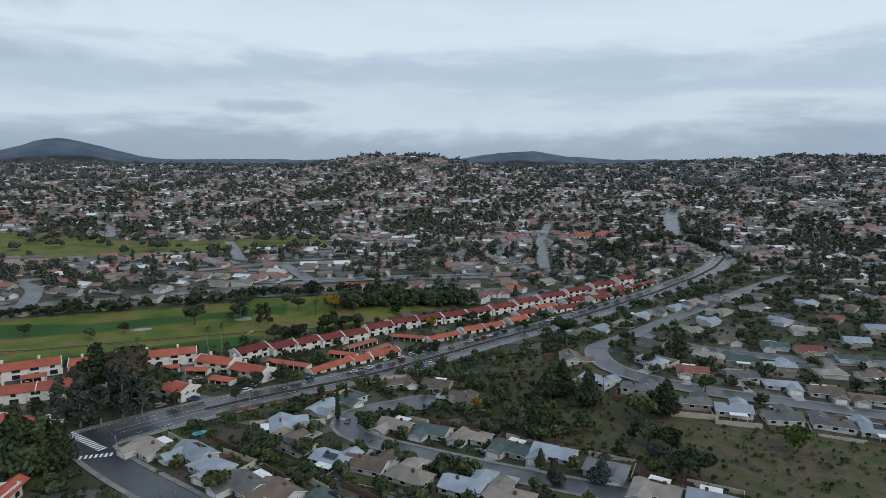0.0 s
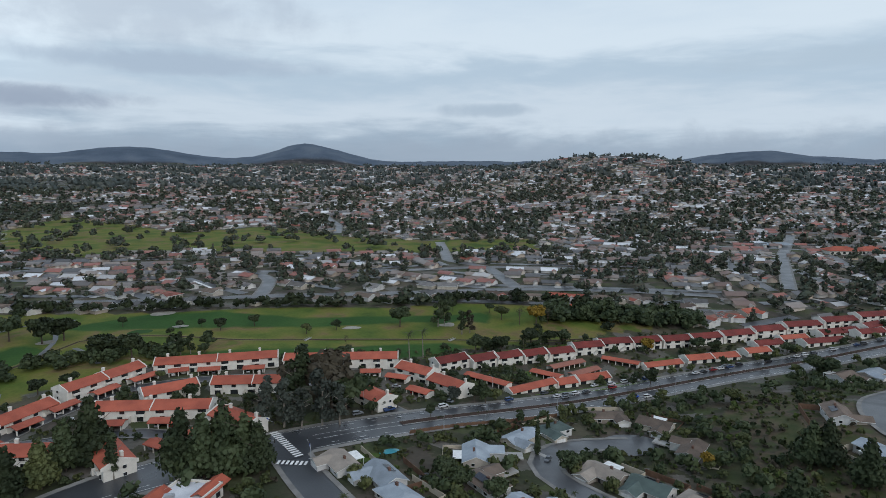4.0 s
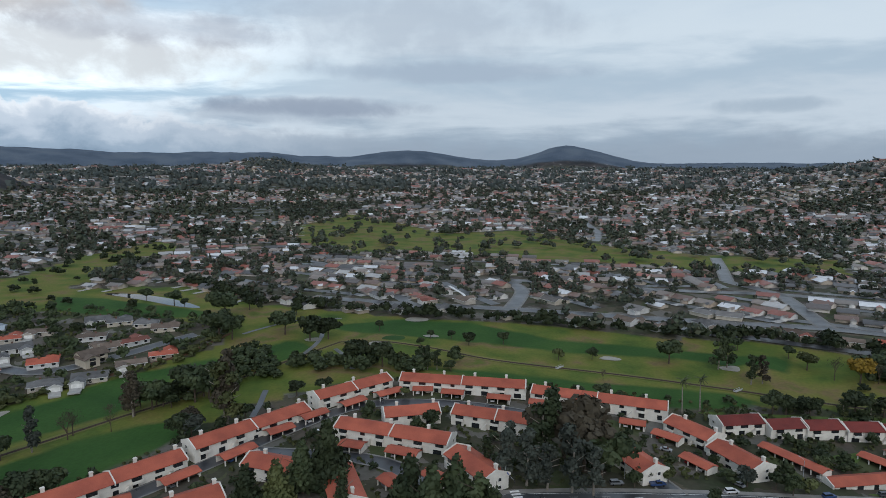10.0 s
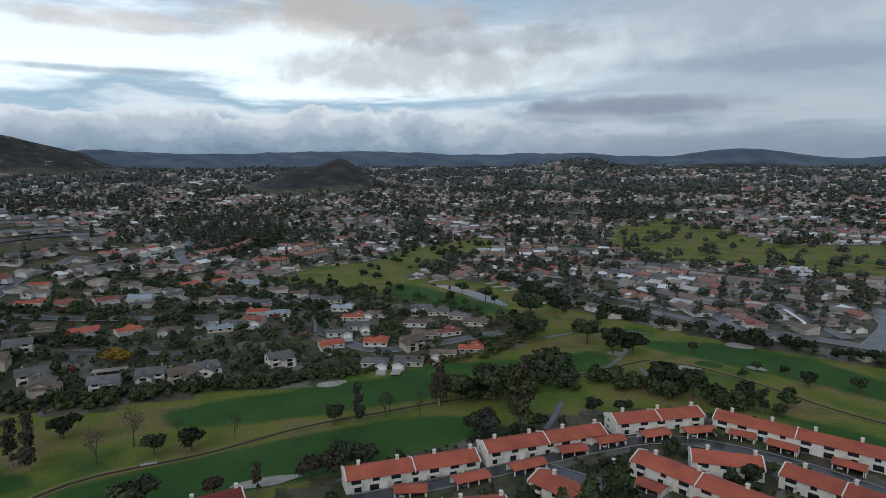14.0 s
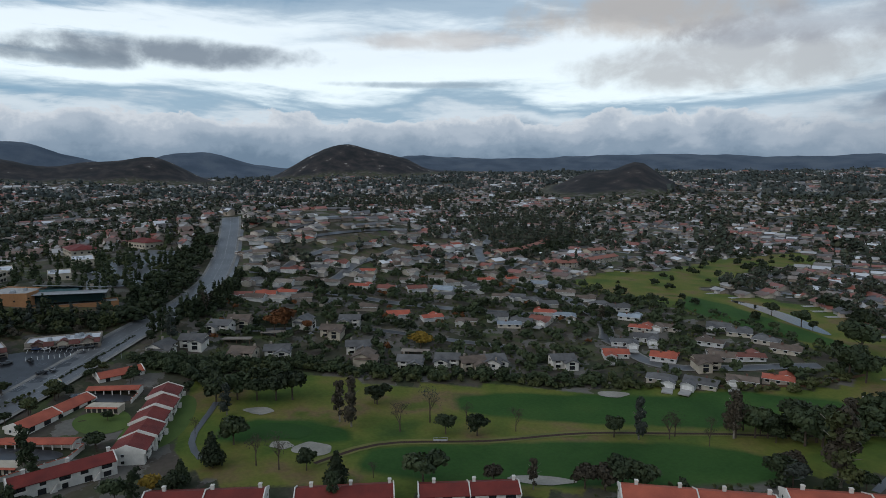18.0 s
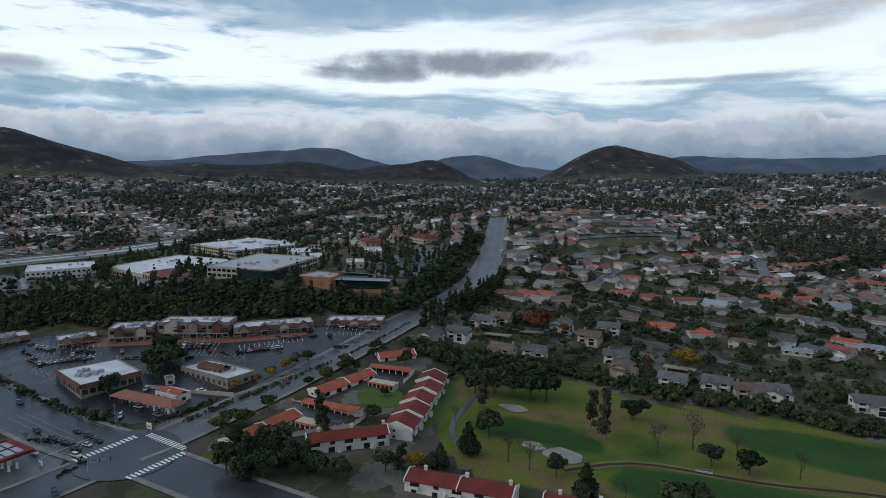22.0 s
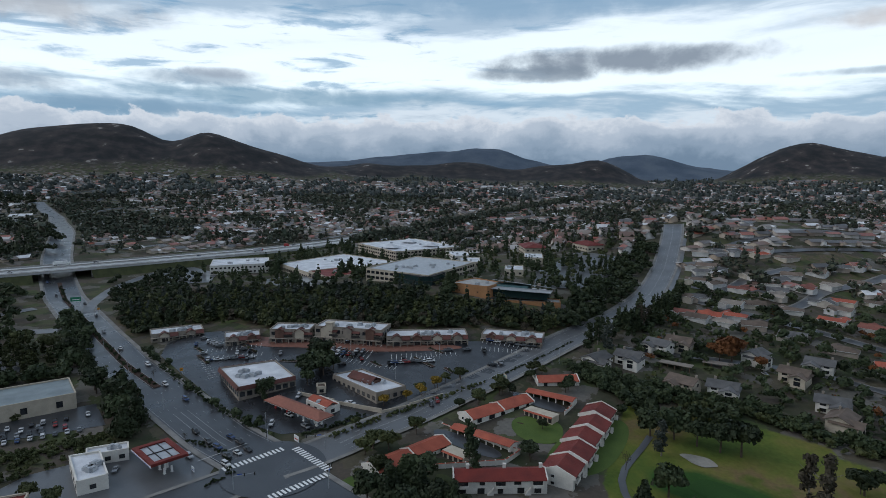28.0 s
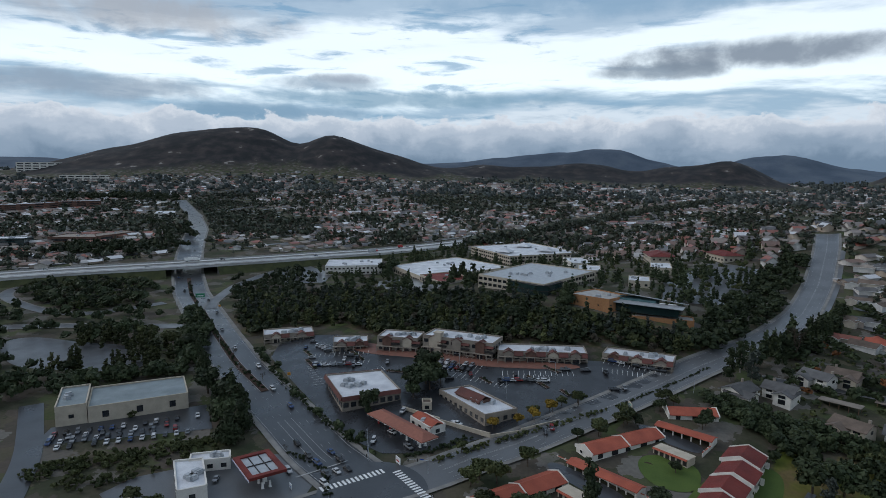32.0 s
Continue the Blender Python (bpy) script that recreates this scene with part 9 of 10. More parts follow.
# ---------------------------------------------------------------- cars
def car_template(kind):
    """body, glass and wheels of a parked car, pointing along +x."""
    if kind == "sedan":
        ln, body, cab = 4.6, [(-2.3, 0.32), (2.3, 0.32), (2.32, 0.62), (2.15, 0.80), (1.1, 0.92), (-1.5, 0.98), (-2.25, 0.9)], [(-1.55, 0.96), (1.0, 0.92), (0.35, 1.42), (-0.95, 1.44)]
    elif kind == "suv":
        ln, body, cab = 4.8, [(-2.4, 0.38), (2.4, 0.38), (2.42, 0.8), (2.2, 1.02), (1.2, 1.12), (-2.38, 1.14)], [(-2.3, 1.1), (1.1, 1.1), (0.5, 1.72), (-2.1, 1.76)]
    else:
        ln, body, cab = 5.6, [(-2.8, 0.42), (2.8, 0.42), (2.82, 0.9), (2.6, 1.08), (1.6, 1.16), (-2.8, 1.16)], [(-0.6, 1.12), (1.5, 1.12), (0.95, 1.78), (-0.5, 1.8)]

    def solid(profile, w, top):
        bm = bmesh.new()
        extrude_x(bm, profile, -w, w)
        for q in bm.verts:
            x, y, z = q.co.y, -q.co.x, q.co.z
            if z > top:
                y *= 0.82
            q.co = Vector((x, y, z))
        return bm

    body_bm = solid(body, 0.9, 9)
    bmesh.ops.bevel(body_bm, geom=body_bm.edges[:], offset=0.08, segments=1, affect="EDGES")
    cab_bm = solid(cab, 0.82, 1.3)
    roof_bm = bmesh.new()
    xs = [p[0] for p in cab if p[1] > 1.3]
    zt = max(p[1] for p in cab)
    box(roof_bm, min(xs) - 0.05, max(xs) + 0.05, -0.7, 0.7, zt - 0.04, zt + 0.05)
    if kind == "pickup":
        box(roof_bm, -2.75, -0.7, -0.88, -0.8, 1.1, 1.35), box(roof_bm, -2.75, -0.7, 0.8, 0.88, 1.1, 1.35), box(roof_bm, -2.8, -2.72, -0.88, 0.88, 1.1, 1.35)
    out = []
    roof_me = bpy.data.meshes.new("roof")
    roof_bm.to_mesh(roof_me), roof_bm.free()
    body_bm.from_mesh(roof_me)
    for nm, bm, mt in (("body", body_bm, "car_paint"), ("window_glass", cab_bm, "glass_dark")):
        me = bpy.data.meshes.new(nm)
        bm.to_mesh(me), bm.free()
        me.materials.append(MATS[mt])
        out.append((nm, me, None))
    wh = bmesh.new()
    bmesh.ops.create_cone(wh, cap_ends=True, segments=10, radius1=0.33, radius2=0.33, depth=0.22, matrix=Matrix.Rotation(math.pi / 2, 4, "X"))
    me = bpy.data.meshes.new("wheel")
    wh.to_mesh(me), wh.free()
    me.materials.append(MATS["rubber"])
    for sx in (-0.3, 0.31):
        for sy in (-0.82, 0.82):
            out.append(("wheel", me, (sx * ln, sy, 0.33)))
    lamp = bpy.data.meshes.new("headlight")
    lb = boxes((ln / 2 - 0.06, ln / 2 + 0.03, -0.8, -0.45, 0.6, 0.74), (ln / 2 - 0.06, ln / 2 + 0.03, 0.45, 0.8, 0.6, 0.74))
    lb.to_mesh(lamp), lb.free()
    lamp.materials.append(MATS["chrome"])
    out.append(("headlight", lamp, None))
    return out


CAR_KINDS = {k: car_template(k) for k in ("sedan", "suv", "pickup")}
CAR_WORDS = {"sedan": "parked saloon car with dark windows", "suv": "parked sport utility car with dark windows", "pickup": "pickup truck with an open bed"}


def car(x, y, yaw, kind="sedan", lift=0.25, paint=None, label=""):
    th = thing("car" if kind != "pickup" else "pickup_truck", pose(x, y, ground_at(x, y) + lift, 0, 0, yaw), label or CAR_WORDS[kind], "car", "cars")
    for nm, me, at in CAR_KINDS[kind]:
        if paint and nm == "body":
            key = (me.name, paint)
            if key not in TINTED:
                TINTED[key] = me.copy()
                TINTED[key].materials.clear()
                TINTED[key].materials.append(MATS[paint])
            me = TINTED[key]
        ob = part(nm, me, None, shell if nm == "headlight" else th)
        if nm == "body":
            shell = ob
        if at:
            ob.location = at
    return th


rc = random.Random(8)
for x, y in [(27, 284), (41, 288), (66, 293), (101, 305), (123, 315), (132, 310), (155, 325), (165, 326), (174, 328), (181, 329), (188, 330), (244, 340), (254, 341), (175, 306)]:
    car(x, y, heading(PARKWAY, x, y), rc.choice(("sedan", "suv", "pickup", "suv")), 0.3)
car(168, 307, heading(PARKWAY, 168, 307), "pickup", 0.3, "blue_paint", "bright blue truck on the parkway")
for x, y in [(-247, -88), (-241, -77), (-238, -70), (-233, -62), (-236.5, -59.5), (-227, -58), (-248, -71), (-244.5, -64), (-240, -57)]:
    car(x, y, heading(BOULEVARD, x, y), rc.choice(("sedan", "suv", "pickup")), 0.3)
for x, y, t in [(-274, -58, 70), (-266, -45, 60), (-264, -61, 20), (-293, -36, 80), (-303, 2, 26), (-307.5, 3.5, 26), (-293, -64, 10), (-199, -48, 40), (-210, -95, 30), (-222, -92, 60), (-228, -76, 60)]:
    car(x, y, t, rc.choice(("sedan", "suv", "pickup")), 0.3)
# rows in the car lots
for a, b, n in (((-192, -172), (-236, -134), 13), ((-196, -176), (-236, -142), 12), ((-202, -182), (-250, -144), 14), ((-199, -179), (-243, -143), 9)):
    for k in range(n):
        if rc.random() < 0.12:
            continue
        x, y = a[0] + (b[0] - a[0]) * k / n, a[1] + (b[1] - a[1]) * k / n
        car(x, y, 48 + rc.choice((0, 180)), rc.choice(("sedan", "suv", "sedan")), 0.2)
for x, y in [(-342, -163), (-322, -139), (-334, -128), (-329, -118), (-339, -102), (-333, -60), (-342, -52), (-341, -35), (-338, -122), (-343, -84), (-350, -30), (-366, -8), (-370, 2), (-372, 12), (-360, 24), (-356, 20), (-352, -165), (-347, -158)]:
    car(x, y, rc.choice((30, 120, 210)), rc.choice(("sedan", "suv", "pickup")), 0.2)
for a, b, n, t in (((-346, -80), (-348, -50), 9, 92), ((-351, -79), (-353, -50), 8, 92), ((-343, -34), (-352, -12), 7, 20), ((-330, -150), (-344, -122), 7, 30), ((-322, -140), (-333, -114), 6, 30), ((-388, 10), (-389, 40), 7, 0), ((-350, -158), (-342, -144), 4, 30)):
    for k in range(n):
        if rc.random() < 0.3:
            continue
        x, y = a[0] + (b[0] - a[0]) * (k + 0.5) / n, a[1] + (b[1] - a[1]) * (k + 0.5) / n
        car(x + 1.5, y, t + 90 + rc.choice((0, 180)), rc.choice(("sedan", "suv", "suv")), 0.2)
for i, (x, y, l, t) in enumerate(CARPORTS):
    a = math.radians(t)
    for d in (-l * 0.25, l * 0.2)[: 1 + i % 2]:
        car(x + d * math.cos(a), y + d * math.sin(a), t + 90, rc.choice(("sedan", "suv")), 0.1)
for x, y in [(46, 224), (50, 205), (55, 190), (97, 262), (104, 226), (95, 238), (128, 186), (147, 170), (-395, 120), (-402, 150), (-398, 95), (-405, 110), (-400, 165), (-396, 195), (-90, 300), (-100, 278), (48, 320), (70, 300)]:
    car(x, y, rc.uniform(0, 360), rc.choice(("sedan", "suv", "sedan")), 0.3)
p, nrm, zz = FW
for k, o in ((6, 10), (14, -8), (22, 12), (28, -12), (33, 9), (40, -10), (52, 9), (58, -9)):
    if k < len(p):
        q = p[k] + nrm[k] * o
        c = car(q[0], q[1], 0, rc.choice(("sedan", "suv")), 0.1)
        d = p[min(k + 1, len(p) - 1)] - p[k]
        c.matrix_basis = pose(q[0], q[1], zz[k] + 0.08, 0, 0, math.degrees(math.atan2(d[1], d[0])))
for s in np.linspace(0.1, 0.95, 14):
    i = s * (len(BOULEVARD) - 3)
    a, b = BOULEVARD[int(i)], BOULEVARD[int(i) + 1]
    x, y = a[0] + (b[0] - a[0]) * (i % 1), a[1] + (b[1] - a[1]) * (i % 1)
    t = math.radians(heading(BOULEVARD, x, y))
    o = rc.choice((-9, -5, 5, 9))
    car(x - math.sin(t) * o, y + math.cos(t) * o, math.degrees(t), rc.choice(("sedan", "suv")), 0.3)


# ---------------------------------------------------------------- lamps, signals and signs
def street_lamp(x, y, yaw, h=9.0):
    th = thing("street_lamp", pose(x, y, ground_at(x, y), 0, 0, yaw), "grey street lamp with a curved arm", "lamp post", "street lamps")
    bm = bmesh.new()
    stem(bm, (0, 0, -0.2), (0, 0, h), 0.11, 0.07, 8)
    part("pole", bm, "metal_grey", th)
    bm = bmesh.new()
    stem(bm, (0, 0, h - 0.1), (0, -1.2, h + 0.4), 0.06, 0.05), stem(bm, (0, -1.2, h + 0.4), (0, -2.4, h + 0.45), 0.05, 0.05)
    part("arm", bm, "metal_grey", th)
    part("lamp_head", boxes((-0.17, 0.17, -3.0, -2.3, h + 0.36, h + 0.52)), "metal_grey", th)
    return th


def signal(x, y, yaw, reach=8.0):
    th = thing("traffic_signal", pose(x, y, ground_at(x, y), 0, 0, yaw), "traffic signal on a long mast arm", "traffic light", "traffic signals")
    bm = bmesh.new()
    stem(bm, (0, 0, -0.2), (0, 0, 7.5), 0.14, 0.09, 8)
    part("pole", bm, "metal_grey", th)
    bm = bmesh.new()
    stem(bm, (0, 0, 5.6), (reach, 0, 6.2), 0.09, 0.05, 6)
    part("mast_arm", bm, "metal_grey", th)
    for k in (0.5, 0.95):
        part("signal_head", boxes((reach * k - 0.2, reach * k + 0.2, -0.25, 0.1, 5.3, 6.5)), "dark_trim", th)
    part("street_sign", boxes((1.5, 3.2, -0.06, 0.0, 5.9, 6.3)), "blue_paint", th, "blue street name plate with a plain bar")
    return th


for x, y, t in ((-250, -54, 30), (-252, -28, -60), (-224, -12, 200), (-212, -44, 120), (-10, 272, -60), (8, 240, 100), (-12, 246, 20)):
    signal(x, y, t)
for x, y, t in ((-262, -118, 120), (-290, -165, 120), (-320, -212, 120), (-258, -60, 120), (-290, 6, 200), (-330, 28, 200), (-372, 55, 200), (60, 262, 15), (118, 286, 15), (190, 305, 15), (30, 290, 200), (95, 313, 200),
                (-340, -140, 0), (-345, -60, 40), (-325, -25, 40), (-355, -10, 40), (-385, -330, 120), (-352, -282, 120)):
    street_lamp(x, y, t)


def board(name, x, y, yaw, w, h, up, mat, label, bar="paint_white"):
    th = thing(name, pose(x, y, ground_at(x, y), 0, 0, yaw), label, "sign")
    part("post", boxes((-w * 0.35 - 0.08, -w * 0.35 + 0.08, -0.08, 0.08, -0.2, up), (w * 0.35 - 0.08, w * 0.35 + 0.08, -0.08, 0.08, -0.2, up)), "metal_grey", th)
    part("panel", boxes((-w / 2, w / 2, -0.12, 0.12, up, up + h)), mat, th)
    part("bar", boxes((-w * 0.35, w * 0.35, -0.15, -0.12, up + h * 0.3, up + h * 0.5)), bar, th, "plain bar in place of lettering")
    return th


board("monument_sign", -253, -42, 60, 3.6, 2.6, 0.6, "paint_white", "white roadside sign with a red bar", "red_paint")
board("monument_sign", -219, -67, 60, 2.4, 1.8, 0.4, "paint_white", "small white forecourt sign", "blue_paint")
board("freeway_sign", -398, -318, 130, 7.0, 3.2, 5.5, "green_sign", "green overhead road sign beside the ramp")
board("warning_sign", -392, -290, 130, 1.6, 1.6, 2.2, "amber_paint", "orange warning sign at the roadside", "dark_trim")
board("warning_sign", -301, -140, 130, 1.6, 1.6, 2.2, "amber_paint", "orange warning sign at the roadside", "dark_trim")
board("monument_sign", -344, 30, 30, 5.0, 1.6, 0.4, "stucco_cream", "low cream sign at the car park entry", "teal_paint")
board("monument_sign", -20, 272, 0, 3.0, 0.8, 3.2, "blue_paint", "blue sign on a post beside the junction")
tagged(part("swimming_pool", patch_mesh("swimming_pool", ellipse(36, 246, 4.2, 2.2, 20, 10, 0.05), 0.3), "pool_water"), "small bright blue garden swimming pool", "pool", kind="structure")
tagged(part("garden_lawn", patch_mesh("garden_lawn", ellipse(27, 242, 6.0, 3.2, 20, 8, 0.1), 0.2), "lawn"), "green back garden lawn beside the pool", "lawn", kind="structure")
for o in ([(60, 372), (200, 392), (200, 384), (80, 364)], [(110, 340), (122, 346), (132, 352), (120, 334)],
          [(105, 312), (160, 326), (200, 336), (200, 331), (150, 318)], [(-222, -12), (-228, 6), (-240, 4), (-238, -8)], [(196, 354), (222, 362), (222, 352), (200, 346)]):
    tagged(part("lawn", patch_mesh("lawn", o, 0.18), "lawn"), "wet green lawn between the homes", "lawn", kind="structure")


def fence(line, h, label, mat="wood_fence"):
    th = thing("fence", pose(0, 0, 0), label, "fence", kind="structure")
    for (ax, ay), (bx, by) in zip(line, line[1:]):
        n = max(1, int(math.hypot(bx - ax, by - ay) / 2.4))
        for k in range(n):
            x0, y0, x1, y1 = ax + (bx - ax) * k / n, ay + (by - ay) * k / n, ax + (bx - ax) * (k + 1) / n, ay + (by - ay) * (k + 1) / n
            z = min(ground_at(x0, y0), ground_at(x1, y1))
            ln = math.hypot(x1 - x0, y1 - y0)
            ob = part("panel", boxes((0, ln - 0.12, -0.03, 0.03, 0, h), (ln - 0.12, ln, -0.06, 0.06, 0, h + 0.12)), mat, th)
            ob.matrix_basis = pose(x0, y0, z, 0, 0, math.degrees(math.atan2(y1 - y0, x1 - x0)))


fence([(46, 262), (68, 270), (92, 277), (118, 286)], 1.8, "brown wooden fence behind the gardens")
fence([(-208, 430), (-212, 390), (-236, 352), (-266, 312)], 1.4, "dark fence along the course")

# ---------------------------------------------------------------- car parks, ramps, court and other works of the west
def stalls(rows, parent, mat="paint_white"):
    """Painted stall lines: rows of start, end, number of stalls, depth to the left."""
    lines = []
    for (ax, ay), (bx, by), n, deep in rows:
        u = Vector((bx - ax, by - ay)).normalized()
        v = Vector((-u.y, u.x)) * deep
        for k in range(n + 1):
            x, y = ax + (bx - ax) * k / n, ay + (by - ay) * k / n
            lines.append(strip([(x, y), (x + v.x / 2, y + v.y / 2), (x + v.x, y + v.y)], 0.09, 0.34, step=20))
    tagged(part("stall_line", join_strips("stall_line", lines), mat, parent, "white painted stall lines"), kind="stuff")


def island(line, half=1.1, plants=True):
    isl = part("planting_island", join_strips("planting_island", [strip(line, half, 0.42)]), "mulch")
    tagged(isl, "narrow planted island in the car park", "island", kind="structure")
    part("kerb", join_strips("kerb", [strip(line, 0, 0.40, left=(half - 0.05, half + 0.2)), strip(line, 0, 0.40, left=(-half - 0.2, -half + 0.05))]), "concrete", isl)


M("screen_blue", (0.035, 0.085, 0.12), (0.028, 0.065, 0.095), 0.3, (0.6, 0.85))
car_park = bpy.data.objects["car_park"]
ISLANDS = [[(-352, -24), (-344, -10)], [(-345, -4), (-341, 2)], [(-330, -97), (-332, -84)], [(-341, -46), (-337, -38)], [(-349, -72), (-344, -58)], [(-346, -132), (-338, -118)],
           [(-327, -150), (-318, -136)], [(-338, -160), (-332, -150)], [(-366, -20), (-362, -10)]]
for l in ISLANDS:
    island(l)
stalls([((-358, -76), (-360, -48), 10, 5.2), ((-347, -80), (-349, -50), 11, 5.2), ((-346, -80), (-348, -50), 11, -5.2), ((-352, -38), (-366, -4), 13, -5.2), ((-343, -34), (-352, -12), 9, 5.2),
        ((-330, -150), (-346, -120), 12, 5.2), ((-322, -140), (-334, -112), 11, 5.2), ((-318, -142), (-300, -122), 8, 5.2), ((-388, 8), (-389, 40), 12, -5.4), ((-372, 10), (-376, 30), 8, 5.2),
        ((-336, -60), (-334, -30), 11, 5.2), ((-312, -112), (-330, -98), 8, 5.2), ((-350, -160), (-340, -142), 7, 5.2)], car_park)
grove("lot_shrubs", "clipped shrubs on the car park islands", np.concatenate([belt(l, 0.8, 10, 300 + i, (0.25, 0.45)) for i, l in enumerate(ISLANDS)]), "leaf_dark", T_BUSH)
for nm, l, h in (("entry_ramp", ENTRY_RAMP, 4.2), ("loop_ramp", LOOP_RAMP, 4.6)):
    road(nm, l, h, "curved freeway ramp of grey asphalt", "asphalt_side", 0.3, 0.5)
road("frontage_street", FRONTAGE, 5.5, "wet side street between trees below the freeway", "asphalt_damp", 0.18, 1.2)
# strips of planting along the boulevard's median
grove("median_shrubs", "dense shrubs along the boulevard's median", belt([(-455, -398), (-415, -348), (-400, -325), (-385, -302), (-341, -238), (-304, -181), (-285, -143)], 1.0, 150, 310, (0.35, 0.75)), "leaf_dark", T_BUSH)
grove("median_shrubs", "low dark hedge along the avenue's median", belt([(-345, 27), (-375, 44), (-407, 60)], 0.6, 90, 311, (0.25, 0.45)), "leaf_dark", T_BUSH)
grove("boulevard_trees", "tall dense trees between the boulevard and the lot", belt([(-247, -124), (-256, -134), (-262, -146), (-270, -154)], 4, 26, 312, (0.9, 1.35)), "leaf_dark", T_OAK)
grove("boulevard_conifers", "dark conifers between the boulevard and the lot", belt([(-246, -128), (-262, -146)], 4, 9, 313, (1.0, 1.4)), "leaf_dark", T_PINE)
grove("yard_trees", "dense trees behind the warehouse", belt([(-222, -238), (-252, -222), (-285, -200), (-300, -215), (-318, -232), (-345, -262), (-372, -300)], 7, 120, 314, (0.6, 1.15)), "leaf_dark", T_OAK)
grove("yard_eucalyptus", "slender pale trees round the wet yard", belt([(-240, -262), (-262, -240), (-285, -225), (-300, -255), (-290, -300)], 10, 60, 315, (0.6, 0.95)), "leaf_olive", T_TALL)
grove("bank_shrubs", "rough shrubs on the bank above the filling station", belt([(-178, -158), (-205, -138), (-232, -122)], 6, 230, 316, (0.4, 0.9)), "leaf_olive", T_BUSH)
grove("station_shrubs", "low planting along the station's edge", belt([(-206, -58), (-222, -52), (-236, -66), (-240, -86)], 1.2, 60, 317, (0.25, 0.5)), "leaf_dark", T_BUSH)
grove("lot_border", "dark planting between the car park and the boulevard", belt([(-256, -56), (-268, -88), (-284, -118), (-304, -152), (-330, -192)], 1.6, 150, 340, (0.3, 0.65)), "leaf_dark", T_BUSH)
grove("lot_border_trees", "small trees between the car park and the boulevard", belt([(-258, -60), (-284, -118), (-330, -192)], 2.0, 14, 341, (0.4, 0.7)), "leaf_dark", T_OAK)
grove("station_hedge", "hedge round the filling station's corner", belt([(-284, -26), (-270, -34), (-258, -44)], 1.6, 60, 342, (0.3, 0.55)), "leaf_dark", T_BUSH)
grove("lot_hedge", "hedge between the car park and the avenue", belt([(-262, -30), (-290, -12), (-312, 4), (-334, 20)], 1.4, 110, 318, (0.35, 0.6)), "leaf_olive", T_BUSH)
grove("condo_thicket", "dense dark thicket between the court and the condominiums", belt([(-362, 66), (-362, 80), (-352, 92), (-352, 110)], 9, 110, 319, (0.45, 0.8)), "leaf_dark", T_OAK)
grove("avenue_trees", "tall dark trees beside the climbing avenue", belt([(-415, 78), (-440, 92), (-470, 104)], 5, 26, 320, (0.8, 1.2)), "leaf_dark", T_TALL)
grove("course_oaks", "broad oaks at the edge of the course by the court", belt([(-352, 92), (-338, 98), (-322, 96), (-330, 120), (-338, 140)], 7, 30, 321, (0.7, 1.15)), "leaf_dark", T_OAK)
for o, nm, mt, lb in (([(-307, 45), (-309, 59), (-300, 66), (-285, 64), (-283, 52), (-290, 44), (-300, 41)], "lawn", "lawn", "wet green courtyard lawn between red roofs"),
                      ([(-332, 37), (-324, 36), (-314, 62), (-323, 66)], "court_drive", "asphalt_wet", "wet asphalt court before the carports"), ([(-285, 11), (-276, 10), (-263, 41), (-272, 45)], "court_drive", "asphalt_wet", "wet asphalt court before the carports"),
                      ([(-290, 46), (-296, 42), (-301, 45), (-297, 50)], "flower_bed", "mulch", "dark mulched bed beside the courtyard lawn"),
                      ([(-262, 58), (-300, 66), (-322, 84), (-312, 96), (-262, 84)], "lawn", "lawn", "green lawn beside the dark red roofs")):
    tagged(part(nm, patch_mesh(nm, o, 0.16), mt), lb, "lawn" if nm == "lawn" else "paving", kind="structure")


def garage_row(x, y, length, yaw):
    th = thing("garage_row", pose(x, y, ground_at(x, y), 0, 0, yaw), "low cream garage row with dark door bays", "garage", "garages of the court")
    hl = length / 2
    part("wall", boxes((-hl, hl, -2.8, 2.8, -1, 2.7)), "stucco_cream", th)
    part("roof", boxes((-hl - 0.2, hl + 0.2, -3.2, 3.0, 2.72, 2.95)), "stucco_cream", th)
    part("tile_edge", extrude_x(bmesh.new(), [(-3.9, 2.5), (-3.1, 2.5), (-3.1, 3.05), (-3.2, 3.1)], -hl, hl), "terracotta_tile", th)
    n = max(3, int(length / 2.4))
    for k in range(n):
        c = -hl + (k + 0.5) * length / n
        part("door", boxes((c - 0.85, c + 0.85, -2.86, -2.78, 0, 2.3)), "dark_trim", th)
    return th


for a, b in (((-337, 44), (-327, 68)), ((-327, 68), (-314, 64)), ((-288, 12), (-272, 50)), ((-272, 50), (-262, 46)), ((-262, 46), (-246, 12))):
    ln = math.dist(a, b)
    z = min(ground_at(*a), ground_at(*b))
    wl = thing("court_wall", pose(*a, z, 0, 0, math.degrees(math.atan2(b[1] - a[1], b[0] - a[0]))), "cream stucco wall round the carport court", "wall", kind="structure")
    part("panel", boxes((0, ln, -0.15, 0.15, -1.5, 2.1)), "stucco_white", wl)
    part("coping", boxes((-0.1, ln + 0.1, -0.22, 0.22, 2.1, 2.25)), "terracotta_tile", wl)
    for q in np.arange(0, ln, 4.0):
        part("pier", boxes((q - 0.25, q + 0.25, -0.25, 0.25, -1.5, 2.4)), "stucco_white", wl)
garage_row(-308, 54, 15, 66)
garage_row(-260.7, 26.7, 11, 65)


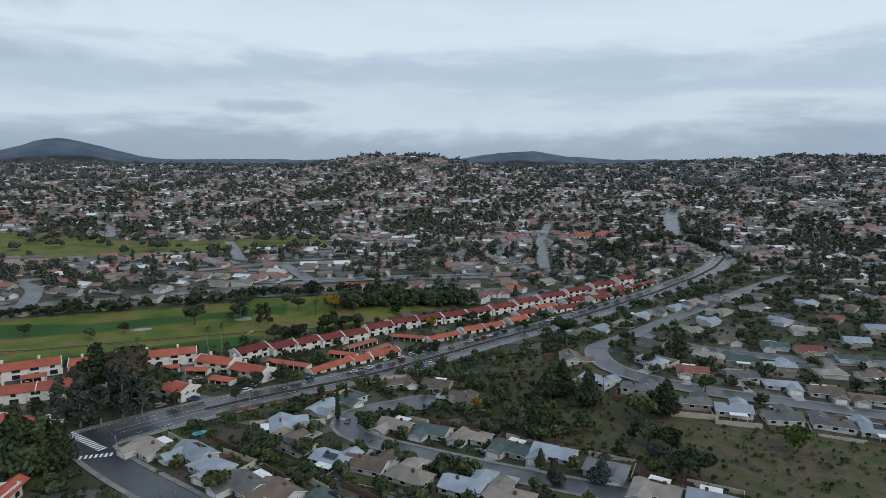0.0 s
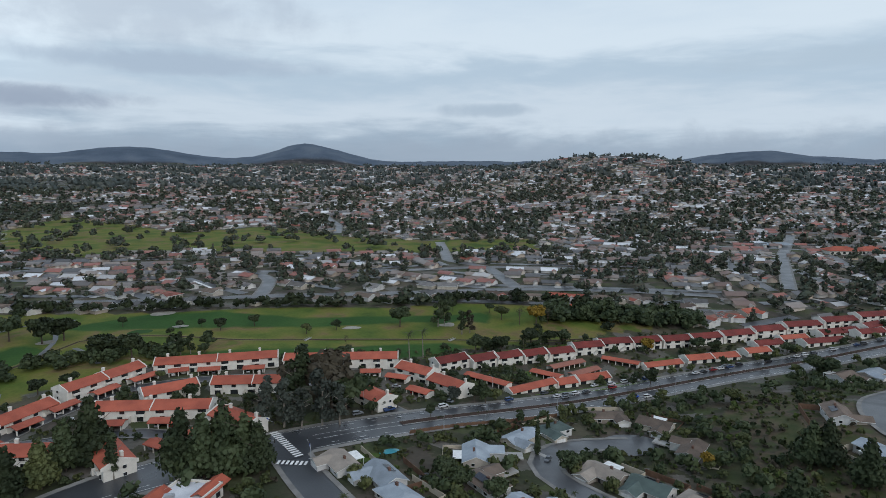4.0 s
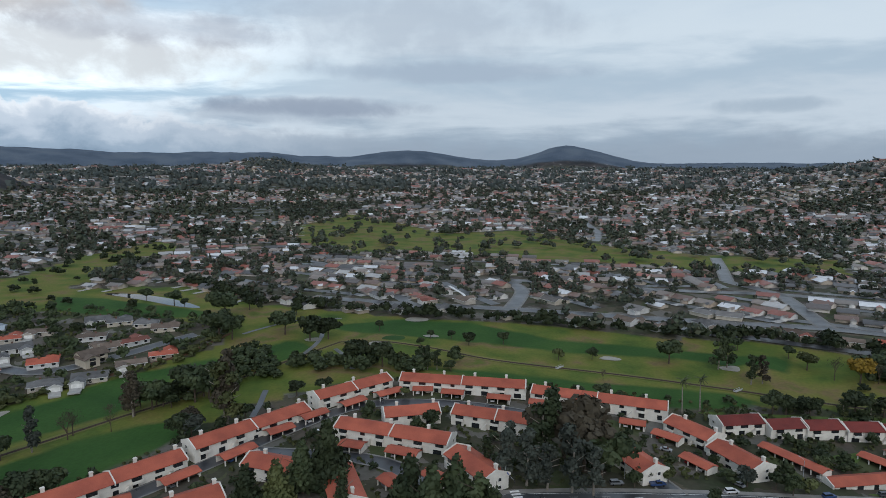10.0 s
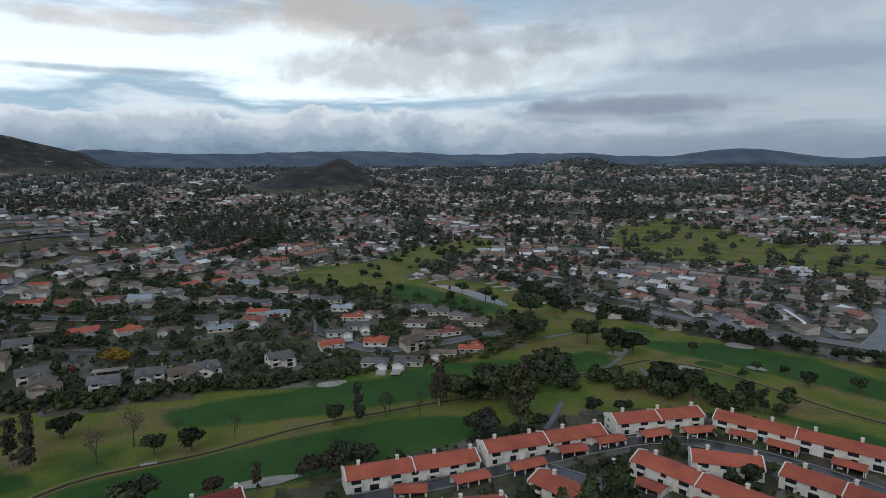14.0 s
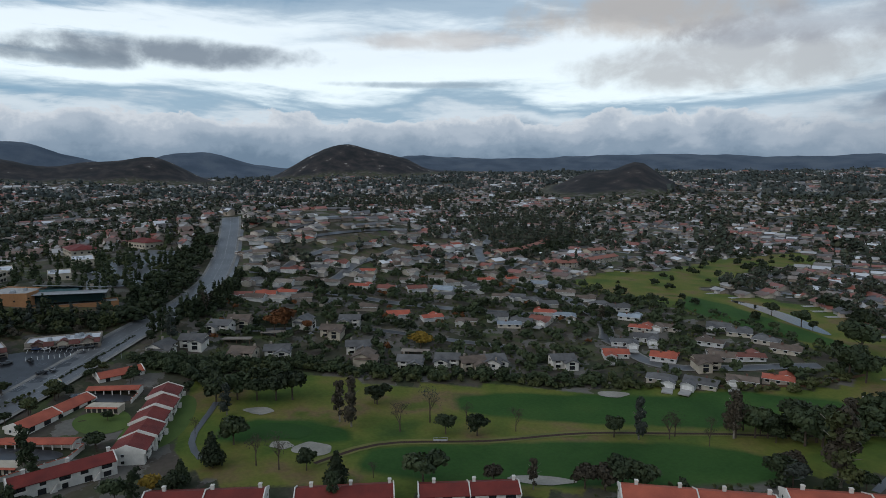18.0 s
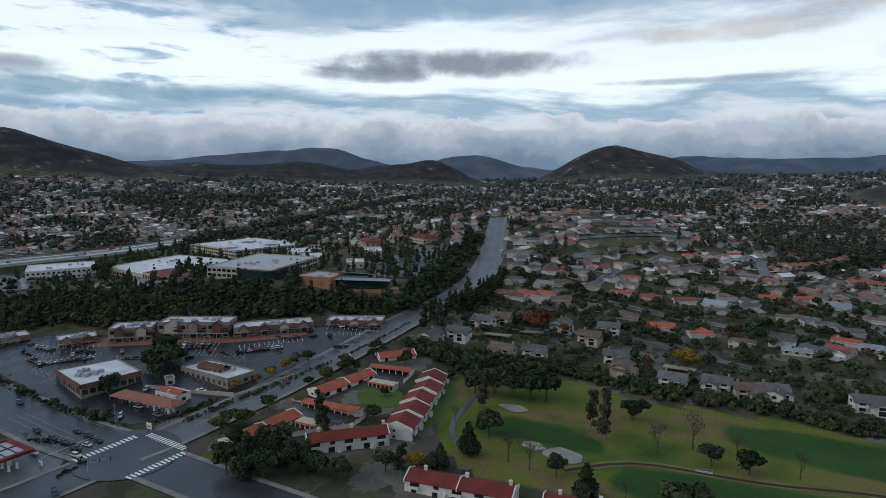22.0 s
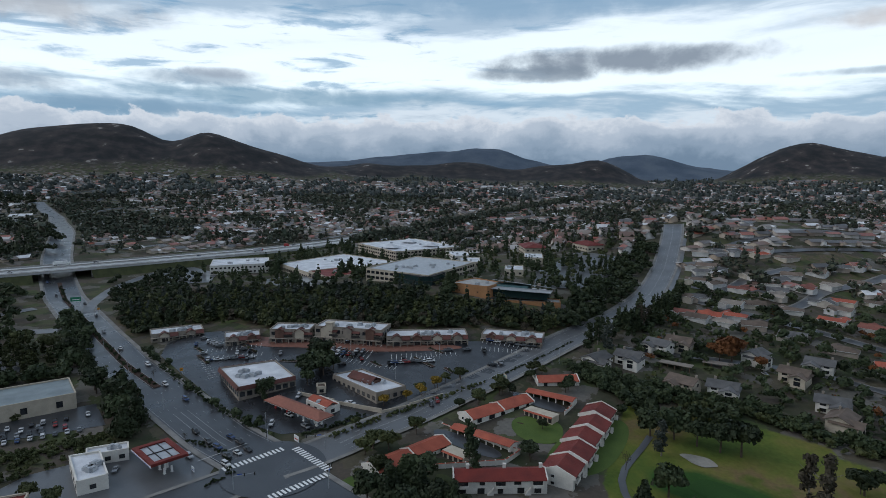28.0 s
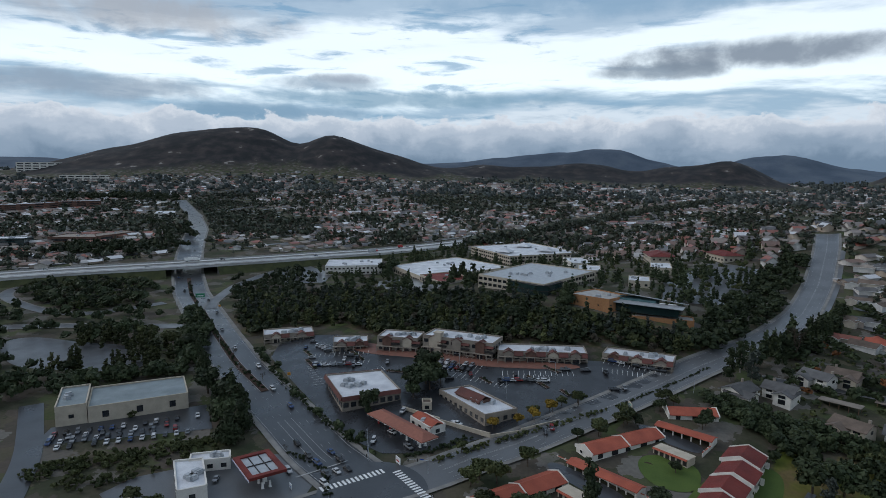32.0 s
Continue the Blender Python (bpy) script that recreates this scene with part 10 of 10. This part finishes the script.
def truck(i, o, length, paint, label):
    p, nrm, zz = FW
    q = p[i] + nrm[i] * o
    d = p[i + 1] - p[i]
    th = thing("box_truck", pose(q[0], q[1], zz[i] + 0.08, 0, 0, math.degrees(math.atan2(d[1], d[0]))), label, "truck", "trucks")
    part("cargo_box", boxes((-length / 2, length / 2 - 2.4, -1.25, 1.25, 1.0, 3.9)), paint, th)
    part("cab", extrude_x(bmesh.new(), [(-1.1, 0.5), (1.1, 0.5), (1.1, 2.6), (-1.1, 2.6)], length / 2 - 2.2, length / 2), "red_paint" if paint == "metal_grey" else paint, th)
    part("windscreen", boxes((length / 2, length / 2 + 0.04, -1.0, 1.0, 1.6, 2.5)), "glass_dark", th)
    part("chassis", boxes((-length / 2 + 0.3, length / 2 - 0.3, -0.5, 0.5, 0.6, 1.0)), "dark_trim", th)
    wh = bmesh.new()
    bmesh.ops.create_cone(wh, cap_ends=True, segments=10, radius1=0.5, radius2=0.5, depth=0.3, matrix=Matrix.Rotation(math.pi / 2, 4, "X"))
    me = bpy.data.meshes.new("wheel")
    wh.to_mesh(me), wh.free()
    me.materials.append(MATS["rubber"])
    for wx in (-length / 2 + 1.2, -length / 2 + 2.4, length / 2 - 1.2):
        for wy in (-1.1, 1.1):
            part("wheel", me, None, th).location = (wx, wy, 0.5)
    return th


fi = lambda x, y: int(np.argmin(np.hypot(FW[0][:, 0] - x, FW[0][:, 1] - y)))
truck(fi(-500, -440), 13, 15, "paint_white", "long white box truck on the freeway")
truck(fi(-690, -355), -9, 14, "metal_grey", "red truck with a pale trailer on the freeway")
truck(fi(-760, -345), 10, 9, "red_paint", "red delivery truck on the freeway")

# ---------------------------------------------------------------- sports ground, club house and car parks of the north-east
for c in ((577, 500, 36, 18, 42), (612, 486, 36, 18, 42), (677, 542, 40, 20, 42)):
    x, y, l, w, t = c
    tc = thing("tennis_court", pose(x, y, ground_at(x, y) + 0.3, 0, 0, t), "blue-green tennis court inside a dark screen fence", "tennis court", "tennis courts")
    part("court", boxes((-l / 2, l / 2, -w / 2, w / 2, -2, 0.05)), "teal_grey", tc)
    for y0, y1, x0, x1 in ((-w / 2, -w / 2 + 0.15, -l / 2, l / 2), (w / 2 - 0.15, w / 2, -l / 2, l / 2), (-w / 2 + 0.2, w / 2 - 0.2, -l / 2, -l / 2 + 0.15), (-w / 2 + 0.2, w / 2 - 0.2, l / 2 - 0.15, l / 2)):
        part("screen", boxes((x0, x1, y0, y1, 0, 3.2)), "screen_blue", tc)
    for k in (-0.25, 0.25):
        part("net", boxes((l * k - 0.05, l * k + 0.05, -5.5, 5.5, 0.05, 1.0)), "dark_trim", tc)
        part("line", boxes((l * k - 5.5, l * k + 5.5, -4.2, -4.05, 0.055, 0.07), (l * k - 5.5, l * k + 5.5, 4.05, 4.2, 0.055, 0.07)), "paint_white", tc)
for c, w, d, t in (((630, 660), 34, 20, -14), ((664, 652), 28, 18, -14)):
    th = thing("club_house", pose(*c, ground_at(*c), 0, 0, t), "white club house with a broad red hipped roof", "club house")
    part("wall", boxes((-w / 2, w / 2, -d / 2, d / 2, -2, 4.6)), "stucco_white", th)
    part("roof", hip(bmesh.new(), -w / 2 - 1.2, w / 2 + 1.2, -d / 2 - 1.2, d / 2 + 1.2, 4.5, 9.0, d / 2), "terracotta_tile", th)
    for k in range(5):
        window(th, -w / 2 + (k + 0.5) * w / 5, -d / 2 - 0.02, 2.0, 3.0, 2.2)
for c, t in (((590, 735), -5), ((612, 732), -5)):
    th = thing("solar_canopy", pose(*c, ground_at(*c), 0, 0, t), "parking canopy topped with solar panels", "canopy")
    part("panel", extrude_x(bmesh.new(), [(-9, 3.2), (9, 4.6), (9, 4.8), (-9, 3.4)], -9, 9), "shingle_blue", th)
    for k in (-7, 0, 7):
        part("post", boxes((k - 0.2, k + 0.2, -0.2, 0.2, -0.5, 3.9)), "metal_grey", th)
for o in ([(740, 520), (775, 490), (840, 455), (905, 520), (890, 560), (800, 560)], [(540, 480), (590, 440), (620, 450), (560, 500)]):
    lot = tagged(part("club_car_park", patch_mesh("club_car_park", o, 0.35, 12.0, 0), "asphalt_side"), "pale wet car park beyond the sports ground", "car park", kind="structure")
wb = block("villa_block", [(-40, 215), (-26, 210), (-19, 224), (-33, 229)], 4.4, "low villa with white flat roof and red tile edges", "house", "stucco_white", "roof_membrane", 1, 4.5, 1, seed=91)
for k, (bx, by, t) in enumerate(((-9.5, -1.0, 66), (7.0, 3.0, 66), (0.0, -8.0, 156))):
    part("tile_roof", gable(bmesh.new(), -6.5, 6.5, -3.2, 3.2, 4.3, 5.9), "terracotta_tile", wb).matrix_basis = pose(bx, by, 0, 0, 0, t)
fl = block("flat_building", [(568, 275), (600, 243), (612, 256), (580, 288)], 4.2, "long low building with a flat white roof", "building", "stucco_cream", "roof_membrane", 1, 5, 2, seed=81)
for k in range(9):
    car(rc.uniform(770, 870), rc.uniform(490, 530), rc.choice((40, 130)), rc.choice(("sedan", "suv")), 0.4)
# parked cars and street trees along the parkway
pk_line = [p for p in PARKWAY if 30 < p[0] < 640]
pk_p = np.array(pk_line, float)
pk_c = np.concatenate(([0], np.cumsum(np.hypot(*np.diff(pk_p, axis=0).T))))
for s0 in (92, 98, 104, 111, 128, 186, 192, 199, 205, 212, 240, 262, 268, 275, 290, 310, 316, 330):
    x, y = np.interp(s0, pk_c, pk_p[:, 0]), np.interp(s0, pk_c, pk_p[:, 1])
    a = math.radians(heading(PARKWAY, x, y))
    car(x - math.sin(a) * 8.4, y + math.cos(a) * 8.4, math.degrees(a), rc.choice(("sedan", "suv", "suv")), 0.3)
rows = []
for s0 in np.arange(60, 520, 16):
    x, y = np.interp(s0, pk_c, pk_p[:, 0]), np.interp(s0, pk_c, pk_p[:, 1])
    a = math.radians(heading(PARKWAY, x, y))
    for o in (13.2, -13.4):
        if rc.random() < 0.62:
            rows.append((x - math.sin(a) * o + rc.uniform(-2, 2), y + math.cos(a) * o, rc.uniform(0.5, 0.85)))
grove("street_trees", "rounded street trees along the parkway", rows, "leaf_olive", T_OAK)
grove("sports_trees", "tall dark trees round the sports ground", belt([(530, 500), (560, 540), (640, 580), (720, 560), (700, 500), (640, 445)], 12, 90, 330, (0.8, 1.4)), "leaf_dark", T_OAK)
# conifer woods and thickets beyond the course
grove("conifer_wood", "dense wood of tall dark conifers", np.concatenate([belt([(-689, 452), (-749, 562), (-800, 620)], 34, 46, 331, (1.3, 2.1)), belt([(-760, 520), (-900, 640), (-1041, 680), (-1150, 760)], 70, 90, 332, (1.4, 2.3)), belt([(-1640, 579), (-1715, 740)], 80, 70, 333, (1.3, 2.0))]), "far_leaf", T_PINE)
grove("villa_thicket", "dark thicket below the villas", belt([(-632, 440), (-660, 500), (-720, 570), (-760, 592)], 16, 130, 334, (0.8, 1.3)), "leaf_dark", T_OAK)
for x, y, k, sc, lf in ((-315, -8, "oak", 0.7, "leaf_olive"), (-324, -3, "small", 1.3, "leaf_yellow"), (-330, 1, "oak", 0.6, "leaf_olive"), (-336, 7, "oak", 0.75, "leaf_dark"), (-324, 31, "oak", 0.95, "leaf_olive"), (-311, 24, "oak", 0.8, "leaf_dark"), (-346, 43, "oak", 0.8, "leaf_dark"),
                        (-353, 48, "small", 1.3, "leaf_olive"), (-297, 56, "oak", 0.6, "leaf_dark"), (-272, 54, "oak", 0.8, "leaf_dark"), (-505, 118, "cypress", 1.1, "leaf_dark"), (-509, 119, "cypress", 1.15, "leaf_dark"), (-513, 119.5, "cypress", 1.1, "leaf_dark"), (-501, 118, "cypress", 1.0, "leaf_dark")):
    tree(x, y, k, sc, lf)
for x, y, k, sc, lf in ((-289, -80, "oak", 1.15, "leaf_dark"), (-306, -66, "oak", 1.0, "leaf_dark"), (-334, -74, "oak", 1.6, "leaf_dark"), (-283, -77, "tall", 0.7, "leaf_dark"), (-331, -70, "oak", 1.1, "leaf_olive"), (-312, -30, "tall", 0.55, "leaf_dark"), (-296, -20, "small", 1.4, "leaf_yellow")):
    tree(x, y, k, sc, lf)


def off_blocks(q):
    """Keeps the places that stand outside all buildings."""
    bad = np.zeros(len(q), bool)
    for pts in BLOCKS:
        c = np.mean(np.array(pts), 0)
        bad |= inside([tuple(c + (np.array(p) - c) * 1.15) for p in pts], q[:, 0], q[:, 1])
    return q[~bad]


OFFICES = [(-470, 70), (-470, -230), (-560, -330), (-900, -300), (-900, 60), (-700, 90)]
grove("office_trees", "tall dark trees round the offices and car parks", off_blocks(sprinkle(520, 52, lambda x, y: inside(OFFICES, x, y), -900, -460, -330, 90, (0.5, 0.9))), "leaf_dark", T_TALL)
grove("office_conifers", "dark conifers round the offices and car parks", off_blocks(sprinkle(260, 56, lambda x, y: inside(OFFICES, x, y), -900, -460, -330, 90, (0.8, 1.3))), "leaf_dark", T_PINE)
grove("office_gardens", "rounded trees and shrubs round the offices", off_blocks(sprinkle(700, 57, lambda x, y: inside(OFFICES, x, y), -900, -460, -330, 90, (0.4, 0.8))), "leaf_olive", T_MID)
grove("freeway_woods", "dense dark woods beyond the freeway", np.concatenate([belt([(-484, -631), (-509, -574), (-561, -562)], 26, 170, 58, (0.9, 1.5)), belt([(-590, -593), (-706, -717), (-730, -828)], 22, 90, 59, (0.9, 1.5)), belt([(-1114, -1639), (-1213, -1556), (-1234, -1405)], 60, 150, 60, (1.4, 2.4))]), "leaf_dark", T_MID)
grove("freeway_screen", "dark trees that screen the freeway beyond the offices", belt([(-860, -292), (-1000, -285), (-1250, -255), (-1700, -185), (-2300, -45)], 12, 420, 345, (1.4, 2.4)), "far_leaf", T_MID)
road("service_drive", [(-160, -140), (-185, -170), (-200, -196), (-216, -224)], 5.0, "wet asphalt drive beside the warehouse", "asphalt_wet", 0.12)
